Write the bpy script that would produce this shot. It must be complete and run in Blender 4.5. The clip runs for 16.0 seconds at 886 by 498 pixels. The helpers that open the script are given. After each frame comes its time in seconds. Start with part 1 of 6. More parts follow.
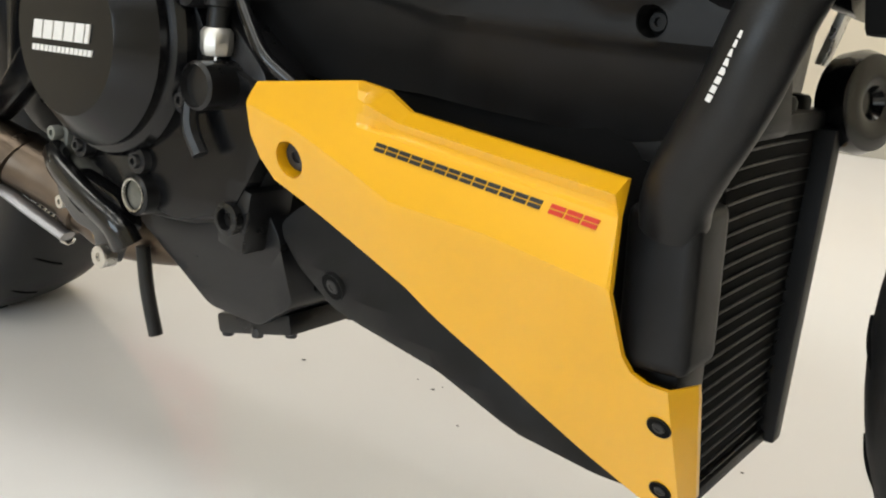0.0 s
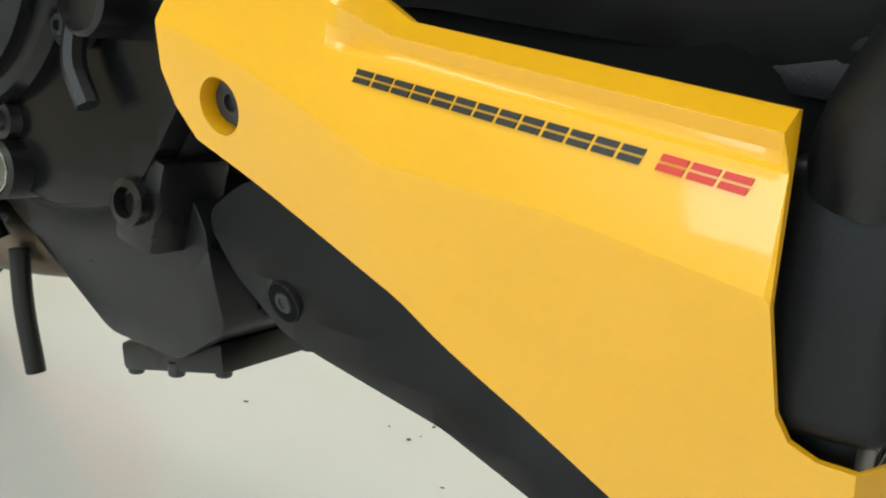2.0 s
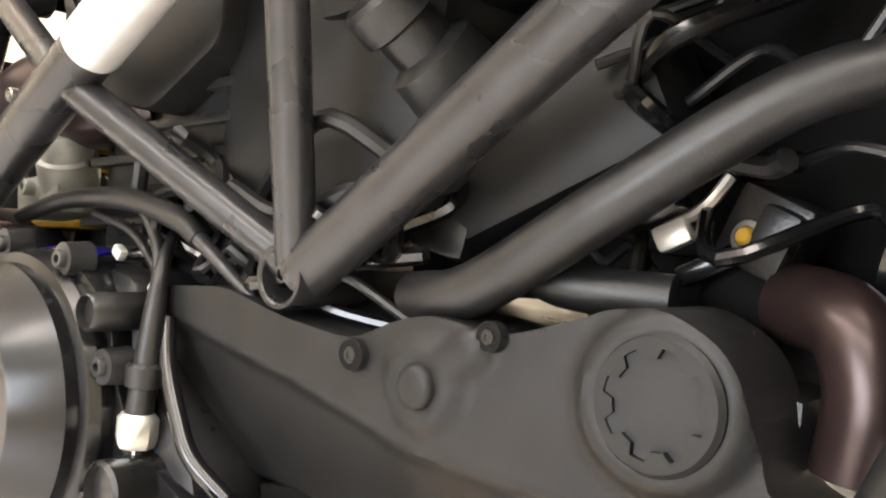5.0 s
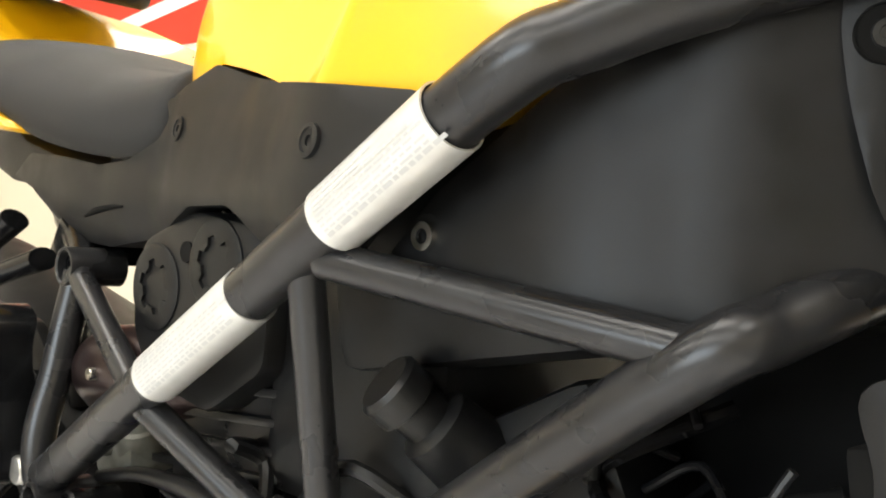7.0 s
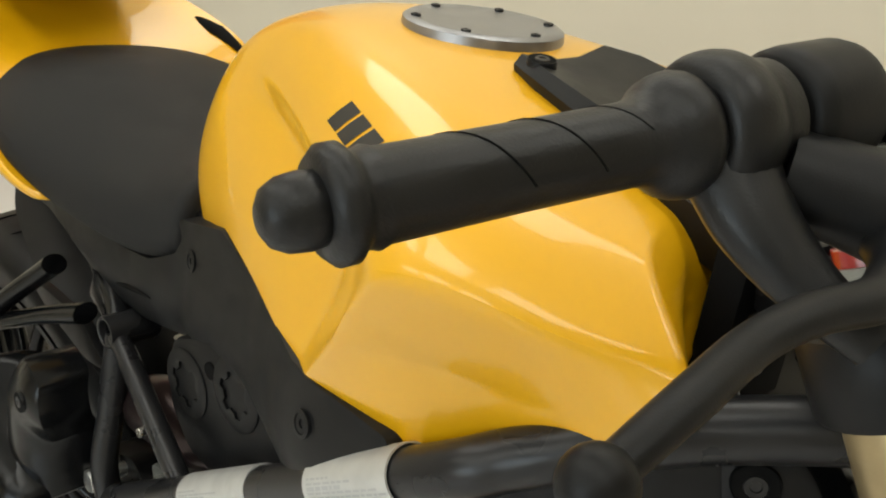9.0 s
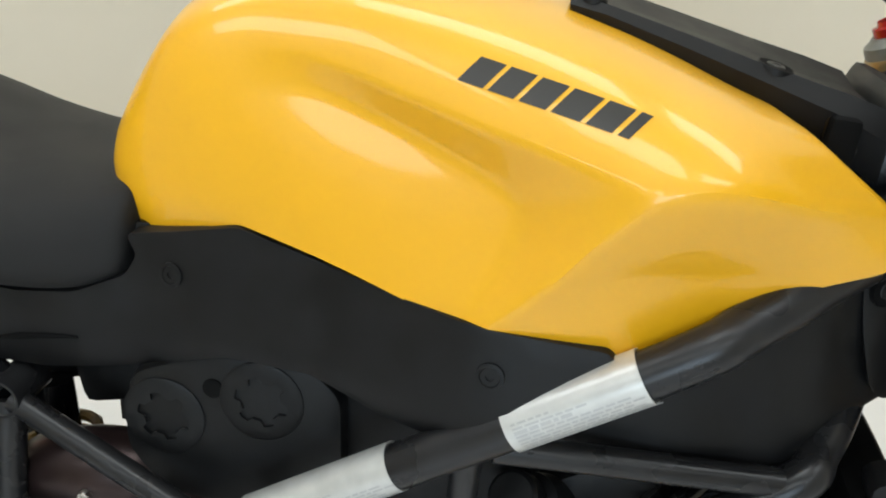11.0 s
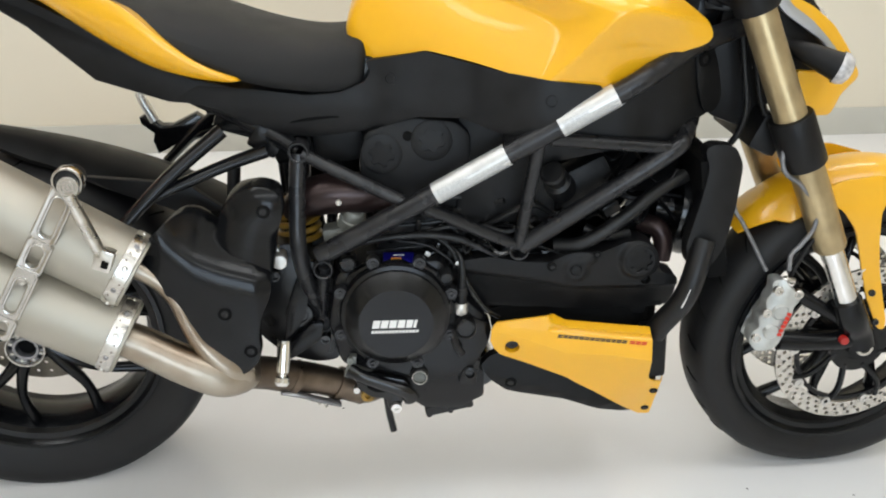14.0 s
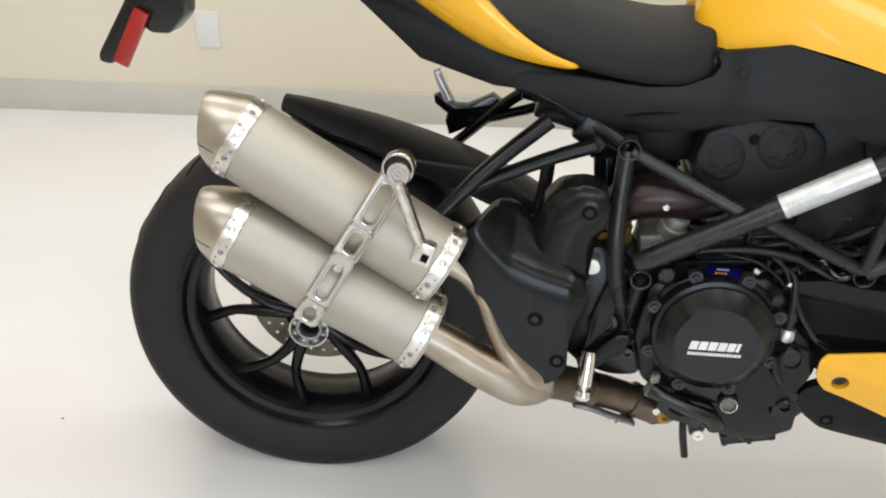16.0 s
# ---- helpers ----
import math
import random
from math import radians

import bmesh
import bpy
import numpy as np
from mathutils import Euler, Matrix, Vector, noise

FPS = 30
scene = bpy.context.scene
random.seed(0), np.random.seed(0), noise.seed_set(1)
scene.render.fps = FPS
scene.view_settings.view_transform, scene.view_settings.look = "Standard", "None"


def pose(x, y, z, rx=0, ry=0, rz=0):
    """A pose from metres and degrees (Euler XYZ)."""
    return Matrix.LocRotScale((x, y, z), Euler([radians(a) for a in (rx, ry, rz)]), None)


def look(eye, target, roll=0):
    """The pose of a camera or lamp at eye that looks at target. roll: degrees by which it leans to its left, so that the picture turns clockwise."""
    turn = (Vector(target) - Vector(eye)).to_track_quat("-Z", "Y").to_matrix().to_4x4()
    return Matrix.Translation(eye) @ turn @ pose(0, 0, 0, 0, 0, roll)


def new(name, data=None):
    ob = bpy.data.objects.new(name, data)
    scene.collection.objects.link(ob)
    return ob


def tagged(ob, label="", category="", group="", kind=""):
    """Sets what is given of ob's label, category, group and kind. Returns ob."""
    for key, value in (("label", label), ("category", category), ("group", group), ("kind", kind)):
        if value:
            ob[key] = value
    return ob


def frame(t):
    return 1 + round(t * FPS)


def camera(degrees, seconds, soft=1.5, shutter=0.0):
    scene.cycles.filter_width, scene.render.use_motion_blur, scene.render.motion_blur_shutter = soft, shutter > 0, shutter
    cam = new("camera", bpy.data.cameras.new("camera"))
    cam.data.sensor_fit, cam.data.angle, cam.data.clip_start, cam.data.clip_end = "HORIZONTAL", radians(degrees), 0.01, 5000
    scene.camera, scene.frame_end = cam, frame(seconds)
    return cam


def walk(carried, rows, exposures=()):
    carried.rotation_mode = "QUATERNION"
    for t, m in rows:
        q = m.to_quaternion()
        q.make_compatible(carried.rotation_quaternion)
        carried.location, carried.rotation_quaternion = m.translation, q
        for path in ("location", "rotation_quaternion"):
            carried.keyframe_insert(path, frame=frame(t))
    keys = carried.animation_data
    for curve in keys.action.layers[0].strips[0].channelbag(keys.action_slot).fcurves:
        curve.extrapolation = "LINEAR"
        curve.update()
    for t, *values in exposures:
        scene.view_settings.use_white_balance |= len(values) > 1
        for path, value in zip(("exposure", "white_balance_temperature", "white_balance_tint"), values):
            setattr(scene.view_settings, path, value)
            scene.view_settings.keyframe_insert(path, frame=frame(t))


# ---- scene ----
cam = camera(50.0, 16.0, soft=2.0)
# the motorcycle leans away from the walk on its side stand
LEAN = pose(0, 0, 0.002, -7.5, 0, 0)
EXPOSURES = [(0.0, -0.05, 6550, 8), (0.5, -0.15, 6500, 7), (1.0, 0.0, 6450, 5), (1.5, 0.03, 6350, 2), (2.5, 0.1, 6150, -3), (3.5, 0.28, 6450, 6), (4.0, 0.42, 6500, 7), (4.3, 1.25, 6700, 12), (4.5, 1.93, 7100, 15), (4.8, 1.98, 7100, 15),
             (6.6, 1.4, 6750, 10), (7.0, 0.9, 6800, 8), (7.3, 0.4, 6850, 8), (7.6, -0.05, 6850, 8), (8.0, -0.3, 6750, 6), (9.6, -0.45, 6700, 4), (11.9, -0.15, 5700, 5), (13.0, -0.12, 5950, 7), (16.0, -0.1, 6250, 9)]
PATH = [
    (0, (1.281, -0.596, 0.449), (0.143, 0.969, -0.055), 4.9),
    (0.5, (1.253, -0.574, 0.406), (0.15, 0.995, -0.162), 5.3),
    (1, (1.212, -0.54, 0.384), (0.119, 1.039, -0.177), 5.4),
    (1.5, (1.173, -0.489, 0.377), (0.104, 1.119, -0.143), 5.0),
    (2, (1.143, -0.447, 0.378), (0.073, 1.188, -0.053), 5.9),
    (2.5, (1.128, -0.43, 0.392), (0.062, 1.213, -0.013), 5.7),
    (3, (1.122, -0.418, 0.402), (0.04, 1.22, 0.02), 5.8),
    (3.5, (1.127, -0.415, 0.443), (0.011, 1.212, 0.111), 5.4),
    (4, (1.142, -0.423, 0.493), (-0.029, 1.164, 0.162), 4.6),
    (4.5, (1.173, -0.433, 0.525), (-0.086, 1.108, 0.327), 5.6),
    (4.7, (1.186, -0.437, 0.536), (-0.086, 1.101, 0.399), 5.9),
    (6.8, (1.246, -0.502, 0.691), (-0.072, 0.921, 0.670), 5.3),
    (7, (1.265, -0.494, 0.725), (-0.081, 0.902, 0.690), 4.2),
    (7.5, (1.309, -0.490, 0.812), (-0.083, 0.860, 0.749), 2.1),
    (8, (1.339, -0.476, 0.907), (-0.053, 0.850, 0.646), 1.7),
    (8.5, (1.334, -0.482, 1.000), (-0.076, 0.785, 0.587), 3.2),
    (9, (1.294, -0.500, 1.074), (0.007, 0.794, 0.415), 3.0),
    (9.5, (1.234, -0.542, 1.080), (0.134, 0.858, 0.311), 3.3),
    (9.7, (1.191, -0.564, 1.066), (0.199, 0.929, 0.323), 3.1),
    (11.8, (0.785, -0.89, 1.108), (0.908, 0.952, 0.338), 3.8),
    (12, (0.768, -0.95, 1.121), (0.947, 0.871, 0.314), 4.4),
    (12.5, (0.799, -1.15, 1.11), (0.961, 0.678, 0.314), 4.2),
    (13, (0.812, -1.346, 1.109), (0.905, 0.498, 0.34), 3.2),
    (13.5, (0.746, -1.469, 1.096), (0.843, 0.378, 0.334), 2.5),
    (14, (0.62, -1.574, 1.093), (0.743, 0.275, 0.342), 1.1),
    (14.5, (0.532, -1.629, 1.086), (0.67, 0.23, 0.36), 1.4),
    (15, (0.477, -1.628, 1.086), (0.559, 0.226, 0.341), 1.5),
    (15.5, (0.42, -1.564, 1.083), (0.368, 0.285, 0.323), 1.8),
    (16, (0.372, -1.442, 1.085), (0.171, 0.372, 0.267), 2.0),
]
walk(cam, [(t, LEAN @ look(eye, target, roll)) for t, eye, target, roll in PATH], EXPOSURES)

# ---- world and light ----
world = bpy.data.worlds.new("world")
scene.world = world
world.use_nodes = True
sky = world.node_tree.nodes.new("ShaderNodeTexSky")
sky.sky_type, sky.sun_disc = "NISHITA", False
sky.sun_elevation, sky.sun_rotation = radians(40), radians(200)
world.node_tree.links.new(sky.outputs[0], world.node_tree.nodes["Background"].inputs[0])
world.node_tree.nodes["Background"].inputs[1].default_value = 0.1


def area(name, m, sx, sy, watts, colour):
    lamp = bpy.data.lights.new(name, "AREA")
    lamp.shape, lamp.size, lamp.size_y, lamp.energy, lamp.color = "RECTANGLE", sx, sy, watts, colour
    ob = new(name, lamp)
    ob.matrix_world = m
    return ob


CEIL = 2.75
PANELS = [(-0.9, -0.6), (0.6, -0.6), (2.1, -0.6), (-0.9, -2.4), (0.6, -2.4), (2.1, -2.4), (-0.9, 0.95), (0.6, 0.95), (2.1, 0.95)]
for px, py in PANELS:
    area("panel_lamp", pose(px, py, CEIL - 0.03), 1.15, 0.55, 12.0, (1.0, 0.98, 0.95))
area("window_lamp", look((0.9, -4.12, 1.5), (0.9, 0, 1.45)), 2.2, 1.5, 56, (0.78, 0.89, 1.0))

# ---- materials ----


def material(name, colour, rough=0.5, metal=0.0, coat=0.0, grain=0.0, scale=40.0, bump=0.0, bump_scale=400.0, rough_var=0.0, spec=0.5, second=None, stretch=(1, 1, 1)):
    """A principled surface with colour drift, roughness drift and fine relief."""
    mat = bpy.data.materials.new(name)
    mat.use_nodes = True
    nodes, links = mat.node_tree.nodes, mat.node_tree.links
    bsdf = nodes["Principled BSDF"]
    bsdf.inputs["Base Color"].default_value = (*colour, 1)
    bsdf.inputs["Roughness"].default_value = rough
    bsdf.inputs["Metallic"].default_value = metal
    bsdf.inputs["Specular IOR Level"].default_value = spec
    bsdf.inputs["Coat Weight"].default_value = coat
    bsdf.inputs["Coat Roughness"].default_value = 0.03
    co = nodes.new("ShaderNodeTexCoord")
    mp = nodes.new("ShaderNodeMapping")
    mp.inputs["Scale"].default_value = stretch
    links.new(co.outputs["Object"], mp.inputs[0])
    big = nodes.new("ShaderNodeTexNoise")
    big.inputs["Scale"].default_value, big.inputs["Detail"].default_value = scale, 5
    links.new(mp.outputs[0], big.inputs["Vector"])
    if grain > 0 or second:
        mix = nodes.new("ShaderNodeMix")
        mix.data_type = "RGBA"
        lo = second or tuple(max(0.0, c * (1 - grain)) for c in colour)
        hi = colour if second else tuple(min(1.0, c * (1 + grain)) for c in colour)
        mix.inputs["A"].default_value, mix.inputs["B"].default_value = (*lo, 1), (*hi, 1)
        ramp = nodes.new("ShaderNodeMapRange")
        ramp.inputs["From Min"].default_value, ramp.inputs["From Max"].default_value = 0.35, 0.65
        links.new(big.outputs["Fac"], ramp.inputs["Value"])
        links.new(ramp.outputs[0], mix.inputs["Factor"])
        links.new(mix.outputs["Result"], bsdf.inputs["Base Color"])
    if rough_var > 0:
        rr = nodes.new("ShaderNodeMapRange")
        rr.inputs["From Min"].default_value, rr.inputs["From Max"].default_value = 0.3, 0.7
        rr.inputs["To Min"].default_value, rr.inputs["To Max"].default_value = max(0.0, rough - rough_var), rough + rough_var
        links.new(big.outputs["Fac"], rr.inputs["Value"])
        links.new(rr.outputs[0], bsdf.inputs["Roughness"])
    if bump > 0:
        fine = nodes.new("ShaderNodeTexNoise")
        fine.inputs["Scale"].default_value, fine.inputs["Detail"].default_value = bump_scale, 3
        links.new(mp.outputs[0], fine.inputs["Vector"])
        bp = nodes.new("ShaderNodeBump")
        bp.inputs["Strength"].default_value, bp.inputs["Distance"].default_value = bump, 0.001
        links.new(fine.outputs["Fac"], bp.inputs["Height"])
        links.new(bp.outputs[0], bsdf.inputs["Normal"])
    return mat


YELLOW = material("yellow_paint", (0.83, 0.425, 0.004), 0.36, 0.0, 0.6, 0.03, 9, 0.0)
YELLOW.node_tree.nodes["Principled BSDF"].inputs["Coat Roughness"].default_value = 0.06
BLACK_PLASTIC = material("black_plastic", (0.0062, 0.0063, 0.0067), 0.46, 0, 0, 0.3, 30, 0.10, 1500, 0.06, spec=0.24)
CLUTCH_BLACK = material("clutch_black", (0.0055, 0.0055, 0.006), 0.22, 0, 0, 0.2, 25, 0.05, 900, 0.05, spec=0.32)
BLACK_SATIN = material("satin_black_paint", (0.0054, 0.0056, 0.0063), 0.22, 0, 0, 0.2, 25, 0.05, 900, 0.05, spec=0.26)
FRAME_PAINT = material("frame_paint", (0.022, 0.022, 0.0235), 0.29, 0.35, 0, 0.15, 25, 0.06, 900, 0.06, spec=0.45)
ENGINE_BLACK = material("engine_black", (0.007, 0.007, 0.0074), 0.33, 0.1, 0, 0.3, 30, 0.12, 1200, 0.08, spec=0.45)
CASE_GREY = material("case_grey", (0.012, 0.012, 0.013), 0.34, 0.3, 0, 0.2, 25, 0.15, 900, 0.08, spec=0.4)
GLOSS_BLACK = material("gloss_black", (0.005, 0.005, 0.0054), 0.18, 0, 0.2, 0.1, 25, spec=0.4)
RUBBER = material("tyre_rubber", (0.0085, 0.0085, 0.009), 0.55, 0, 0, 0.25, 20, 0.25, 700, 0.06, spec=0.35)
SOFT_RUBBER = material("soft_rubber", (0.007, 0.007, 0.0074), 0.4, 0, 0, 0.2, 40, 0.15, 900, 0.06, spec=0.35)
SEAT_COVER = material("seat_cover", (0.0095, 0.0095, 0.0097), 0.6, 0, 0, 0.15, 20, 0.5, 1600, 0.05, spec=0.3)
# near-black that puts the shade of holes, slots and deep gaps into the colour
SHADE_BLACK = material("recess_shade", (0.004, 0.004, 0.004), 0.8, spec=0.1)
STEEL = material("brushed_steel", (0.62, 0.60, 0.56), 0.3, 1, 0, 0.12, 60, 0.1, 700, 0.08)
ALU = material("cast_aluminium", (0.66, 0.65, 0.62), 0.38, 0.9, 0, 0.1, 50, 0.2, 700, 0.1)
CHROME = material("polished_metal", (0.8, 0.79, 0.77), 0.12, 1, 0, 0.05, 40)
TITANIUM = material("blasted_titanium", (0.45, 0.425, 0.365), 0.56, 0.9, 0, 0.05, 12, 0.25, 1200, 0.05)
CAP_TITANIUM = material("polished_titanium", (0.46, 0.42, 0.36), 0.36, 1.0, 0, 0.06, 25, 0.08, 700, 0.04)
POLISHED = material("polished_aluminium", (0.56, 0.55, 0.53), 0.22, 1.0, 0, 0.06, 60, 0.05, 700, 0.05)
PIPE = material("heat_tinted_steel", (0.42, 0.375, 0.31), 0.36, 1, 0, 0, 9, 0.1, 700, 0.1, second=(0.27, 0.21, 0.155))
BRONZE_PIPE = material("blued_pipe", (0.035, 0.022, 0.021), 0.3, 0.6, 0, 0.3, 15)
GOLD = material("champagne_anodised", (0.42, 0.33, 0.185), 0.36, 0.75, 0, 0.10, 30, 0.1, 500, 0.06)
SPRING_GOLD = material("spring_yellow", (0.30, 0.17, 0.02), 0.4, 0, 0, 0.3, 40)
RED = material("red_plastic", (0.33, 0.013, 0.010), 0.25, 0, 0.4, 0.08, 30)
RED_INK = material("red_ink", (0.6, 0.03, 0.01), 0.4)
BLACK_INK = material("black_ink", (0.02, 0.018, 0.015), 0.4)
WHITE_INK = material("white_ink", (0.75, 0.74, 0.72), 0.45)
GREY_INK = material("grey_ink", (0.46, 0.46, 0.46), 0.5)
LABEL = material("foil_label", (0.60, 0.60, 0.585), 0.34, 0.45, 0.1, 0.06, 60)
BLUE_LABEL = material("blue_label", (0.006, 0.005, 0.12), 0.35, 0, 0.0, 0.1, 60, spec=0.15)
ORANGE_INK = material("orange_ink", (0.8, 0.3, 0.03), 0.4)
CLEAR_LENS = material("clear_lens", (0.5, 0.48, 0.47), 0.12, 0, 0.5, 0.35, 70)
SILVER_PAINT = material("silver_paint", (0.45, 0.46, 0.48), 0.3, 0.6, 0.4)
WALL = material("wall_paint", (0.78, 0.715, 0.585), 0.75, 0, 0, 0.025, 1.2, 0.12, 260)
WALL_WHITE = material("ceiling_paint", (0.8, 0.78, 0.74), 0.85, 0, 0, 0.02, 1.5, 0.12, 200)
BASE = material("cove_base", (0.60, 0.585, 0.52), 0.5, 0, 0, 0.05, 3, 0.05, 200)
FLOOR = material("epoxy_floor", (0.85, 0.845, 0.84), 0.15, 0, 0.2, 0, 1.1, 0.0, 300, 0.06, second=(0.80, 0.775, 0.76))
CALIPER = material("caliper_silver", (0.50, 0.51, 0.49), 0.42, 0.6, 0, 0.12, 50, 0.2, 700, 0.08)
HOSE_GREY = material("steel_braid", (0.20, 0.20, 0.205), 0.35, 0.5, 0, 0.2, 80, 0.3, 1800, 0.06)
CAP_METAL = material("cap_metal", (0.30, 0.30, 0.31), 0.36, 0.85, 0, 0.1, 60, 0.1, 700, 0.06)
DULL_CAST = material("dull_casting", (0.22, 0.225, 0.205), 0.5, 0.3, 0, 0.2, 60, 0.2, 700, 0.08)
DARK_PIPE = material("dark_brown_pipe", (0.13, 0.10, 0.075), 0.36, 0.95, 0, 0.35, 18, 0.15, 700, 0.1)
# brownish rear disc steel, with the shade it stands in put into the colour
SHADED_DISC = material("shaded_disc", (0.15, 0.135, 0.11), 0.42, 0.9, 0, 0.15, 60, 0.1, 700, 0.06)
SIGHT_GLASS = material("oily_glass", (0.085, 0.088, 0.075), 0.12, 0, 0.3, 0.2, 80, spec=0.5)
GREY_SCREW = material("dark_screw", (0.04, 0.04, 0.042), 0.35, 0.6, 0, 0.2, 60)

# ---- builders ----
Y_AXIS = Vector((0, 1, 0))


def finish(bm, sharp=38):
    bmesh.ops.recalc_face_normals(bm, faces=bm.faces[:])
    for fc in bm.faces:
        fc.smooth = True
    for e in bm.edges:
        e.smooth = not (len(e.link_faces) == 2 and e.calc_face_angle(0) > radians(sharp))


def part(name, bm, mat, parent, label="", sharp=38, subd=0):
    """Links a bmesh as one mesh object under a thing or a part."""
    finish(bm, sharp)
    me = bpy.data.meshes.new(name)
    bm.to_mesh(me)
    bm.free()
    me.materials.append(mat)
    ob = new(name, me)
    ob.parent = parent
    if label:
        tagged(ob, label)
    if subd:
        md = ob.modifiers.new("smooth", "SUBSURF")
        md.levels = md.render_levels = subd
    return ob


def M():
    return bmesh.new()


def bridge(bm, rings, closed=True, caps=True, loop=False):
    """Skins a list of rings of equal length."""
    vs = [[bm.verts.new(p) for p in ring] for ring in rings]
    n, creases = len(vs[0]), []
    pairs = list(zip(vs, vs[1:])) + ([(vs[-1], vs[0])] if loop else [])
    for a, b in pairs:
        for i in range(n if closed else n - 1):
            j = (i + 1) % n
            bm.faces.new((a[i], a[j], b[j], b[i]))
    if caps and closed and not loop:
        bm.faces.new(vs[0])
        bm.faces.new(vs[-1])
    return vs


def around(direction):
    d = Vector(direction).normalized()
    side = d.cross(Vector((0, 0, 1)) if abs(d.z) < 0.9 else Vector((1, 0, 0))).normalized()
    return d, side, d.cross(side)


def lathe(bm, origin, axis, profile, seg=32, start=0.0, sweep=None, squash=None, closed_profile=False):
    """Turns a profile of (radius, height along the axis) about an axis."""
    d, s, u = around(axis)
    o = Vector(origin)
    rings = []
    count = seg if sweep is None else seg + 1
    for k in range(count):
        a = start + (2 * math.pi if sweep is None else sweep) * k / seg
        w = s * math.cos(a) + u * math.sin(a)
        rings.append([o + w * r + d * h for r, h in profile])
    vs = [[bm.verts.new(p) for p in ring] for ring in rings]
    for k in range(count if sweep is None else count - 1):
        a, b = vs[k], vs[(k + 1) % count]
        m = len(profile)
        for i in range(m if closed_profile else m - 1):
            j = (i + 1) % m
            quad = [a[i], a[j], b[j], b[i]]
            bm.faces.new(quad)
    bmesh.ops.remove_doubles(bm, verts=[v for ring in vs for v in ring], dist=1e-6)
    return bm


def smooth_path(points, n=6):
    """Catmull-Rom through the points."""
    p = [Vector(q) for q in points]
    if len(p) < 3:
        return p
    p = [2 * p[0] - p[1]] + p + [2 * p[-1] - p[-2]]
    out = []
    for i in range(1, len(p) - 2):
        for k in range(n):
            t = k / n
            out.append(0.5 * (2 * p[i] + (p[i + 1] - p[i - 1]) * t + (2 * p[i - 1] - 5 * p[i] + 4 * p[i + 1] - p[i + 2]) * t * t
                              + (3 * p[i] - p[i - 1] - 3 * p[i + 1] + p[i + 2]) * t * t * t))
    out.append(p[-2])
    return out


def tube(bm, points, r, seg=14, n=6, flat=1.0, caps=True, hollow=0.0):
    """A round tube along a smooth path; r is one radius or one for each point."""
    path = smooth_path(points, n)
    if isinstance(r, (int, float)):
        radii = [r] * len(path)
    else:
        radii = [float(np.interp(i / max(1, len(path) - 1), np.linspace(0, 1, len(r)), r)) for i in range(len(path))]
    ref, rings = None, []
    for i, q in enumerate(path):
        d = (path[min(i + 1, len(path) - 1)] - path[max(i - 1, 0)]).normalized()
        if ref is None:
            _, ref, _ = around(d)
        ref = (ref - d * ref.dot(d)).normalized()
        up = d.cross(ref)
        rings.append([q + ref * math.cos(a) * radii[i] + up * math.sin(a) * radii[i] * flat
                      for a in (2 * math.pi * k / seg for k in range(seg))])
    if hollow:
        d0 = (path[0] - path[1]).normalized()
        inner = [[path[0] + (v - path[0]) * hollow for v in rings[0]], [path[0] - d0 * radii[0] * 1.6 + (v - path[0]) * hollow for v in rings[0]]]
        rings = inner[::-1] + rings
    bridge(bm, rings, True, caps)
    return bm


def box(bm, centre, size, turn=(0, 0, 0), bevel=0.0, seg=2):
    m = pose(*centre, *turn)
    made = bmesh.ops.create_cube(bm, size=1.0, matrix=m @ Matrix.Diagonal((*size, 1)))
    if bevel:
        es = list({e for v in made["verts"] for e in v.link_edges})
        bmesh.ops.bevel(bm, geom=es, offset=bevel, segments=seg, affect="EDGES", profile=0.6)
    return bm


def round_corners(outline, radius, n=3):
    """Rounds the corners of a closed outline in a plane."""
    out, m = [], len(outline)
    for i in range(m):
        a, b, c = (Vector(outline[(i + k) % m]) for k in (-1, 0, 1))
        ra = min(radius, (a - b).length * 0.45)
        rc = min(radius, (c - b).length * 0.45)
        p, q = b + (a - b).normalized() * ra, b + (c - b).normalized() * rc
        for k in range(n + 1):
            t = k / n
            out.append(tuple(p * (1 - t) ** 2 + b * 2 * t * (1 - t) + q * t * t))
    return out


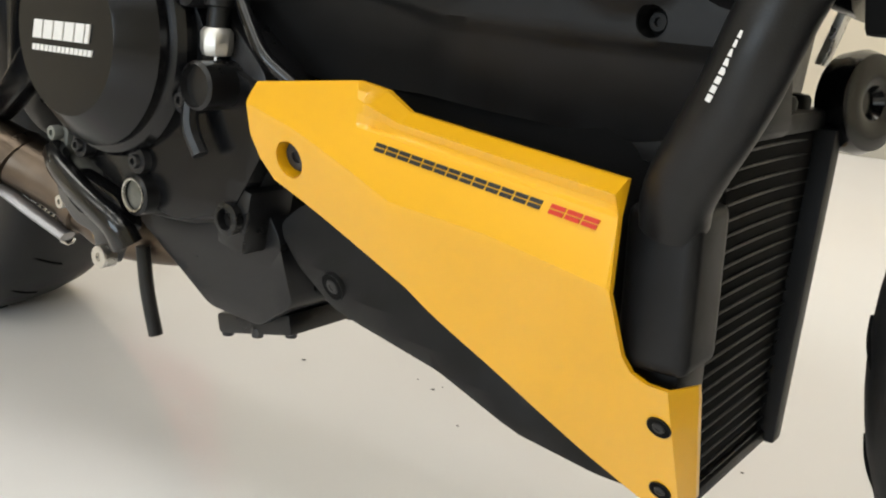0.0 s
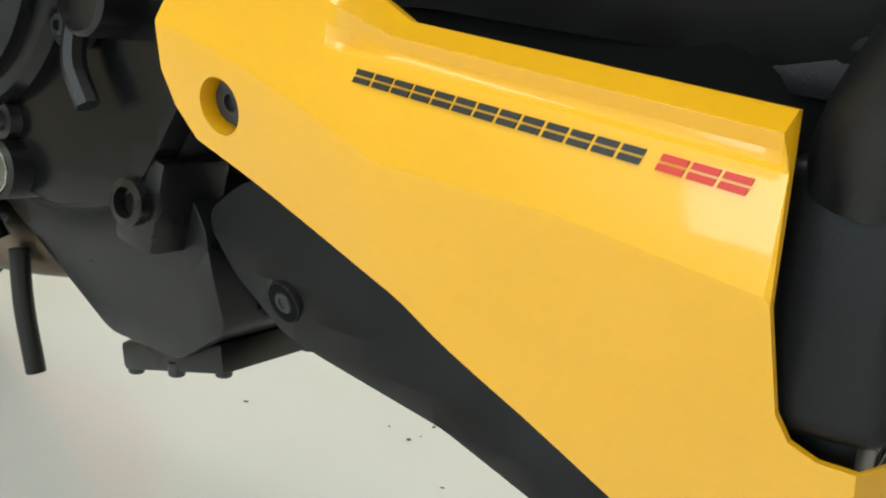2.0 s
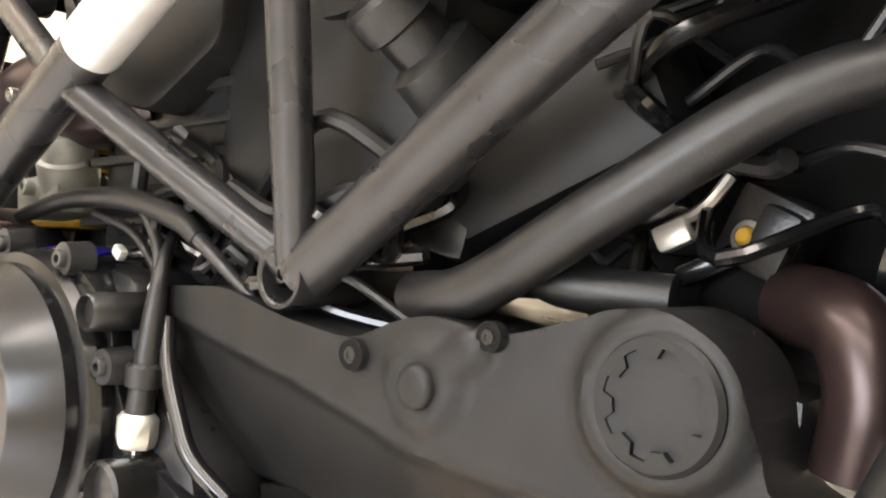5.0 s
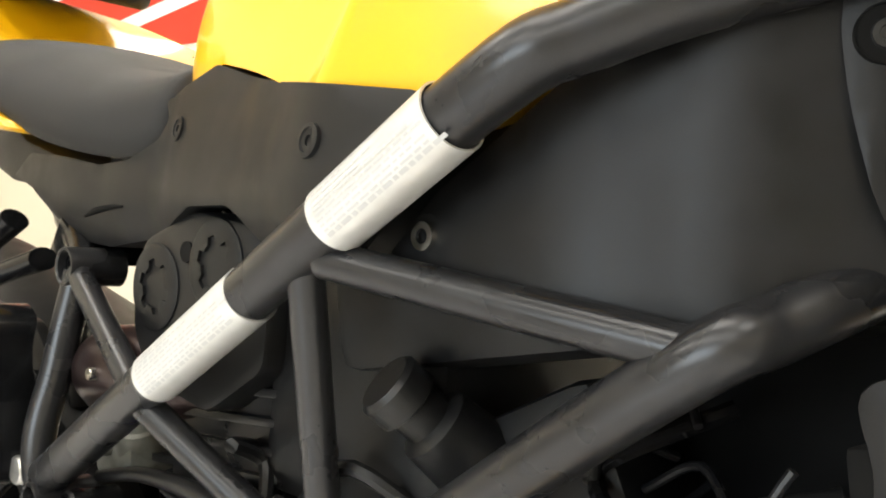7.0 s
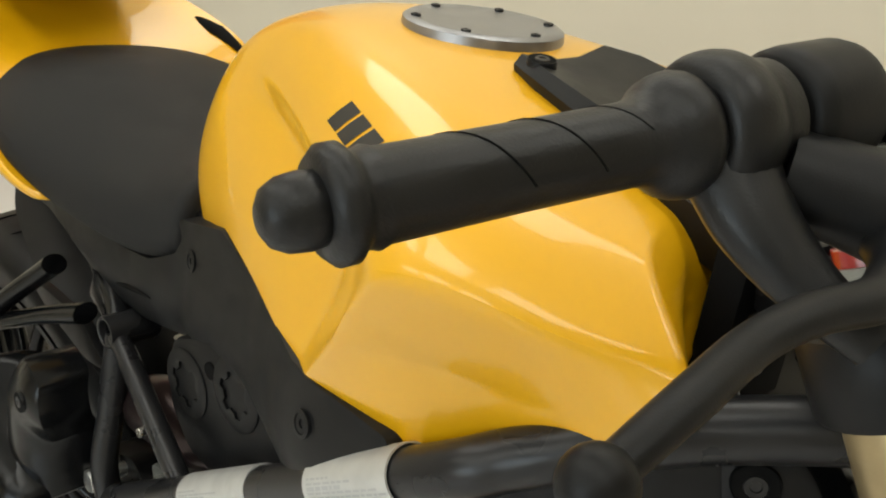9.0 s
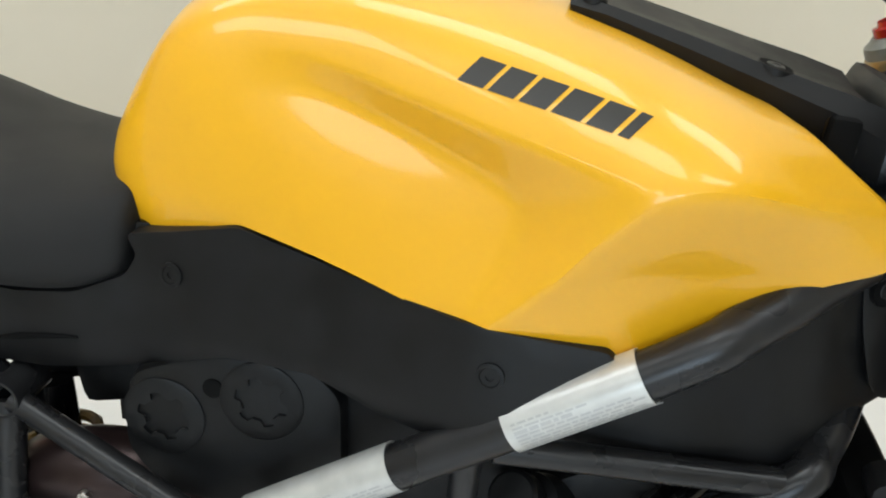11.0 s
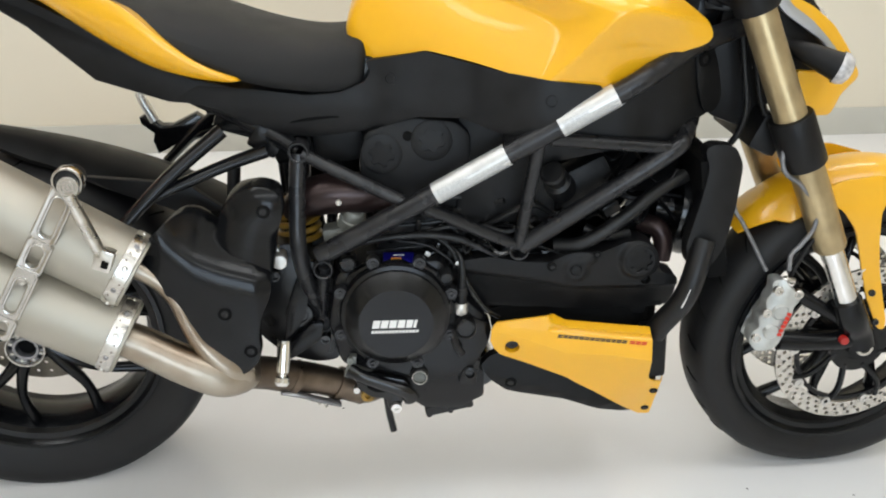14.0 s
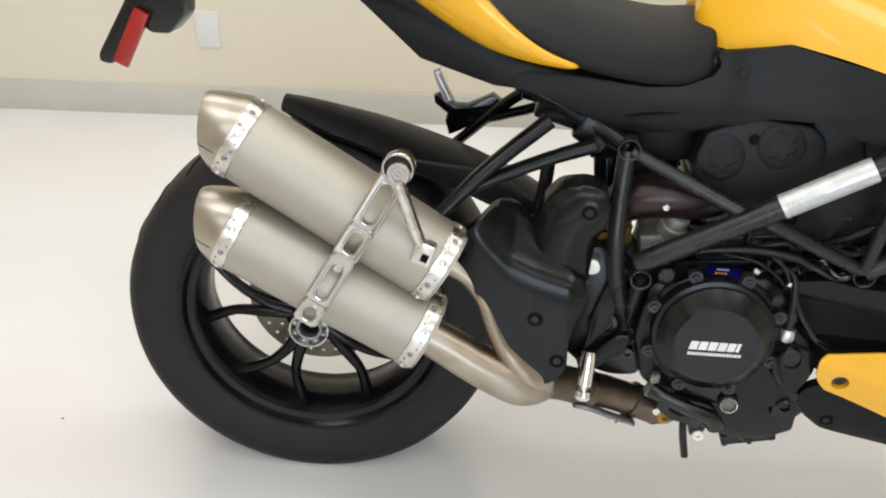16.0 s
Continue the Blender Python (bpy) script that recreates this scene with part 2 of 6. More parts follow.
def plate(bm, outline, yf, thick, step=0.02, bevel=0.002, round_r=0.0, inward=1, holes=()):
    """A shell over an (x, z) outline, its outer face at y = yf(x, z), thick towards the middle of the machine."""
    if round_r:
        outline = round_corners(outline, round_r)
    sub = bmesh.new()
    base = [sub.verts.new((x, 0, z)) for x, z in outline]
    sub.faces.new(base)
    xs, zs = [p[0] for p in outline], [p[1] for p in outline]
    if step:
        for lo, hi, axis in ((min(xs), max(xs), 0), (min(zs), max(zs), 2)):
            n = int((hi - lo) / step)
            for k in range(1, n + 1):
                co = [0, 0, 0]
                co[axis] = lo + (hi - lo) * k / (n + 1)
                no = [0, 0, 0]
                no[axis] = 1
                bmesh.ops.bisect_plane(sub, geom=sub.verts[:] + sub.edges[:] + sub.faces[:], plane_co=co, plane_no=no)
    front = sub.faces[:]
    made = bmesh.ops.extrude_face_region(sub, geom=front)
    back = {v for v in made["geom"] if isinstance(v, bmesh.types.BMVert)}
    for v in sub.verts:
        v.co.y = yf(v.co.x, v.co.z) + (thick * inward if v in back else 0.0)
    bmesh.ops.recalc_face_normals(sub, faces=sub.faces[:])
    if bevel:
        rim = [e for e in sub.edges if len(e.link_faces) == 2 and e.calc_face_angle(0) > radians(50)
               and not (e.verts[0] in back) and not (e.verts[1] in back)]
        bmesh.ops.bevel(sub, geom=rim, offset=bevel, segments=2, affect="EDGES", profile=0.5, clamp_overlap=True)
    merge(bm, sub)
    return bm


def merge(bm, sub, m=None):
    """Adds one bmesh to another."""
    if m is not None:
        bmesh.ops.transform(sub, matrix=m, verts=sub.verts[:])
    me = bpy.data.meshes.new("join")
    sub.to_mesh(me)
    sub.free()
    bm.from_mesh(me)
    bpy.data.meshes.remove(me)
    return bm


def mirror(bm):
    """Adds the mirror image across the machine's middle plane."""
    sub = bm.copy()
    bmesh.ops.transform(sub, matrix=Matrix.Diagonal((1, -1, 1, 1)), verts=sub.verts[:])
    bmesh.ops.reverse_faces(sub, faces=sub.faces[:])
    return merge(bm, sub)


def screw(bm, p, axis=(0, -1, 0), r=0.008, h=0.006):
    """A socket-head screw."""
    lathe(bm, p, axis, [(0.0, h * 0.45), (r * 0.5, h * 0.45), (r * 0.5, h), (r * 0.9, h), (r, h * 0.85), (r, -0.002)], 14)
    return bm


def thing(name, m, label, category, group="", kind=""):
    ob = new(name)
    ob.empty_display_size = 0.1
    ob.matrix_world = m
    return tagged(ob, label, category, group, kind)

# ---- the room ----


def slab(name, lo, hi, mat, label="", category="", bevel=0.0, kind="structure"):
    bm = M()
    box(bm, [(a + b) / 2 for a, b in zip(lo, hi)], [b - a for a, b in zip(lo, hi)], bevel=bevel)
    ob = part(name, bm, mat, None)
    return tagged(ob, label, category, kind=kind)


X0, X1, Y0 = -3.2, 4.6, -4.2
slab("floor", (X0 - 0.2, Y0 - 0.2, -0.12), (X1 + 0.2, 2.3, 0.0), FLOOR, "glossy white epoxy-coated concrete showroom floor", "floor")
slab("ceiling", (X0 - 0.2, Y0 - 0.2, CEIL), (X1 + 0.2, 2.3, CEIL + 0.12), WALL_WHITE, "plain white ceiling with flat light panels", "ceiling")
slab("wall_west", (X0 - 0.15, Y0, 0.0), (X0, 2.2, CEIL), WALL, "plain cream painted wall", "wall")
slab("wall_east", (X1, Y0, 0.0), (X1 + 0.15, 2.2, CEIL), WALL, "plain cream painted wall", "wall")
# the wall behind the machine stands at a slight angle to it
NORTH = pose(0, 1.52, 0, 0, 0, 4.0)
north = slab("wall_north", (-3.6, 0.0, 0.0), (5.2, 0.15, CEIL), WALL, "cream painted wall behind the motorcycle", "wall")
north.matrix_world = NORTH
skirt = slab("baseboard", (-3.6, -0.008, 0.0), (5.2, -0.001, 0.102), BASE, "pale grey vinyl cove base along the cream wall", "baseboard", bevel=0.002)
skirt.matrix_world = NORTH
# the wall behind the walk, with a wide window
bm = M()
for lo, hi in (((X0, 0), (-0.2, CEIL)), ((2.0, 0), (X1, CEIL)), ((-0.2, 0), (2.0, 0.75)), ((-0.2, 2.25), (2.0, CEIL))):
    box(bm, ((lo[0] + hi[0]) / 2, Y0 - 0.075, (lo[1] + hi[1]) / 2), (hi[0] - lo[0], 0.15, hi[1] - lo[1]))
tagged(part("wall_south", bm, WALL, None), "cream painted wall with a wide window", "wall", kind="structure")
for n, (px, py) in enumerate(PANELS):
    bm = M()
    box(bm, (px, py, CEIL - 0.012), (1.25, 0.65, 0.02), bevel=0.004)
    lamp_frame = tagged(part("ceiling_light", bm, WALL_WHITE, None), "flat white ceiling light panel", "ceiling light", "ceiling light panels", "structure")

# ---- the motorcycle ----
BIKE = thing("motorcycle", LEAN, "yellow and black naked sport motorcycle with dark trellis frame", "motorcycle")


def spline_y(table, ease=2e-6):
    """A thin-plate surface y over (x, z) through a few known places."""
    pts = np.array([(p[0], p[1]) for p in table])
    val = np.array([p[2] for p in table])
    def phi(r2):
        return np.where(r2 > 1e-12, r2 * np.log(np.maximum(r2, 1e-12)), 0.0)
    d2 = ((pts[:, None, :] - pts[None, :, :]) ** 2).sum(2)
    n = len(pts)
    full = np.zeros((n + 3, n + 3))
    full[:n, :n] = phi(d2) + np.eye(n) * ease * 50
    full[:n, n] = full[n, :n] = 1
    full[:n, n + 1:] = pts
    full[n + 1:, :n] = pts.T
    w = np.linalg.solve(full, np.concatenate([val, np.zeros(3)]))
    def yf(x, z):
        r2 = (pts[:, 0] - x) ** 2 + (pts[:, 1] - z) ** 2
        return float(phi(r2) @ w[:n] + w[n] + w[n + 1] * x + w[n + 2] * z)
    return yf


# -- wheels --


def wheel(name, centre, radius, half, rim_half, pairs, spoke_y, hub_r, label):
    x, y, z = centre
    holder = new(name)
    holder.parent = BIKE
    holder.location = centre
    tagged(holder, label)
    bm = M()
    r = radius
    side = [(0.222, rim_half * 0.97), (0.240, rim_half * 1.08), (r - 0.05, half * 0.985), (r - 0.032, half), (r - 0.017, half * 0.93),
            (r - 0.006, half * 0.68), (r - 0.001, half * 0.35)]
    prof = side + [(r, 0.0)] + [(a, -b) for a, b in side[::-1]] + [(0.208, -rim_half * 0.9), (0.208, rim_half * 0.9)]
    lathe(bm, (0, 0, 0), Y_AXIS, prof, 96, closed_profile=True)
    tyre = part("tyre", bm, RUBBER, holder, "black road tyre with shallow grooves", 50)
    # tread grooves on the near shoulder
    pts = []
    for t in range(6):
        yy = -half * (0.18 + 0.13 * t)
        rr = r + 0.0004 - 0.028 * (abs(yy) / half) ** 3.2
        pts.append((rr * math.cos(0.018 * t), yy, rr * math.sin(0.018 * t)))
    bm = M()
    tube(bm, pts, 0.0015, 5, 2)
    first = part("tread_groove", bm, SHADE_BLACK, tyre)
    for k in range(1, 26):
        groove = new("tread_groove", first.data)
        groove.parent = tyre
        groove.rotation_euler = (0, 2 * math.pi * k / 26, 0)
    bm = M()
    rh = rim_half
    prof = [(0.2315, rh), (0.2315, rh + 0.006), (0.224, rh + 0.007), (0.219, rh), (0.211, rh * 0.72), (0.196, rh * 0.45), (0.194, -rh * 0.45), (0.211, -rh * 0.72),
            (0.219, -rh), (0.224, -rh - 0.007), (0.2315, -rh - 0.006), (0.2315, -rh), (0.2295, -rh * 0.8), (0.2295, rh * 0.8)]
    lathe(bm, (0, 0, 0), Y_AXIS, prof, 96, closed_profile=True)
    part("rim", bm, BLACK_SATIN, holder, "satin black cast rim", 50)
    for ang in pairs:
        for s in (-1, 1):
            bm = M()
            a0, a1, a2 = (radians(ang + s * q) for q in (4, 11, 19))
            pt = lambda rr, aa, yy: (rr * math.cos(aa), yy, rr * math.sin(aa))
            tube(bm, [pt(hub_r * 0.7, a0, spoke_y), pt(0.085, radians(ang + s * 7), spoke_y - 0.004), pt(0.14, a1, spoke_y + 0.006), pt(0.203, a2, spoke_y + 0.02)],
                 [0.016, 0.0125, 0.010, 0.0125], 10, 5, 0.85)
            part("spoke", bm, BLACK_SATIN, holder)
    return holder


rear = wheel("rear_wheel", (-0.008, 0.026, 0.309), 0.324, 0.09, 0.07, (171, 243, 315, 27, 99), -0.052, 0.055, "black five-spoke rear wheel")
rear.rotation_euler = (radians(3.8), 0, radians(4))
bm = M()
lathe(bm, (0, 0, 0), (0, -1, 0), [(0.0, -0.07), (0.06, -0.07), (0.06, 0.03), (0.052, 0.05), (0.036, 0.060), (0.033, 0.088), (0.0, 0.088)], 40)
part("hub", bm, BLACK_SATIN, rear)
bm = M()
lathe(bm, (0, 0, 0), (0, -1, 0), [(0.0300, 0.085), (0.0300, 0.106), (0.0312, 0.108), (0.0330, 0.108), (0.0335, 0.106), (0.0335, 0.060), (0.0300, 0.060)], 40, closed_profile=True)
nut = part("wheel_nut", bm, STEEL, rear, "silver notched wheel nut")
bm = M()
lathe(bm, (0, 0, 0), (0, -1, 0), [(0.0305, 0.097), (0.0235, 0.099), (0.0215, 0.103), (0.0180, 0.103), (0.0165, 0.101), (0.0165, 0.070)], 40)
part("nut_face", bm, CAP_METAL, nut, "dull metal nut face")
bm = M()
lathe(bm, (0, 0, 0), (0, -1, 0), [(0.0166, 0.0895), (0.0, 0.0895)], 24)
part("bore", bm, SHADE_BLACK, nut)
for k in range(16):
    a = 2 * math.pi * k / 16
    bm = M()
    box(bm, (0.0262 * math.cos(a), -0.0995, 0.0262 * math.sin(a)), (0.0066, 0.005, 0.0042), (0, -math.degrees(a), 0), 0.001)
    part("nut_notch", bm, STEEL if k % 2 else GREY_SCREW, nut)


def carve(ob, bm):
    """Takes the closed solids of a bmesh out of a shell."""
    bmesh.ops.recalc_face_normals(bm, faces=bm.faces[:])
    me = bpy.data.meshes.new("cutter")
    bm.to_mesh(me)
    bm.free()
    cutter = new("cutter", me)
    cutter.parent = ob.parent
    md = ob.modifiers.new("hole", "BOOLEAN")
    md.operation, md.solver, md.object = "DIFFERENCE", "EXACT", cutter
    bpy.context.view_layer.update()
    cut = bpy.data.meshes.new_from_object(ob.evaluated_get(bpy.context.evaluated_depsgraph_get()))
    ob.modifiers.clear()
    ob.data = cut
    bpy.data.objects.remove(cutter)
    bpy.data.meshes.remove(me)


def drill(ob, p, axis, r, depth=0.03):
    """Cuts a round hole through a shell."""
    bm = M()
    lathe(bm, p, axis, [(0.0, 0.02), (r, 0.02), (r, -depth), (0.0, -depth)], 28)
    carve(ob, bm)


def brake_disc(name, parent, y, r_in, r_out, carrier, holes, rows, mat):
    bm = M()
    lathe(bm, (0, y, 0), Y_AXIS, [(r_in, -0.0025), (r_out, -0.0025), (r_out, 0.0025), (r_in, 0.0025)], 72, closed_profile=True)
    disc = part(name, bm, mat, parent, "drilled steel brake disc", 30)
    bm = M()
    for k in range(holes):
        for q in range(rows):
            a = 2 * math.pi * (k + 0.33 * q) / holes
            rr = r_in + (r_out - r_in) * (q + 0.7) / (rows + 0.4)
            lathe(bm, (rr * math.cos(a), y, rr * math.sin(a)), Y_AXIS, [(0.0, -0.006), (0.0038, -0.006), (0.0038, 0.006), (0.0, 0.006)], 10)
    carve(disc, bm)
    bm = M()
    if carrier:
        for k in range(8):
            a = 2 * math.pi * (k + 0.5) / 8
            arm = M()
            tube(arm, [(0.045 * math.cos(a), y, 0.045 * math.sin(a)), (carrier * math.cos(a + 0.22), y, carrier * math.sin(a + 0.22)), ((r_in + 0.004) * math.cos(a + 0.1), y, (r_in + 0.004) * math.sin(a + 0.1))], 0.006, 8, 4)
            part("carrier_arm", arm, BLACK_SATIN, disc)
        lathe(bm, (0, y, 0), Y_AXIS, [(0.03, -0.004), (0.055, -0.004), (0.055, 0.004), (0.03, 0.004)], 36, closed_profile=True)
        lathe(bm, (0, y, 0), Y_AXIS, [(r_in - 0.014, -0.003), (r_in - 0.006, -0.003), (r_in - 0.006, 0.003), (r_in - 0.014, 0.003)], 48, closed_profile=True)
        part("carrier", bm, BLACK_SATIN, disc)
        for k in range(10):
            a = 2 * math.pi * k / 10
            bm = M()
            lathe(bm, ((r_in - 0.001) * math.cos(a), y - 0.004, (r_in - 0.001) * math.sin(a)), (0, -1, 0), [(0.0, 0.0), (0.004, 0.0), (0.0045, 0.003), (0.009, 0.003), (0.010, -0.002), (0.010, -0.006)], 14)
            part("disc_button", bm, ALU, disc)
    else:
        bm.free()
    return disc


brake_disc("rear_disc", rear, 0.0, 0.058, 0.124, 0, 30, 3, SHADED_DISC)

# front wheel, turned a little with the bars
front = wheel("front_wheel", (1.475, 0, 0.30), 0.30, 0.06, 0.046, (36, 108, 180, 252, 324), -0.01, 0.045, "black five-spoke front wheel")
front.rotation_euler = (radians(5), 0, radians(6))
bm = M()
lathe(bm, (0, 0, 0), (0, -1, 0), [(0.0, -0.08), (0.03, -0.08), (0.045, -0.04), (0.045, 0.04), (0.03, 0.08), (0.0, 0.08)], 36)
part("hub", bm, BLACK_SATIN, front)
brake_disc("front_disc", front, -0.078, 0.128, 0.16, 0.10, 44, 3, STEEL)
brake_disc("front_disc", front, 0.078, 0.128, 0.16, 0.10, 44, 3, STEEL)

# -- trellis frame --
trellis = new("trellis_frame")
trellis.parent = BIKE
tagged(trellis, "dark grey welded steel trellis frame")
TUBES = [
    ("top_tube", [(0.515, -0.155, 0.505), (0.60, -0.162, 0.556), (0.70, -0.170, 0.616), (0.97, -0.187, 0.778), (1.03, -0.172, 0.812), (1.10, -0.125, 0.842), (1.19, -0.07, 0.862)], 0.0165),
    ("rear_post", [(0.486, -0.126, 0.668), (0.482, -0.138, 0.59), (0.485, -0.150, 0.50), (0.513, -0.110, 0.374)], 0.0135),
    ("rear_brace", [(0.492, -0.130, 0.668), (0.66, -0.160, 0.594)], 0.0105),
    ("middle_brace", [(0.675, -0.168, 0.596), (0.836, -0.128, 0.512)], 0.0105),
    ("upright", [(0.858, -0.178, 0.705), (0.841, -0.130, 0.512)], 0.0105),
    ("lower_tube", [(0.844, -0.126, 0.508), (1.06, -0.148, 0.668), (1.100, -0.120, 0.698), (1.138, -0.040, 0.735)], 0.015),
    ("front_brace", [(0.875, -0.178, 0.706), (1.072, -0.148, 0.684)], 0.0105),
    ("foot_brace", [(0.523, -0.160, 0.492), (0.514, -0.112, 0.380)], 0.0105),
]
for nm, pts, rad in TUBES:
    for s in (1, -1):
        bm = M()
        tube(bm, [(px, py * s, pz) for px, py, pz in pts], rad, 32, 8)
        part(nm, bm, FRAME_PAINT, trellis)
for px, py, pz, rad in ((0.487, -0.142, 0.673, 0.0165), (0.841, -0.141, 0.506, 0.0165), (0.522, -0.174, 0.488, 0.0155), (0.515, -0.124, 0.367, 0.016)):
    bm = M()
    lathe(bm, (px, py, pz), (0, -1, 0), [(0.0, -0.03), (rad * 0.8, -0.03), (rad * 0.8, -0.001), (rad * 0.86, 0.0), (rad * 0.97, 0.0), (rad, -0.002), (rad, -0.05), (0, -0.05)], 36)
    part("tube_boss", bm, FRAME_PAINT, trellis)

# labels wrapped round the top tube


def label_on_tube(a, b, rad, start, sweep):
    d, s, u = around(Vector(b) - Vector(a))
    length = (Vector(b) - Vector(a)).length
    bm = M()
    lathe(bm, a, d, [(rad, 0.0), (rad, length), (rad - 0.0012, length), (rad - 0.0012, 0.0)], 40, start, sweep, closed_profile=True)
    return bm, d, s, u, length


ta, tb = Vector((0.70, -0.170, 0.616)), Vector((0.97, -0.187, 0.778))
axis_t = (tb - ta).normalized()
total = (tb - ta).length
for lo, hi, rl in ((0.0, 0.405, 0.0179), (0.69, 0.995, 0.0188)):
    a, b = ta + axis_t * total * lo, ta + axis_t * total * hi
    bm, d, s, u, length = label_on_tube(a, b, rl, 0, 2 * math.pi)
    sticker = part("warning_label", bm, LABEL, trellis, "white printed warning label round the tube")
    bm = M()
    out = Vector((0, -1, 0)) - d * d.dot(Vector((0, -1, 0)))
    out.normalize()
    up = out.cross(d)
    letters = random.Random(7)
    for k, ang in enumerate((-46, -37, -28, -19, -10, -1, 8, 17, 26)):
        w = out * math.cos(radians(ang)) + up * math.sin(radians(ang))
        c0 = a + w * (rl + 0.00025) + d * 0.006
        span = length * (0.9, 0.86, 0.88, 0.82, 0.9, 0.84, 0.4, 0.55, 0.25)[k]
        tng = d.cross(w)
        at, h = 0.0, 0.0012 if k in (0, 6) else 0.0007
        while at < span:
            word = letters.uniform(0.003, 0.010)
            p0 = c0 + d * at
            qv = [bm.verts.new(p0 + d * dx + tng * dz) for dx, dz in ((0, -h), (word, -h), (word, h), (0, h))]
            bm.faces.new(qv)
            at += word + 0.0016
    tagged(part("printed_line", bm, GREY_INK, sticker), kind="stuff")

# -- fuel tank --
TANK = [
    [(0.572, -0.058, 0.802), (0.556, -0.060, 0.824), (0.552, -0.058, 0.850), (0.558, -0.056, 0.875), (0.576, -0.053, 0.908), (0.599, -0.045, 0.946), (0.600, 0, 0.956)],
    [(0.592, -0.098, 0.809), (0.577, -0.092, 0.830), (0.572, -0.088, 0.855), (0.578, -0.085, 0.882), (0.594, -0.080, 0.918), (0.617, -0.066, 0.964), (0.616, 0, 0.977)],
    [(0.640, -0.113, 0.820), (0.632, -0.114, 0.846), (0.631, -0.109, 0.888), (0.634, -0.100, 0.926), (0.643, -0.090, 0.958), (0.654, -0.070, 0.986), (0.656, 0, 0.996)],
    [(0.684, -0.127, 0.831), (0.690, -0.126, 0.875), (0.692, -0.107, 0.935), (0.688, -0.098, 0.955), (0.700, -0.089, 0.976), (0.715, -0.070, 0.997), (0.716, 0, 1.004)],
    [(0.752, -0.148, 0.819), (0.752, -0.137, 0.872), (0.750, -0.113, 0.926), (0.750, -0.120, 0.947), (0.757, -0.113, 0.972), (0.768, -0.085, 0.996), (0.77, 0, 1.004)],
    [(0.802, -0.165, 0.806), (0.812, -0.155, 0.853), (0.820, -0.136, 0.901), (0.822, -0.150, 0.929), (0.835, -0.140, 0.959), (0.845, -0.105, 0.987), (0.845, 0, 0.997)],
    [(0.847, -0.179, 0.7945), (0.876, -0.174, 0.840), (0.890, -0.165, 0.879), (0.893, -0.184, 0.915), (0.900, -0.168, 0.947), (0.905, -0.120, 0.977), (0.90, 0, 0.983)],
    [(0.860, -0.184, 0.790), (0.906, -0.198, 0.837), (0.932, -0.206, 0.872), (0.964, -0.214, 0.902), (0.960, -0.194, 0.936), (0.95, -0.125, 0.965), (0.945, 0, 0.967)],
    [(0.935, -0.176, 0.769), (0.955, -0.189, 0.844), (0.972, -0.204, 0.878), (0.996, -0.213, 0.910), (0.996, -0.182, 0.932), (0.985, -0.12, 0.954), (0.98, 0, 0.948)],
    [(0.988, -0.172, 0.801), (1.002, -0.177, 0.845), (1.015, -0.189, 0.873), (1.036, -0.194, 0.898), (1.028, -0.166, 0.922), (1.016, -0.118, 0.943), (1.01, 0, 0.93)],
    [(1.040, -0.168, 0.830), (1.050, -0.167, 0.842), (1.060, -0.173, 0.868), (1.072, -0.174, 0.886), (1.056, -0.151, 0.911), (1.036, -0.118, 0.936), (1.035, 0, 0.92)],
    [(1.096, -0.159, 0.845), (1.112, -0.159, 0.852), (1.117, -0.158, 0.866), (1.104, -0.151, 0.886), (1.072, -0.135, 0.910), (1.043, -0.114, 0.933), (1.04, 0, 0.915)],
    [(1.076, -0.112, 0.850), (1.073, -0.107, 0.862), (1.068, -0.100, 0.875), (1.063, -0.090, 0.890), (1.058, -0.081, 0.903), (1.055, -0.073, 0.914), (1.05, 0, 0.90)],
]
bm = M()
crease = bm.edges.layers.float.new("crease_edge")
corner = bm.verts.layers.float.new("crease_vert")
rings = [half + [(x, -y, z) for x, y, z in half[-2::-1]] + [(half[0][0] - (0.06 if k >= 10 else 0.0), 0.0, half[0][2] + 0.012)] for k, half in enumerate(TANK)]
vs = bridge(bm, rings)
n_row = len(rings[0]) - 1


def crease_line(a, b, amount):
    e = bm.edges.get((a, b))
    if e:
        e[crease] = amount


for k in range(len(vs) - 1):
    for row, amount in ((0, 1.0), (1, 0.65 if 7 <= k <= 9 else 0.0), (2, 0.75 if 3 <= k <= 5 else 0.0), (3, 0.8 if 3 <= k <= 6 else 0.35 if 7 <= k <= 10 else 0.0)):
        crease_line(vs[k][row], vs[k + 1][row], amount)
        crease_line(vs[k][n_row - 1 - row], vs[k + 1][n_row - 1 - row], amount)
for k, rows_to, amount in ((6, 2, 0.6), (7, 3, 0.75), (11, 5, 1.0), (12, 5, 1.0)):
    for row in range(rows_to):
        crease_line(vs[k][row], vs[k][row + 1], amount)
        crease_line(vs[k][n_row - 1 - row], vs[k][n_row - 2 - row], amount)
for k in (3, 6, 8):
    for row in (0, n_row - 1):
        vs[k][row][corner] = 0.8
tank = part("fuel_tank", bm, YELLOW, BIKE, "glossy yellow painted fuel tank", 60, 3)

# -- side fairing below the engine --


def lerp(table):
    xs, ys = [p[0] for p in table], [p[1] for p in table]
    return lambda x: float(np.interp(x, xs, ys))


ridge = lambda x: 0.381 - 0.115 * (x - 0.80)
fold = lerp([(0.80, 0.372), (0.841, 0.362), (0.885, 0.346), (0.925, 0.330), (0.998, 0.325), (1.073, 0.313), (1.12, 0.306)])


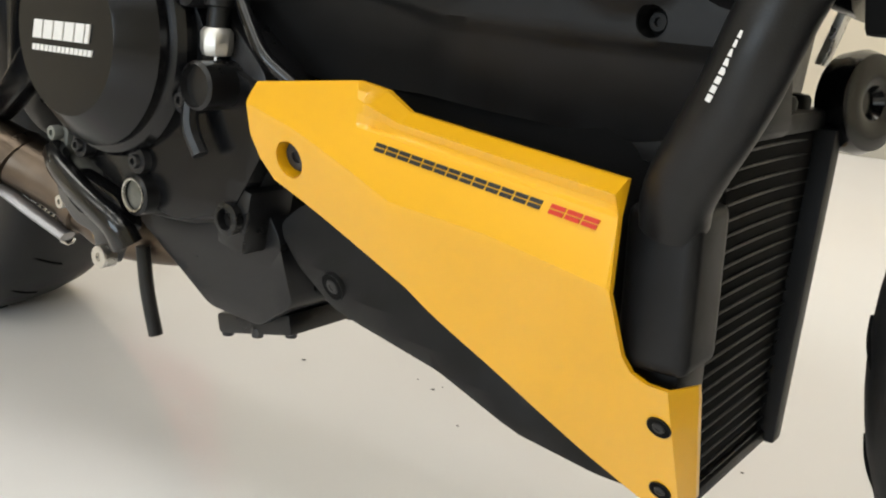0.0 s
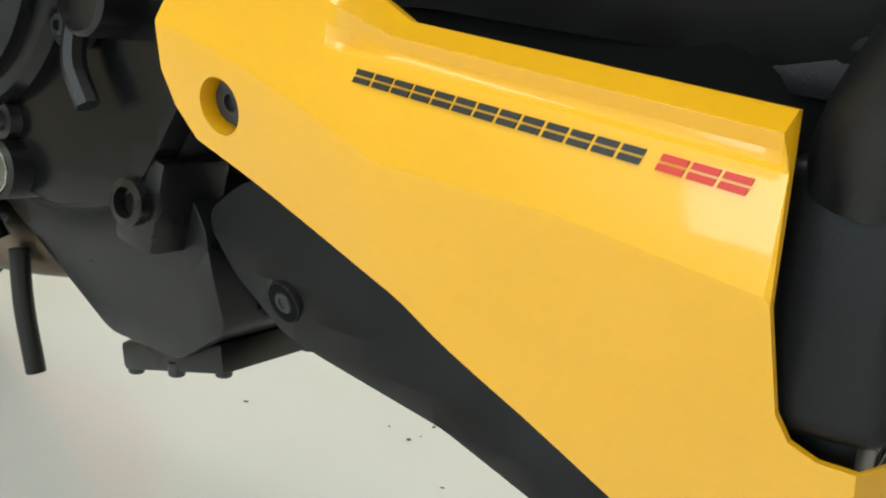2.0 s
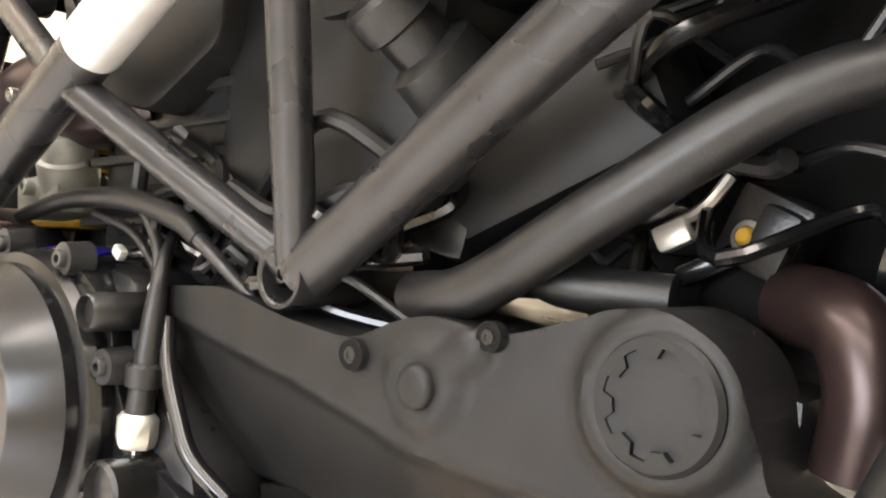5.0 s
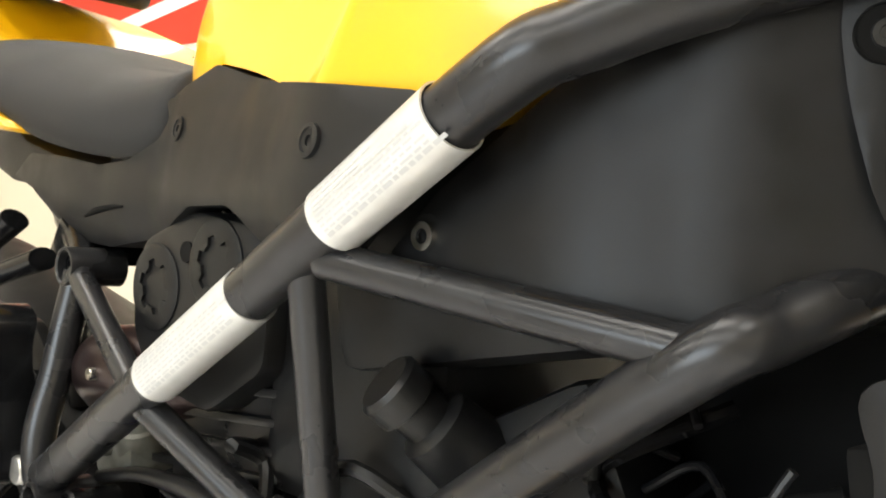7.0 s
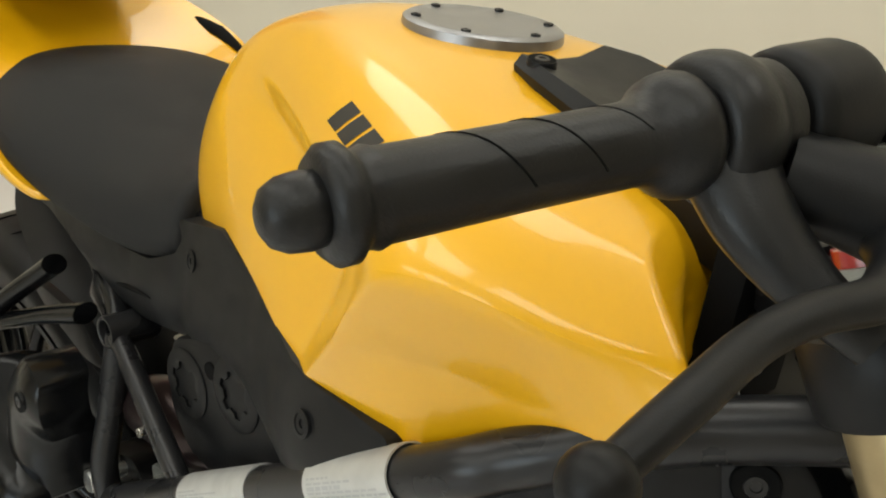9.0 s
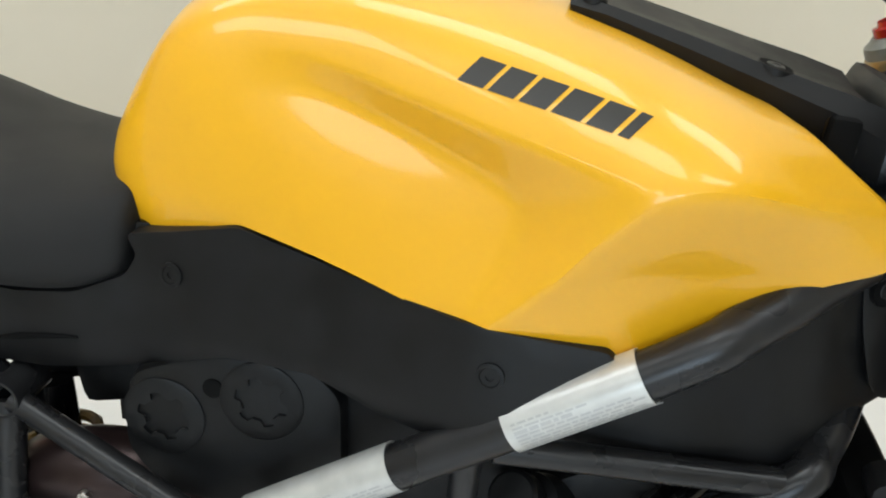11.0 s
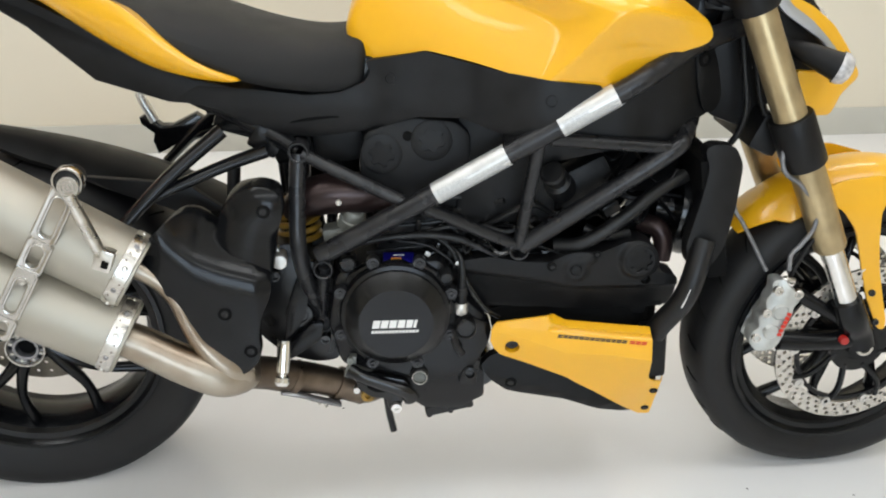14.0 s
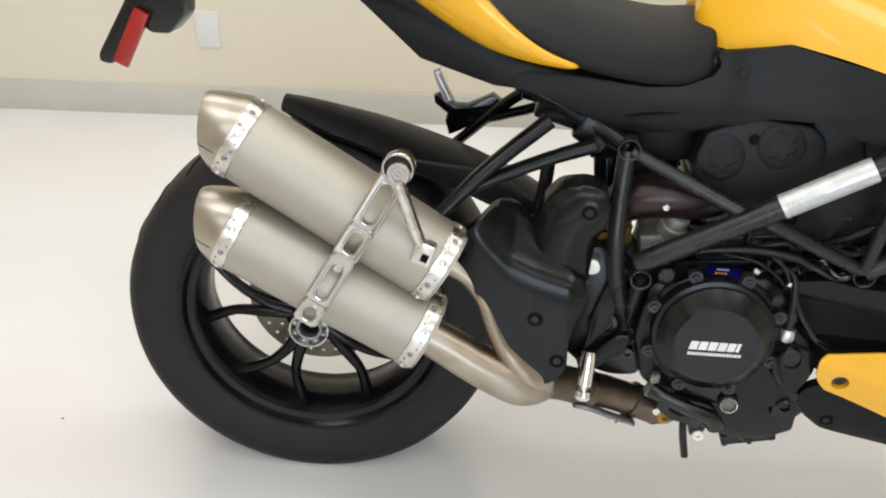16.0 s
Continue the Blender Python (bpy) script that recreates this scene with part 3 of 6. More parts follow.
def fairing_y(x, z):
    d = max(0.0, fold(x) - z)
    turn = max(0.0, min(1.0, (x - 0.95) / 0.14))
    y = -0.166 + (0.2 + 0.32 * turn) * d + 0.9 * (1 - turn) * d * d + 2.6 * max(0.0, x - 1.1045)
    if z > fold(x):
        y += 0.10 * (z - fold(x))
    if z > ridge(x):
        # a recessed band under a lip that turns in, ended by a flat tab
        rise, high = z - ridge(x), max(0.0, top_line(x) - ridge(x))
        band = 1.7 * max(0.0, rise - 0.62 * high) - 0.62 * min(rise, 0.62 * high) + 0.0065 * min(1.0, rise / 0.003)
        w = max(0.0, min(1.0, (x - 0.893) / 0.010))
        y += w * band - 0.10 * (1 - w) * rise
    return y


def group(name, label="", parent=None):
    ob = new(name)
    ob.parent = parent or BIKE
    if label:
        tagged(ob, label)
    return ob


def recess(name, parent, p, axis, r, mat_ring, depth=0.006, cap=True):
    """A rim and a screw round a flat disc painted black as a shaded hole."""
    bm = M()
    lathe(bm, p, axis, [(r * 1.07, -0.004), (r * 1.06, 0.0006), (r * 1.03, 0.0012), (r * 0.99, 0.0011), (r * 0.97, -0.001)], 28)
    rim = part(name, bm, mat_ring, parent)
    bm = M()
    lathe(bm, p, axis, [(r * 1.0, 0.0), (r * 0.97, 0.0009), (0.0, 0.0009)], 28)
    part("hole_shade", bm, SHADE_BLACK, rim)
    if cap:
        bm = M()
        lathe(bm, p, axis, [(0.0, 0.0011), (r * 0.24, 0.0011), (r * 0.27, 0.0017), (r * 0.5, 0.0017), (r * 0.55, 0.0008)], 14)
        part("screw", bm, ENGINE_BLACK, rim)
    return rim


def gear_ring(bm, x, y, z, r0, r1, r2, r3, teeth, high=0.0016):
    """A low raised ring whose inner edge is notched like a gear."""
    n = teeth * 8
    rings = []
    for rr, h in ((r0, 0.003), (r0, -0.25 * high), (r1, -high), (0, -high), (0, 0.001)):
        ring = []
        for k in range(n):
            a = 2 * math.pi * (k + 0.5) / n
            inner = r2 if (k // 4) % 2 else r3
            q = rr if rr else inner
            ring.append((x + q * math.cos(a), y + h, z + q * math.sin(a)))
        rings.append(ring)
    bridge(bm, rings, True, False)


def outward(yf, x, z):
    """The place on a surface y(x, z) and its outward normal."""
    e = 0.004
    n = Vector(((yf(x + e, z) - yf(x - e, z)) / (2 * e), -1, (yf(x, z + e) - yf(x, z - e)) / (2 * e)))
    return (x, yf(x, z), z), n.normalized()


bottom_line = lerp([(0.797, 0.352), (0.803, 0.337), (0.815, 0.323), (0.86, 0.306), (0.93, 0.277), (0.985, 0.238), (1.045, 0.190), (1.085, 0.1610), (1.100, 0.1615), (1.106, 0.165), (1.110, 0.175), (1.113, 0.250)])
top_line = lerp([(0.797, 0.374), (0.800, 0.380), (0.806, 0.388), (0.893, 0.3985), (0.924, 0.383), (1.070, 0.368), (1.0735, 0.350), (1.0755, 0.310), (1.0785, 0.272), (1.083, 0.262), (1.092, 0.2575), (1.113, 0.258)])


def fairing_shell(fine):
    """Strips that follow the ridge and the fold of the panel."""
    bm = M()
    xs = sorted(set([0.797, 0.800, 0.803, 0.806, 0.815, 0.888, 0.893, 0.898, 0.903, 0.912, 0.924, 1.070, 1.0735, 1.0755, 1.0785, 1.083, 1.085, 1.092, 1.100, 1.1045, 1.107, 1.110, 1.113] + [0.797 + 0.316 * k / fine for k in range(fine + 1)]))
    cols = []
    for x in xs:
        lo, hi = bottom_line(x), top_line(x)
        fo, ri = min(fold(x), hi), min(ridge(x), hi)
        fo = max(fo, lo + 0.002)
        zs = [lo + (fo - lo) * q / 6 for q in range(7)] + [fo + (max(ri, fo) - fo) * q / 2 for q in (1, 2)] + [max(ri, fo) + (max(hi, ri, fo) - max(ri, fo)) * q for q in (0.10, 0.31, 0.62, 0.81, 1.0)]
        cols.append([(x, fairing_y(x, z), z) for z in zs])
    front = [[bm.verts.new(p) for p in c] for c in cols]
    for a, b in zip(front, front[1:]):
        for i in range(len(a) - 1):
            bm.faces.new((a[i], a[i + 1], b[i + 1], b[i]))
    bmesh.ops.remove_doubles(bm, verts=bm.verts[:], dist=2e-4)
    bmesh.ops.recalc_face_normals(bm, faces=bm.faces[:])
    folds = [e for e in bm.edges if len(e.link_faces) == 2 and e.calc_face_angle() > 0.16]
    bmesh.ops.bevel(bm, geom=folds, offset=0.0014, segments=2, profile=0.5, affect="EDGES", clamp_overlap=True)
    made = bmesh.ops.extrude_face_region(bm, geom=bm.faces[:])
    for v in made["geom"]:
        if isinstance(v, bmesh.types.BMVert):
            v.co.y += 0.004
    bmesh.ops.recalc_face_normals(bm, faces=bm.faces[:])
    return bm


bm = fairing_shell(44)
fairing = part("belly_fairing", bm, YELLOW, BIKE, "yellow painted belly side fairing", 16)
hole_at, hole_n = outward(fairing_y, 0.834, 0.340)
drill(fairing, hole_at, hole_n, 0.0128)
bm = M()
lathe(bm, hole_at, hole_n, [(0.0135, -0.0028), (0.0122, -0.0005), (0.0120, -0.006), (0.0118, -0.010)], 32)
cup = part("fairing_hole", bm, YELLOW, fairing)
bm = M()
lathe(bm, hole_at, hole_n, [(0.0119, -0.0095), (0.0095, -0.0095), (0.0093, -0.006), (0.004, -0.006), (0.0038, -0.008), (0.0, -0.008)], 24)
part("screw", bm, GREY_SCREW, cup)
recess("fairing_hole", fairing, *outward(fairing_y, 1.097, 0.230), 0.0072, BLACK_PLASTIC)
recess("fairing_hole", fairing, *outward(fairing_y, 1.093, 0.179), 0.0068, BLACK_PLASTIC)


def blocks(parent, name, start, step, up, normal, widths, gap, height, slant, mat, thick=0.0006):
    """A row of slanted plain blocks that stands for lettering on a surface."""
    d, u, n = Vector(step).normalized(), Vector(up).normalized(), Vector(normal).normalized()
    at = 0.0
    for w in widths:
        bm = M()
        p = Vector(start) + d * at
        corners = [p, p + d * w, p + d * (w + slant) + u * height, p + d * slant + u * height]
        lo = [bm.verts.new(c - n * thick) for c in corners]
        hi = [bm.verts.new(c + n * thick) for c in corners]
        bm.faces.new(hi)
        for i in range(4):
            j = (i + 1) % 4
            bm.faces.new((lo[i], lo[j], hi[j], hi[i]))
        part(name, bm, mat, parent)
        at += w + gap


def split_blocks(parent, name, start, step, up, normal, widths, gap, height, slant, mat, thick=0.0006):
    """A row of slanted bars, each in two strokes, that stands for wide lettering."""
    d, u, n = Vector(step).normalized(), Vector(up).normalized(), Vector(normal).normalized()
    at = 0.0
    for w in widths:
        bm = M()
        p = Vector(start) + d * at
        for x0, x1, z0, z1 in ((0.0, 1.0, 0.58, 1.0), (0.0, 1.0, 0.0, 0.42)):
            q = [p + d * (w * x + slant * z) + u * height * z for x, z in ((x0, z0), (x1, z0), (x1, z1), (x0, z1))]
            bridge(bm, [[c - n * thick for c in q], [c + n * (thick + 0.0001 * x1) for c in q]])
        part(name, bm, mat, parent)
        at += w + gap


la, lb = Vector((0.909, -0.1636, 0.3585)), Vector((1.0625, -0.1636, 0.3415))
split_blocks(fairing, "lettering_bar", la, lb - la, (0, 0.10, 1), (0, -1, 0.1), [0.0078] * 13, 0.0015, 0.0054, 0.002, BLACK_INK)
split_blocks(fairing, "numeral_bar", la + (lb - la) * 0.81, lb - la, (0, 0.10, 1), (0, -1, 0.1), [0.0088] * 3, 0.0014, 0.0056, 0.002, RED_INK)
# the far side's fairing
bm = fairing_shell(16)
bmesh.ops.transform(bm, matrix=pose(-0.012, -0.002, 0) @ Matrix.Diagonal((1, -1, 1, 1)), verts=bm.verts[:])
part("belly_fairing", bm, YELLOW, BIKE, "yellow painted belly side fairing")

LOWER = [(0.786, 0.282), (0.802, 0.298), (0.86, 0.318), (0.93, 0.29), (1.0, 0.25), (1.09, 0.19), (1.088, 0.166), (1.05, 0.172), (0.937, 0.212), (0.86, 0.223), (0.835, 0.228), (0.805, 0.252)]
lower_y = lambda x, z: -0.122 + 0.40 * max(0.0, x - 1.0) + 0.35 * max(0.0, (0.268 - 0.32 * (x - 0.80)) - z) + 0.25 * max(0.0, z - (0.268 - 0.32 * (x - 0.80)))
bm = M()
plate(bm, LOWER, lower_y, 0.02, 0.015, 0.003, 0.006)
lower = part("lower_fairing", bm, BLACK_PLASTIC, BIKE, "black plastic lower fairing", 20)
recess("fairing_hole", lower, *outward(lower_y, 0.841, 0.247), 0.0105, BLACK_PLASTIC)

# -- engine --
engine = group("engine", "black two-cylinder engine")
bm = M()
CASE = [(0.545, 0.30), (0.60, 0.272), (0.652, 0.262), (0.70, 0.265), (0.762, 0.280), (0.795, 0.338), (0.79, 0.39), (0.735, 0.44), (0.715, 0.492), (0.60, 0.492), (0.54, 0.47), (0.525, 0.38)]
plate(bm, CASE, lambda x, z: -0.142, 0.28, 0, 0.012, 0.012)
part("crankcase", bm, CASE_GREY, engine, "dark grey cast crankcase")
bm = M()
COVER = [(0.725, 0.435), (0.745, 0.40), (0.80, 0.375), (0.795, 0.34), (0.765, 0.288), (0.71, 0.274), (0.655, 0.285), (0.60, 0.30), (0.56, 0.34), (0.54, 0.40), (0.56, 0.47), (0.60, 0.493), (0.68, 0.493), (0.715, 0.470)]
plate(bm, COVER, lambda x, z: -0.160 + 0.10 * abs(x - 0.66), 0.04, 0.02, 0.008, 0.01)
cover_part = part("clutch_housing", bm, CLUTCH_BLACK, engine, "matt black clutch housing")
bm = M()
lathe(bm, (0.638, -0.15, 0.404), (0, -1, 0), [(0.092, -0.01), (0.092, 0.012), (0.089, 0.018), (0.083, 0.020), (0.083, 0.028), (0.062, 0.048), (0.060, 0.0495), (0.0, 0.0495)], 64)
clutch = part("clutch_cover", bm, CLUTCH_BLACK, engine, "round satin black clutch cover", 20)
for k in range(8):
    a = radians(22 + 45 * k)
    bm = M()
    p = (0.638 + 0.098 * math.cos(a), -0.158, 0.404 + 0.098 * math.sin(a))
    lathe(bm, p, (0, -1, 0), [(0.011, -0.01), (0.010, 0.006), (0.0, 0.006)], 16)
    screw(bm, (p[0], -0.163, p[2]), (0, -1, 0), 0.0055, 0.005)
    part("cover_screw", bm, GREY_SCREW, clutch)
blocks(clutch, "badge_bar", (0.599, -0.2005, 0.3975), (1, 0, 0.02), (0, 0, 1), (0, -1, 0), [0.0115, 0.0115, 0.0115, 0.0115, 0.0105, 0.0045], 0.002, 0.0135, 0.003, WHITE_INK)
blocks(clutch, "badge_line", (0.598, -0.2005, 0.3885), (1, 0, 0.02), (0, 0, 1), (0, -1, 0), [0.0042] * 14, 0.0013, 0.0045, 0.001, WHITE_INK)
# label on the shelf over the clutch
bm = M()
box(bm, (0.643, -0.1395, 0.4955), (0.050, 0.030, 0.0016), (11, 0, 0), 0.0005)
sticker = part("blue_label", bm, BLUE_LABEL, cover_part, "small blue oil label with orange print")
blocks(sticker, "label_bar", (0.630, -0.1460, 0.4952), (1, 0, 0), (0, 0.98, 0.19), (0, -0.19, 0.98), [0.004, 0.003, 0.003, 0.003], 0.0012, 0.005, 0.001, ORANGE_INK)
blocks(sticker, "label_bar", (0.634, -0.1345, 0.4974), (1, 0, 0), (0, 0.98, 0.19), (0, -0.19, 0.98), [0.018], 0.001, 0.002, 0.0, WHITE_INK)
# lower right bosses
for p, r0 in (((0.678, -0.16, 0.288), 0.016), ((0.754, -0.165, 0.379), 0.017), ((0.56, -0.15, 0.49), 0.014), ((0.72, -0.162, 0.47), 0.011)):
    bm = M()
    lathe(bm, p, (0, -1, 0), [(r0, -0.03), (r0, 0.008), (r0 * 0.86, 0.010), (r0 * 0.80, 0.005), (0, 0.005)], 26)
    part("case_plug", bm, ENGINE_BLACK, cover_part)
bm = M()
lathe(bm, (0.678, -0.166, 0.288), (0, -1, 0), [(0.0, 0.0016), (0.006, 0.0014), (0.0118, 0.0004), (0.0118, -0.002)], 28)
glass = part("oil_sight_glass", bm, SIGHT_GLASS, cover_part, "oily round sight glass")
bm = M()
lathe(bm, (0.678, -0.168, 0.288), (0, -1, 0), [(0.0116, 0.0), (0.0118, 0.0022), (0.0128, 0.0024), (0.0134, 0.0)], 28)
part("glass_rim", bm, STEEL, glass)
bm = M()
tube(bm, [(0.735, -0.16, 0.375), (0.738, -0.165, 0.35), (0.75, -0.165, 0.33)], 0.006, 8, 5)
part("case_rib", bm, ENGINE_BLACK, cover_part)
# sump
bm = M()
plate(bm, [(0.655, 0.222), (0.69, 0.190), (0.75, 0.188), (0.795, 0.218), (0.792, 0.27), (0.77, 0.30), (0.62, 0.30), (0.60, 0.27)], lambda x, z: -0.125 + 0.30 * max(0, 0.26 - z), 0.2, 0.02, 0.006, 0.008)
sump = part("sump", bm, CASE_GREY, engine, "dark grey finned oil sump")
bm = M()
box(bm, (0.735, -0.055, 0.184), (0.088, 0.085, 0.018), (0, -14, 0), 0.004)
part("sump_plate", bm, ENGINE_BLACK, sump)
for px, py in ((0.70, -0.092), (0.738, -0.094), (0.772, -0.09), (0.70, -0.02), (0.772, -0.02)):
    bm = M()
    screw(bm, (px, py, 0.170 + 0.25 * (px - 0.70)), (0, 0, -1), 0.005, 0.006)
    part("sump_screw", bm, GREY_SCREW, sump)
bm = M()
box(bm, (0.765, -0.125, 0.285), (0.03, 0.045, 0.05), (0, 10, 0), 0.006)
lathe(bm, (0.765, -0.148, 0.285), (0, -1, 0), [(0.012, -0.01), (0.012, 0.006), (0.008, 0.007), (0.007, 0.001), (0, 0.001)], 20)
part("engine_mount", bm, ENGINE_BLACK, engine)
bm = M()
lathe(bm, (0.79, -0.06, 0.25), (0, -1, 0), [(0.0, 0.03), (0.024, 0.03), (0.028, 0.025), (0.028, -0.06), (0, -0.06)], 28)
part("oil_filter", bm, GLOSS_BLACK, engine)
# belt cover over the forward cylinder
BELT = [(0.735, 0.487), (0.794, 0.4945), (0.846, 0.486), (0.888, 0.4836), (0.9005, 0.487), (0.9148, 0.4954), (0.937, 0.5025), (0.9585, 0.5008), (0.976, 0.4994), (1.0107, 0.5125), (1.0184, 0.517), (1.0431, 0.5215), (1.0637, 0.5135), (1.0737, 0.5025), (1.0785, 0.489),
        (1.085, 0.460), (1.117, 0.452), (1.118, 0.39), (1.046, 0.380), (0.955, 0.386), (0.90, 0.390), (0.79, 0.388), (0.752, 0.420), (0.728, 0.455)]


shoulder = lerp([(0.735, 0.470), (0.793, 0.461), (0.850, 0.453), (0.899, 0.4436), (0.927, 0.437), (0.972, 0.435), (1.12, 0.432)])


def swell(x, z, a, b, inner, outer):
    """1 within inner of the line a to b, easing to 0 at outer."""
    p, a, b = Vector((x, z)), Vector(a), Vector(b)
    t = max(0.0, min(1.0, (p - a).dot(b - a) / max(1e-9, (b - a).length_squared)))
    q = max(0.0, min(1.0, (outer - (p - a - (b - a) * t).length) / (outer - inner)))
    return q * q * (3 - 2 * q)


def belt_y(x, z):
    # a shoulder runs along the cover, below it the face turns in; round swellings stand over the pulleys
    line = shoulder(x)
    y = -0.130 + 0.09 * max(0.0, x - 0.95) + 0.40 * max(0.0, line - z) - 0.0075 * swell(x, z, (x, line + 0.006), (x, 0.6), 0.0, 0.009)
    y -= 0.0085 * swell(x, z, (1.046, 0.4870), (1.046, 0.4870), 0.0285, 0.0385)
    y += 0.0016 * swell(x, z, (1.046, 0.4870), (1.046, 0.4870), 0.0215, 0.0255)
    y -= 0.0055 * max(swell(x, z, (0.938, 0.4715), (0.938, 0.4715), 0.013, 0.027), swell(x, z, (0.944, 0.479), (0.962, 0.4915), 0.005, 0.011))
    y += 0.0015 * swell(x, z, (0.938, 0.4715), (0.938, 0.4715), 0.010, 0.013)
    return y


bm = M()
plate(bm, BELT, belt_y, 0.05, 0.0036, 0.004, 0.01)
belt = part("belt_cover", bm, BLACK_PLASTIC, engine, "matt black plastic belt cover", 40)
bm = M()
gear_ring(bm, 1.046, belt_y(1.046, 0.487) - 0.0004, 0.487, 0.0262, 0.0242, 0.0205, 0.0165, 8, 0.0028)
part("cover_rosette", bm, BLACK_PLASTIC, belt)
bm = M()
lathe(bm, (0.938, belt_y(0.938, 0.4715), 0.4715), (0, -1, 0), [(0.0105, -0.003), (0.0098, 0.002), (0.0085, 0.0036), (0.006, 0.0042), (0.0, 0.0044)], 30)
part("cover_cap", bm, BLACK_PLASTIC, belt, "", 70)
hole_at = (1.061, belt_y(1.061, 0.4475), 0.4475)
drill(belt, hole_at, (0, -1, 0), 0.0085, 0.016)
bm = M()
lathe(bm, hole_at, (0, -1, 0), [(0.0088, -0.0005), (0.0084, -0.001), (0.0080, -0.015), (0.0, -0.015)], 28)
cup = part("cover_hole", bm, SHADE_BLACK, belt)
bm = M()
lathe(bm, hole_at, (0, -1, 0), [(0.0055, -0.015), (0.0053, -0.0085), (0.0048, -0.008), (0.0024, -0.008), (0.0022, -0.011), (0.0, -0.011)], 18)
part("screw", bm, BLACK_PLASTIC, cup)
for px, pz, r0 in ((0.897, 0.4775, 0.0072), (0.9715, 0.4985, 0.0062)):
    recess("cover_hole", belt, (px, belt_y(px, pz) - 0.0035, pz), (0, -1, 0), r0, BLACK_PLASTIC)
bm = M()
tube(bm, [(1.060, -0.055, 0.525), (1.088, -0.07, 0.520), (1.100, -0.075, 0.495), (1.098, -0.075, 0.465)], 0.017, 20, 6)
part("exhaust_elbow", bm, BRONZE_PIPE, engine)
bm = M()
box(bm, (1.052, -0.005, 0.508), (0.075, 0.10, 0.062), (0, 12, 0), 0.010)
part("exhaust_port", bm, SHADE_BLACK, engine)
bm = M()
box(bm, (0.468, 0.03, 0.655), (0.075, 0.09, 0.075), (0, -10, 0), 0.012)
part("regulator_box", bm, BLACK_PLASTIC, engine)
# dark box added to cover the pale wall seen past the rear head
bm = M()
box(bm, (0.545, 0.0, 0.675), (0.085, 0.13, 0.085), (0, -10, 0), 0.012)
part("gap_box", bm, BLACK_PLASTIC, engine)
# cylinders behind
bm = M()
box(bm, (0.90, 0, 0.435), (0.36, 0.20, 0.11), (0, 4, 0), 0.01)
part("forward_cylinder", bm, ENGINE_BLACK, engine)
bm = M()
box(bm, (1.055, 0, 0.445), (0.05, 0.18, 0.10), (0, 4, 0), 0.01)
part("forward_head", bm, ENGINE_BLACK, engine)
bm = M()
box(bm, (0.675, 0, 0.57), (0.15, 0.20, 0.18), (0, -6, 0), 0.01)
cyl = part("rear_cylinder", bm, ENGINE_BLACK, engine)
for k in range(6):
    bm = M()
    box(bm, (0.675, 0, 0.50 + 0.02 * k), (0.17, 0.215, 0.006), (0, -6, 0), 0.001)
    part("cylinder_fin", bm, ENGINE_BLACK, cyl)
bm = M()
box(bm, (0.82, 0, 0.65), (0.17, 0.22, 0.22), (0, 0, 0), 0.02)
part("intake_box", bm, BLACK_PLASTIC, engine)
# added near-black filler for the shade between fairing and belt cover
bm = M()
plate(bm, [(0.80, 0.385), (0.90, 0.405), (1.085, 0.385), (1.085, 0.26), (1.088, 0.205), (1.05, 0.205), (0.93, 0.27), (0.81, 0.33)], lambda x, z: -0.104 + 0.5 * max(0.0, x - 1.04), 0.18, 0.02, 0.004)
part("shade_filler", bm, SHADE_BLACK, engine)
HEAD = [(0.581, 0.66), (0.590, 0.703), (0.66, 0.728), (0.734, 0.721), (0.757, 0.699), (0.757, 0.625), (0.693, 0.585), (0.609, 0.597), (0.581, 0.634)]
bm = M()
plate(bm, HEAD, lambda x, z: -0.128, 0.25, 0.0, 0.006, 0.012)
head = part("rear_head_cover", bm, BLACK_PLASTIC, engine, "matt black cam belt cover with two rosettes")
for px, pz in ((0.616, 0.668), (0.695, 0.690)):
    bm = M()
    gear_ring(bm, px, -0.1288, pz, 0.033, 0.030, 0.021, 0.016, 6)
    part("cover_rosette", bm, BLACK_PLASTIC, head)
recess("cover_hole", head, (0.657, -0.1285, 0.697), (0, -1, 0), 0.0075, SHADE_BLACK, 0.004, False)
# dark boxes added to close the bright gaps between the trellis tubes
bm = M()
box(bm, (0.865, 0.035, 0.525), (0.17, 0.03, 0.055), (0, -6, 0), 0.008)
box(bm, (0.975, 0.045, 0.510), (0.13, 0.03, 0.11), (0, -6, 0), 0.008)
part("shade_filler", bm, SHADE_BLACK, engine)
# dark mass of airbox and throttle bodies between the frame sides
bm = M()
box(bm, (0.95, 0, 0.735), (0.30, 0.24, 0.15), (0, -12, 0), 0.02)
part("airbox", bm, BLACK_PLASTIC, engine, "matt black airbox")
bm = M()
for py in (-0.05, 0.05):
    lathe(bm, (0.86, py, 0.60), (0.3, 0, 1), [(0.0, -0.06), (0.036, -0.06), (0.036, 0.0), (0.030, 0.01), (0.030, 0.06), (0.0, 0.06)], 24)
box(bm, (0.86, 0, 0.57), (0.12, 0.18, 0.08), (0, 10, 0), 0.01)
part("throttle_body", bm, ENGINE_BLACK, engine)
bm = M()
lathe(bm, (0.895, -0.125, 0.628), (-0.35, -0.7, 0.6), [(0.0, 0.022), (0.017, 0.022), (0.020, 0.019), (0.020, 0.004), (0.016, 0.002), (0.016, -0.012), (0.023, -0.016), (0.026, -0.05), (0.0, -0.05)], 28)
part("oil_cap", bm, SOFT_RUBBER, engine, "black round oil filler cap")
bm = M()
box(bm, (0.94, -0.06, 0.59), (0.14, 0.06, 0.08), (0, -28, 0), 0.015)
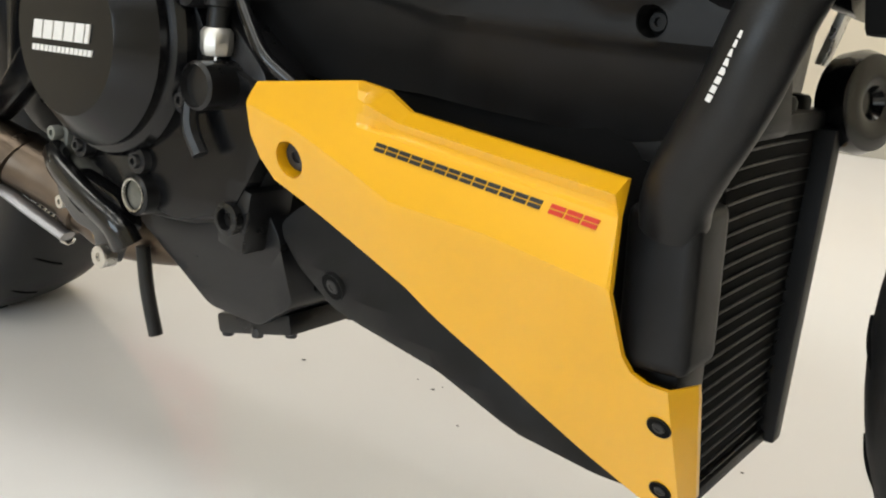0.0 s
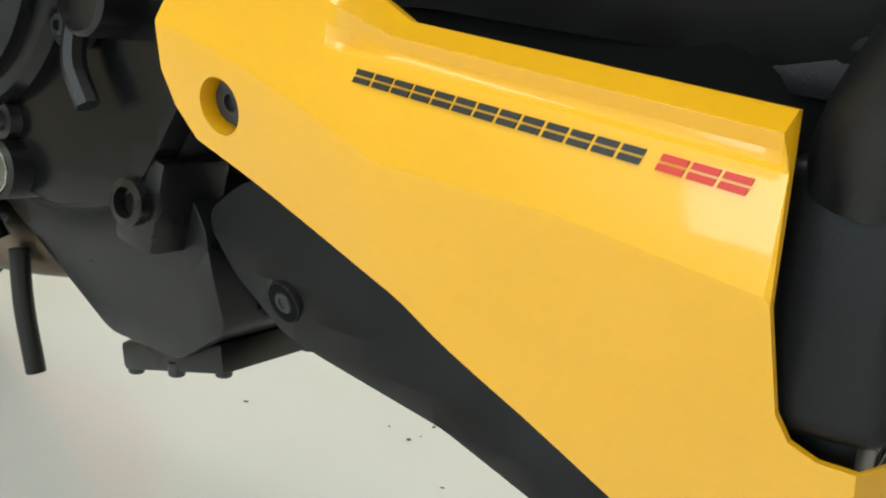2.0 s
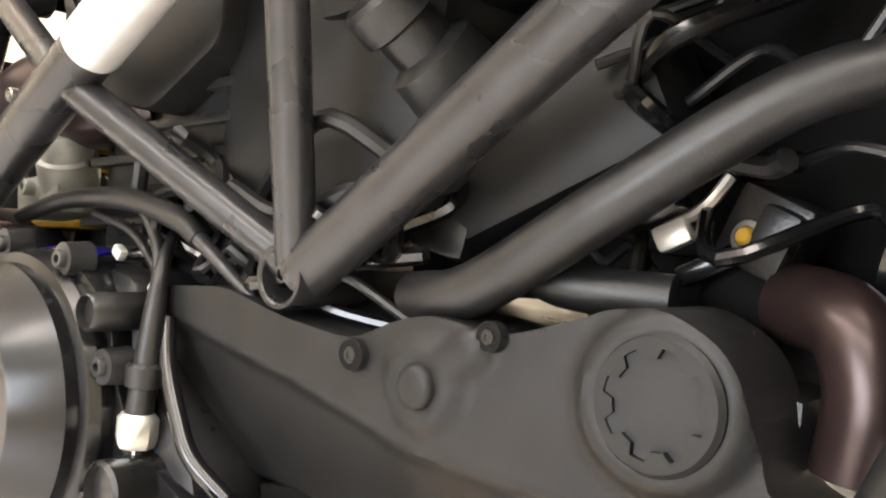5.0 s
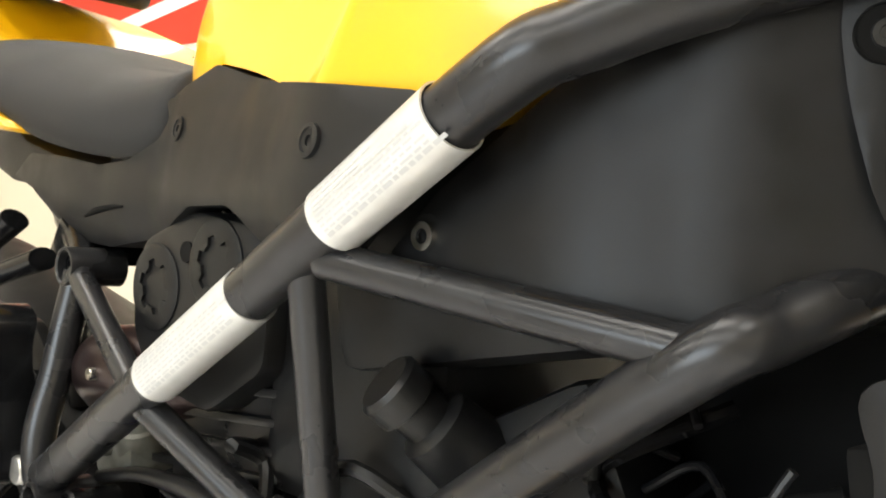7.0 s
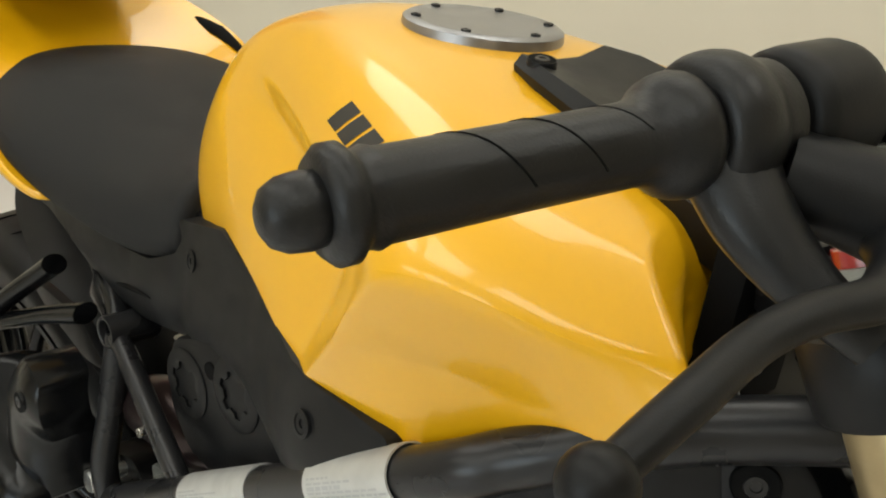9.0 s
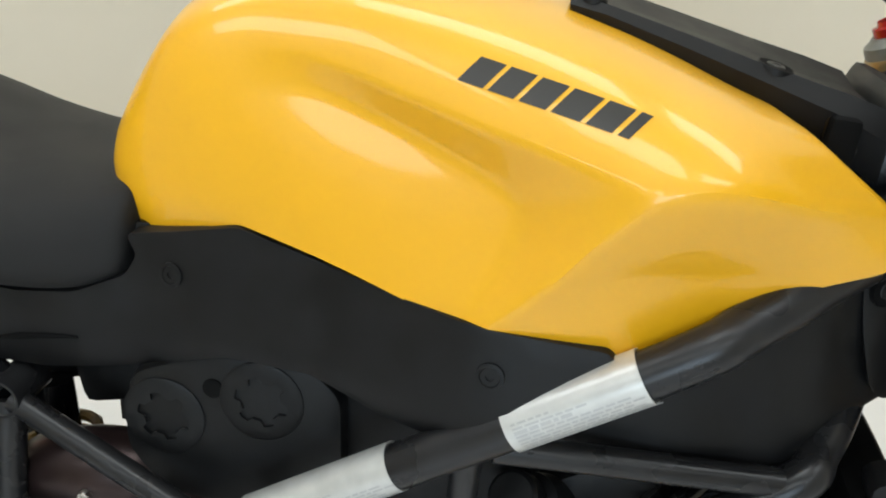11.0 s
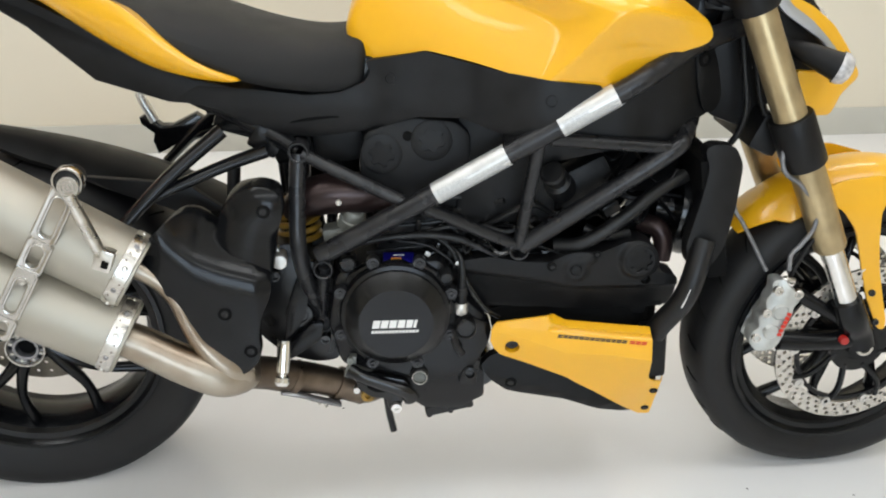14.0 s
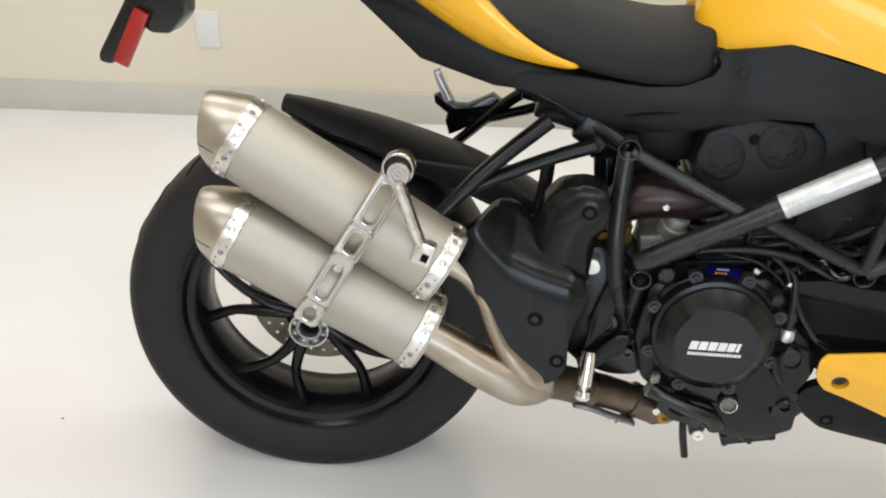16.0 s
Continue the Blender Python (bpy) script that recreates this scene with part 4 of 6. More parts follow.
part("oil_tank", bm, BLACK_PLASTIC, engine)
# air duct side panel ahead of the top tube
DUCT = [(0.885, 0.70), (0.925, 0.745), (1.02, 0.812), (1.10, 0.842), (1.138, 0.838), (1.156, 0.798), (1.170, 0.745), (1.152, 0.726), (1.111, 0.714), (1.072, 0.692), (0.98, 0.688)]
duct_y = lambda x, z: -0.149 + 0.22 * max(0.0, x - 1.0) + 0.55 * max(0.0, x - 1.08) - 0.05 * max(0.0, 0.75 - z)
bm = M()
plate(bm, DUCT, duct_y, 0.02, 0.02, 0.003, 0.008)
duct = part("air_duct_panel", bm, BLACK_PLASTIC, BIKE, "matt black plastic air duct panel", 25)
bm = M()
mouth_y = lambda x, z: duct_y(x, z) - 0.009 * min(1.0, max(0.0, (x - 1.104) / 0.02))
plate(bm, [(1.106, 0.838), (1.137, 0.842), (1.158, 0.798), (1.174, 0.745), (1.152, 0.722), (1.130, 0.735), (1.113, 0.79)], mouth_y, 0.02, 0.008, 0.006, 0.02)
part("duct_mouth", bm, BLACK_PLASTIC, duct)
recess("duct_hole", duct, *outward(mouth_y, 1.125, 0.816), 0.0118, SHADE_BLACK)
bm = M()
lathe(bm, (0.921, -0.146, 0.722), (0, -1, 0), [(0.012, -0.01), (0.012, 0.004), (0.0, 0.004)], 20)
boss = part("duct_boss", bm, BLACK_PLASTIC, duct)
bm = M()
lathe(bm, (0.921, -0.150, 0.722), (0, -1, 0), [(0.004, 0.002), (0.004, 0.004), (0.0075, 0.004), (0.008, 0.002), (0.008, -0.001)], 20)
part("duct_screw", bm, CHROME, boss, "bright screw")

# -- side cover, seat and tail --
SIDE = [(0.600, 0.796), (0.592, 0.811), (0.625, 0.818), (0.684, 0.830), (0.75, 0.815), (0.80, 0.806), (0.857, 0.799), (0.945, 0.79), (0.955, 0.775), (0.905, 0.728), (0.878, 0.706), (0.796, 0.712), (0.738, 0.732), (0.670, 0.730), (0.597, 0.704), (0.514, 0.692),
        (0.443, 0.695), (0.36, 0.738), (0.30, 0.750), (0.335, 0.772), (0.423, 0.768), (0.50, 0.760), (0.55, 0.764), (0.59, 0.780)]
side_line = lerp([(0.30, -0.104), (0.44, -0.114), (0.56, -0.117), (0.60, -0.115), (0.63, -0.123), (0.684, -0.131), (0.75, -0.145), (0.80, -0.162), (0.846, -0.180), (0.872, -0.185), (0.95, -0.184)])
side_y = lambda x, z: side_line(x) - 0.13 * max(0.0, 0.815 - max(z, 0.735)) + 0.28 * max(0.0, 0.735 - z)
for s in (1, -1):
    bm = M()
    plate(bm, SIDE, side_y, 0.03, 0.018 if s == 1 else 0.04, 0.003, 0.005)
    bmesh.ops.transform(bm, matrix=Matrix.Diagonal((1, s, 1, 1)), verts=bm.verts[:])
    cover = part("side_cover", bm, BLACK_PLASTIC, BIKE, "matt black plastic side cover under the tank", 25)
    if s == 1:
        side = cover
for px, pz in ((0.630, 0.787), (0.871, 0.767)):
    p, n = outward(side_y, px, pz)
    bm = M()
    lathe(bm, p, n, [(0.0098, -0.003), (0.0095, 0.0012), (0.007, 0.0016), (0.0065, 0.0005), (0.003, 0.0005), (0.0028, -0.001), (0, -0.001)], 22)
    part("cover_screw", bm, BLACK_PLASTIC, side)
bm = M()
tube(bm, [(px, side_y(px, pz) - 0.0003, pz) for px, pz in ((0.475, 0.716), (0.50, 0.7215), (0.53, 0.7255), (0.55, 0.7265))], [0.0012, 0.003, 0.0022, 0.001], 6, 4)
part("cover_groove", bm, SHADE_BLACK, side)


def body(name, stations, mat, label, crease_rows=(), subd=2):
    """A mirrored shell from half cross-sections along x."""
    bm = M()
    rings = []
    for x, half in stations:
        mid = half[-1][0] == 0
        left = [(x, -y, z) for y, z in (half[-2::-1] if mid else half[::-1])]
        rings.append([(x, y, z) for y, z in half] + left)
    vs = bridge(bm, rings)
    layer = bm.edges.layers.float.new("crease_edge")
    n = len(rings[0])
    for a, b in zip(vs, vs[1:]):
        for row, amount in crease_rows:
            for rr in (row, n - 1 - row):
                e = bm.edges.get((a[rr], b[rr]))
                if e:
                    e[layer] = amount
    return part(name, bm, mat, BIKE, label, 60, subd)


body("seat", [
    (0.13, [(-0.085, 0.874), (-0.090, 0.882), (-0.070, 0.890), (0, 0.893)]),
    (0.17, [(-0.118, 0.870), (-0.125, 0.880), (-0.092, 0.892), (0, 0.897)]),
    (0.22, [(-0.144, 0.864), (-0.152, 0.877), (-0.106, 0.895), (0, 0.901)]),
    (0.28, [(-0.162, 0.846), (-0.171, 0.863), (-0.116, 0.893), (0, 0.901)]),
    (0.33, [(-0.166, 0.820), (-0.175, 0.843), (-0.121, 0.882), (0, 0.895)]),
    (0.37, [(-0.162, 0.802), (-0.170, 0.829), (-0.122, 0.872), (0, 0.886)]),
    (0.42, [(-0.151, 0.779), (-0.159, 0.811), (-0.122, 0.855), (0, 0.868)]),
    (0.50, [(-0.140, 0.767), (-0.146, 0.801), (-0.114, 0.838), (0, 0.850)]),
    (0.55, [(-0.126, 0.763), (-0.128, 0.802), (-0.108, 0.840), (0, 0.850)]),
    (0.583, [(-0.119, 0.775), (-0.119, 0.812), (-0.103, 0.846), (0, 0.856)]),
    (0.597, [(-0.110, 0.788), (-0.108, 0.816), (-0.094, 0.846), (0, 0.856)]),
], SEAT_COVER, "black vinyl rider seat", ((0, 0.8),))
body("tail_cowl", [
    (-0.25, [(-0.03, 0.985), (-0.05, 1.0), (-0.045, 1.02), (0, 1.03)]),
    (-0.1, [(-0.06, 0.955), (-0.085, 0.975), (-0.075, 1.005), (0, 1.02)]),
    (0.03, [(-0.098, 0.925), (-0.126, 0.948), (-0.112, 0.982), (0, 0.995)]),
    (0.09, [(-0.118, 0.910), (-0.142, 0.928), (-0.132, 0.965), (0, 0.965)]),
    (0.13, [(-0.130, 0.893), (-0.155, 0.912), (-0.150, 0.950), (0, 0.895)]),
    (0.18, [(-0.142, 0.860), (-0.171, 0.888), (-0.168, 0.932), (0, 0.870)]),
    (0.25, [(-0.152, 0.818), (-0.180, 0.852), (-0.179, 0.905), (0, 0.860)]),
    (0.296, [(-0.156, 0.799), (-0.182, 0.824), (-0.184, 0.858), (0, 0.845)]),
    (0.349, [(-0.158, 0.789), (-0.174, 0.798), (-0.177, 0.816), (0, 0.80)]),
    (0.387, [(-0.158, 0.786), (-0.167, 0.791), (-0.168, 0.800), (0, 0.788)]),
    (0.420, [(-0.157, 0.784), (-0.160, 0.786), (-0.158, 0.788), (0, 0.785)]),
], YELLOW, "yellow painted tail cowl", ((0, 0.9), (2, 0.9)))
bm = M()
tube(bm, [(0.155, 0.146, 0.928), (0.215, 0.157, 0.910), (0.275, 0.166, 0.884)], [0.003, 0.013, 0.003], 10, 6, 0.6)
part("tail_vent", bm, SHADE_BLACK, BIKE)
bm = M()
plate(bm, [(-0.22, 0.99), (-0.20, 0.955), (0.0, 0.905), (0.092, 0.856), (0.182, 0.778), (0.289, 0.745), (0.36, 0.74), (0.42, 0.765), (0.32, 0.785), (0.25, 0.82), (0.164, 0.865), (0.05, 0.918), (-0.1, 0.962)],
      lambda x, z: -0.112 + 0.25 * max(0, 0.1 - x), 0.222, 0.0, 0.006)
part("tail_underside", bm, BLACK_PLASTIC, BIKE, "black plastic tail underside")
body("passenger_pad", [
    (-0.10, [(-0.06, 1.012), (-0.068, 1.03), (-0.05, 1.05), (0, 1.055)]),
    (0.03, [(-0.085, 1.002), (-0.095, 1.02), (-0.075, 1.048), (0, 1.055)]),
    (0.16, [(-0.085, 0.972), (-0.095, 0.99), (-0.075, 1.022), (0, 1.03)]),
    (0.22, [(-0.07, 0.955), (-0.08, 0.97), (-0.06, 0.995), (0, 1.0)]),
], SEAT_COVER, "black vinyl passenger pad", ((0, 0.8),))

# tank badge and cap
bpy.context.view_layer.update()
skin = tank.evaluated_get(bpy.context.evaluated_depsgraph_get())


def on_tank(p, toward):
    hit, place, normal, _ = skin.ray_cast(Vector(p) - Vector(toward) * 0.1, Vector(toward))
    return place + normal * 0.0005 if hit else Vector(p)


badge_a, badge_d, badge_u = Vector((0.838, -0.166, 0.958)), Vector((0.110, -0.035, -0.0255)), Vector((0.008, 0.009, 0.0155))
inward = Vector((-0.05, 0.85, -0.5)).normalized()
at = 0.0
for w in (0.15, 0.15, 0.15, 0.16, 0.14, 0.06):
    bm = M()
    grid = [[bm.verts.new(on_tank(badge_a + badge_d * (at + w * i / 3 + 0.05 * j / 2) + badge_u * (j / 2), inward)) for j in range(3)] for i in range(4)]
    for i in range(3):
        for j in range(2):
            bm.faces.new((grid[i][j], grid[i + 1][j], grid[i + 1][j + 1], grid[i][j + 1]))
    part("tank_badge_bar", bm, BLACK_INK, tank)
    at += w + 0.028
bm = M()
lathe(bm, (0.825, 0.0, 0.9955), (0.1, 0, 1), [(0.058, -0.006), (0.0575, 0.002), (0.054, 0.0042), (0.046, 0.0034), (0.0, 0.0034)], 48)
cap = part("fuel_cap", bm, CAP_METAL, tank, "brushed aluminium fuel cap")
for k in range(6):
    a = radians(60 * k)
    bm = M()
    screw(bm, (0.825 + 0.049 * math.cos(a), 0.049 * math.sin(a), 1.0 - 0.0049 * math.cos(a)), (0.1, 0, 1), 0.0035, 0.001)
    part("cap_screw", bm, GREY_SCREW, cap)

# -- exhaust --
exhaust = group("exhaust", "twin stacked titanium exhaust")
MUFFLERS = [((-0.057, -0.228, 0.687), (0.241, -0.228, 0.512)), ((-0.070, -0.232, 0.550), (0.219, -0.232, 0.404))]
for a, b in MUFFLERS:
    a, b = Vector(a), Vector(b)
    d, L = (b - a).normalized(), (b - a).length
    bm = M()
    lathe(bm, a, d, [(0.0575, -0.004), (0.0585, 0.01), (0.0595, L * 0.5), (0.0585, L - 0.01), (0.0575, L + 0.003), (0.03, L + 0.003)], 56)
    can = part("muffler_can", bm, TITANIUM, exhaust, "bead-blasted titanium muffler can")
    # end cap: a slanted cone with a round outlet
    bm = M()
    d2, s2, u2 = around(d)
    down = Vector((0, 0, -1))
    down = (down - d * down.dot(d)).normalized()
    rings = []
    for h, rr, shift, slant in ((0.004, 0.0585, 0, 0), (-0.004, 0.0582, 0, 0), (-0.018, 0.0525, 0.005, 0.24), (-0.030, 0.0465, 0.0095, 0.44), (-0.036, 0.0425, 0.0115, 0.52), (-0.036, 0.040, 0.0115, 0.52), (-0.015, 0.036, 0.008, 0.3), (-0.015, 0.001, 0.008, 0.3)):
        ring = []
        for k in range(48):
            t = 2 * math.pi * k / 48
            off = s2 * math.cos(t) * rr + u2 * math.sin(t) * rr
            ring.append(a + d * (h + slant * off.dot(down)) + down * shift + off)
        rings.append(ring)
    bridge(bm, rings, True, False)
    cap = part("end_cap", bm, CAP_TITANIUM, can, "brushed titanium end cap")
    near = min(range(48), key=lambda k: (rings[1][k] - a).y + 0.25 * abs((rings[1][k] - a).dot(down) - 0.02))
    bm = M()
    tube(bm, [ring[near] for ring in rings[1:5]], 0.0009, 6, 4)
    part("weld_seam", bm, DARK_PIPE, cap)
    for h in (0.012, L - 0.012):
        bm = M()
        lathe(bm, a + d * h, d, [(0.0590, -0.011), (0.0606, -0.010), (0.0610, 0.0), (0.0606, 0.010), (0.0590, 0.011)], 56)
        strap = part("band_clamp", bm, STEEL, can, "bright riveted band")
        for k in range(10):
            t = 2 * math.pi * (k + 0.3) / 10
            w = s2 * math.cos(t) + u2 * math.sin(t)
            bm = M()
            lathe(bm, a + d * h + w * 0.0608, w, [(0.0, 0.0014), (0.0016, 0.0016), (0.0018, 0.0022), (0.0032, 0.0020), (0.0044, 0.0), (0.0044, -0.002)], 12)
            part("rivet", bm, STEEL if k % 2 else CAP_METAL, strap)
        bm = M()
        for k in range(10):
            for q in (-0.16, 0.16):
                t = 2 * math.pi * (k + 0.8 + q) / 10
                w = s2 * math.cos(t) + u2 * math.sin(t)
                box(bm, a + d * h + w * 0.0606 + d * (0.004 * (1 if k % 2 else -1)), (0.0022, 0.0022, 0.0022), (0, 0, 0))
        tagged(part("band_slot", bm, DARK_PIPE, strap), kind="stuff")
bm = M()
tube(bm, [(0.195, -0.232, 0.412), (0.246, -0.231, 0.386), (0.290, -0.230, 0.360), (0.330, -0.227, 0.338), (0.360, -0.220, 0.323), (0.383, -0.200, 0.316), (0.395, -0.170, 0.312)], [0.027, 0.030, 0.031, 0.032, 0.032, 0.031, 0.029], 28, 6)
part("lower_pipe", bm, PIPE, exhaust, "heat-tinted steel exhaust pipe")
bm = M()
tube(bm, [(0.212, -0.222, 0.534), (0.240, -0.222, 0.516), (0.272, -0.224, 0.496), (0.298, -0.226, 0.464), (0.314, -0.228, 0.424), (0.331, -0.228, 0.390), (0.352, -0.227, 0.362), (0.374, -0.222, 0.340), (0.392, -0.205, 0.325)], [0.021, 0.016, 0.0130, 0.0125, 0.0130, 0.0145, 0.019, 0.023, 0.024], 24, 6)
part("upper_pipe", bm, PIPE, exhaust, "heat-tinted steel exhaust pipe")
bm = M()
tube(bm, [(0.388, -0.185, 0.314), (0.425, -0.160, 0.296), (0.447, -0.150, 0.286), (0.478, -0.135, 0.274), (0.510, -0.125, 0.262), (0.550, -0.115, 0.245), (0.585, -0.105, 0.233), (0.630, -0.06, 0.23), (0.70, 0, 0.24)], [0.028, 0.028, 0.028, 0.027, 0.026, 0.026, 0.027, 0.028, 0.028], 24, 6)
link = part("link_pipe", bm, DARK_PIPE, exhaust)
for pos in ((0.468, -0.140, 0.276), (0.540, -0.117, 0.249), (0.578, -0.106, 0.235)):
    bm = M()
    lathe(bm, pos, (0.85, 0.2, -0.5), [(0.026, -0.007), (0.030, -0.006), (0.030, 0.006), (0.026, 0.007)], 28)
    part("pipe_clamp", bm, DARK_PIPE, link)
bm = M()
lathe(bm, (0.590, -0.135, 0.236), (0, -1, 0), [(0.012, -0.02), (0.012, 0.004), (0.010, 0.006), (0.005, 0.006), (0.0045, 0.001), (0, 0.001)], 18)
part("sensor_nut", bm, SPRING_GOLD, link)
bm = M()
tube(bm, [(0.445, -0.165, 0.262), (0.475, -0.158, 0.252), (0.505, -0.150, 0.238), (0.542, -0.140, 0.222)], 0.009, 10, 5, 0.5)
part("pipe_guard", bm, CAP_METAL, link, "dull metal pipe guard")
# black heat shield
SHIELD = [(0.256, 0.512), (0.254, 0.532), (0.260, 0.557), (0.280, 0.578), (0.300, 0.592), (0.322, 0.590), (0.359, 0.566), (0.385, 0.545), (0.410, 0.520), (0.443, 0.498), (0.444, 0.468), (0.430, 0.440), (0.424, 0.410), (0.425, 0.362), (0.399, 0.335), (0.380, 0.340), (0.353, 0.366), (0.326, 0.406), (0.305, 0.446), (0.286, 0.480)]
shield_band = lerp([(0.243, 0.590), (0.283, 0.562), (0.310, 0.530), (0.337, 0.505), (0.373, 0.490), (0.444, 0.470)])
LOBE = [(0.345, 0.520), (0.362, 0.556), (0.370, 0.600), (0.394, 0.627), (0.432, 0.638), (0.462, 0.628), (0.465, 0.590), (0.450, 0.545), (0.444, 0.480), (0.395, 0.472), (0.360, 0.490)]
LOBE_AXIS = [Vector(p) for p in ((0.402, 0.470), (0.402, 0.540), (0.411, 0.580), (0.437, 0.600))]


def shield_y(x, z):
    u = (z - shield_band(x)) / 0.004
    over = 0.004 * (u if u > 20 else math.log1p(math.exp(u)))
    w = (z - shield_band(x) - 0.024) / 0.004
    gully = 0.004 * (w if w > 20 else math.log1p(math.exp(w)))
    return -0.238 + 0.24 * over + 1.1 * gully + 1.1 * max(0.0, x - 0.420) ** 1.2 + 0.35 * max(0.0, 0.285 - x) + 0.05 * max(0.0, 0.40 - z)


def lobe_y(x, z):
    p, d = Vector((x, z)), 1.0
    for a, b in zip(LOBE_AXIS, LOBE_AXIS[1:]):
        t = max(0.0, min(1.0, (p - a).dot(b - a) / (b - a).length_squared))
        d = min(d, (p - a - (b - a) * t).length)
    return -0.210 + 0.055 - math.sqrt(max(0.0, 0.055 ** 2 - min(d, 0.05) ** 2)) * 1.0


bm = M()
plate(bm, SHIELD, shield_y, 0.03, 0.0055, 0.004, 0.012)
plate(bm, LOBE, lobe_y, 0.05, 0.006, 0.003, 0.014)
shield = part("heat_shield", bm, BLACK_SATIN, BIKE, "satin black moulded exhaust heat shield", 50)
for yf, px, pz in ((lobe_y, 0.437, 0.601), (shield_y, 0.374, 0.444), (shield_y, 0.410, 0.378)):
    recess("shield_hole", shield, *outward(yf, px, pz), 0.0105, BLACK_SATIN)

# muffler hanger: a slotted strap, its bolt and strut
ha, hb = Vector((0.183, -0.292, 0.672)), Vector((0.030, -0.292, 0.400))
hd = (hb - ha).normalized()
hs = Vector((0, -1, 0)).cross(hd)
HL = (hb - ha).length
hanger = group("muffler_hanger", "polished aluminium slotted muffler hanger")


def strap_section(bm, lo, hi, s_lo, s_hi, half_o=0.0192, half_i=0.0085, y0=-0.004, y1=0.005, n=10):
    """A stretch of flat strap round one rounded slot, with rolled edges."""
    inner, outer = [], []
    for c, t0, e in ((s_lo + half_i, 90, s_lo + half_i - lo), (s_hi - half_i, -90, hi - s_hi + half_i)):
        for k in range(n + 1):
            t = radians(t0 + 180 * k / n)
            ca, sa = math.cos(t), math.sin(t)
            m = max(abs(ca), abs(sa))
            inner.append((c, half_i * ca, half_i * sa))
            outer.append((c, e * ca / m, half_o * sa / m))
    at = lambda q, fa, fl, y: ha + hd * (q[0] + q[1] * fa) + hs * (q[2] * fl) + Vector((0, y, 0))
    rings = [[at(q, 1, 1, y1) for q in outer], [at(q, 1, 1, y0 + 0.003) for q in outer], [at(q, 1, 0.93, y0 + 0.0006) for q in outer], [at(q, 1, 0.86, y0) for q in outer],
             [at(q, 1, 0.78, y0 + 0.0012) for q in outer], [at(q, 1.42, 1.42, y0 + 0.0012) for q in inner], [at(q, 1.26, 1.26, y0) for q in inner],
             [at(q, 1.08, 1.08, y0 + 0.0006) for q in inner], [at(q, 1, 1, y0 + 0.003) for q in inner], [at(q, 1, 1, y1) for q in inner]]
    bridge(bm, rings, True, False, True)


bm = M()
strap_section(bm, 0.010, 0.096, 0.023, 0.088)
strap_section(bm, 0.096, 0.152, 0.105, 0.140)
strap_section(bm, 0.146, 0.230, 0.162, 0.221, 0.0186, 0.0085, -0.0065)
strap_section(bm, 0.230, 0.268, 0.239, 0.261, 0.0186, 0.0085, -0.0065)
lathe(bm, ha + Vector((0, 0, 0.004)), (0, -1, 0), [(0.0172, -0.008), (0.0172, 0.004), (0.0185, 0.006), (0.0208, 0.006), (0.0220, 0.004), (0.0220, -0.008)], 40, closed_profile=True)
part("strap", bm, POLISHED, hanger)
bm = M()
lathe(bm, ha + Vector((0, 0, 0.004)), (0, -1, 0), [(0.0171, -0.03), (0.0171, 0.002), (0.016, 0.004), (0.0, 0.004)], 36)
part("rubber_bush", bm, SOFT_RUBBER, hanger)
bm = M()
lathe(bm, ha + Vector((0.001, 0, -0.002)), (0, -1, 0), [(0.0, 0.009), (0.002, 0.009), (0.0025, 0.011), (0.0045, 0.011), (0.005, 0.009), (0.008, 0.009), (0.0085, 0.0105), (0.010, 0.0105), (0.0105, 0.009), (0.0145, 0.009), (0.016, 0.007), (0.016, 0.0)], 36)
part("hanger_bolt", bm, POLISHED, hanger)
bm = M()
tube(bm, [(0.184, -0.299, 0.660), (0.197, -0.295, 0.620), (0.213, -0.290, 0.572)], [0.010, 0.0105, 0.0105], 14, 5, 0.8)
box(bm, (0.218, -0.288, 0.558), (0.027, 0.020, 0.034), (0, 20, 0), 0.004)
part("strut", bm, STEEL, hanger, "cast aluminium strut")
bm = M()
box(bm, (0.2205, -0.2975, 0.553), (0.010, 0.004, 0.011), (0, 20, 0))
part("strut_eye", bm, SHADE_BLACK, hanger)
for h in (0.165,):
    bm = M()
    screw(bm, ha + hd * h + Vector((0, -0.004, 0)), (0, -1, 0), 0.0055, 0.005)
    part("strap_screw", bm, STEEL, hanger)

# -- rear subframe, pegs and mudguard --
subframe = group("peg_hanger", "satin black passenger peg hanger")
for s in (1, -1):
    for pts, radii in (([(0.208, -0.206 * s, 0.558), (0.289, -0.172 * s, 0.640), (0.372, -0.138 * s, 0.708)], [0.0135, 0.0150, 0.0160]),
                       ([(0.262, -0.184 * s, 0.606), (0.286, -0.172 * s, 0.621), (0.329, -0.160 * s, 0.638), (0.381, -0.150 * s, 0.658), (0.438, -0.138 * s, 0.676)], [0.006, 0.0125, 0.0135, 0.0135, 0.0150])):
        bm = M()
        tube(bm, pts, radii, 16, 6, 0.7)
        part("peg_arm", bm, BLACK_SATIN, subframe)
bm = M()
tube(bm, [(0.21, -0.215, 0.545), (0.20, -0.225, 0.53), (0.222, -0.235, 0.522)], 0.014, 12, 4)
part("peg_pivot", bm, GLOSS_BLACK, subframe)
bm = M()
plate(bm, [(0.165, 0.645), (0.178, 0.652), (0.205, 0.632), (0.225, 0.632), (0.27, 0.655), (0.29, 0.64), (0.262, 0.615), (0.215, 0.585), (0.195, 0.575), (0.187, 0.60), (0.19, 0.615), (0.168, 0.632)], lambda x, z: 0.185, 0.02, 0, 0.004)
part("far_peg_bracket", bm, GLOSS_BLACK, subframe)
bm = M()
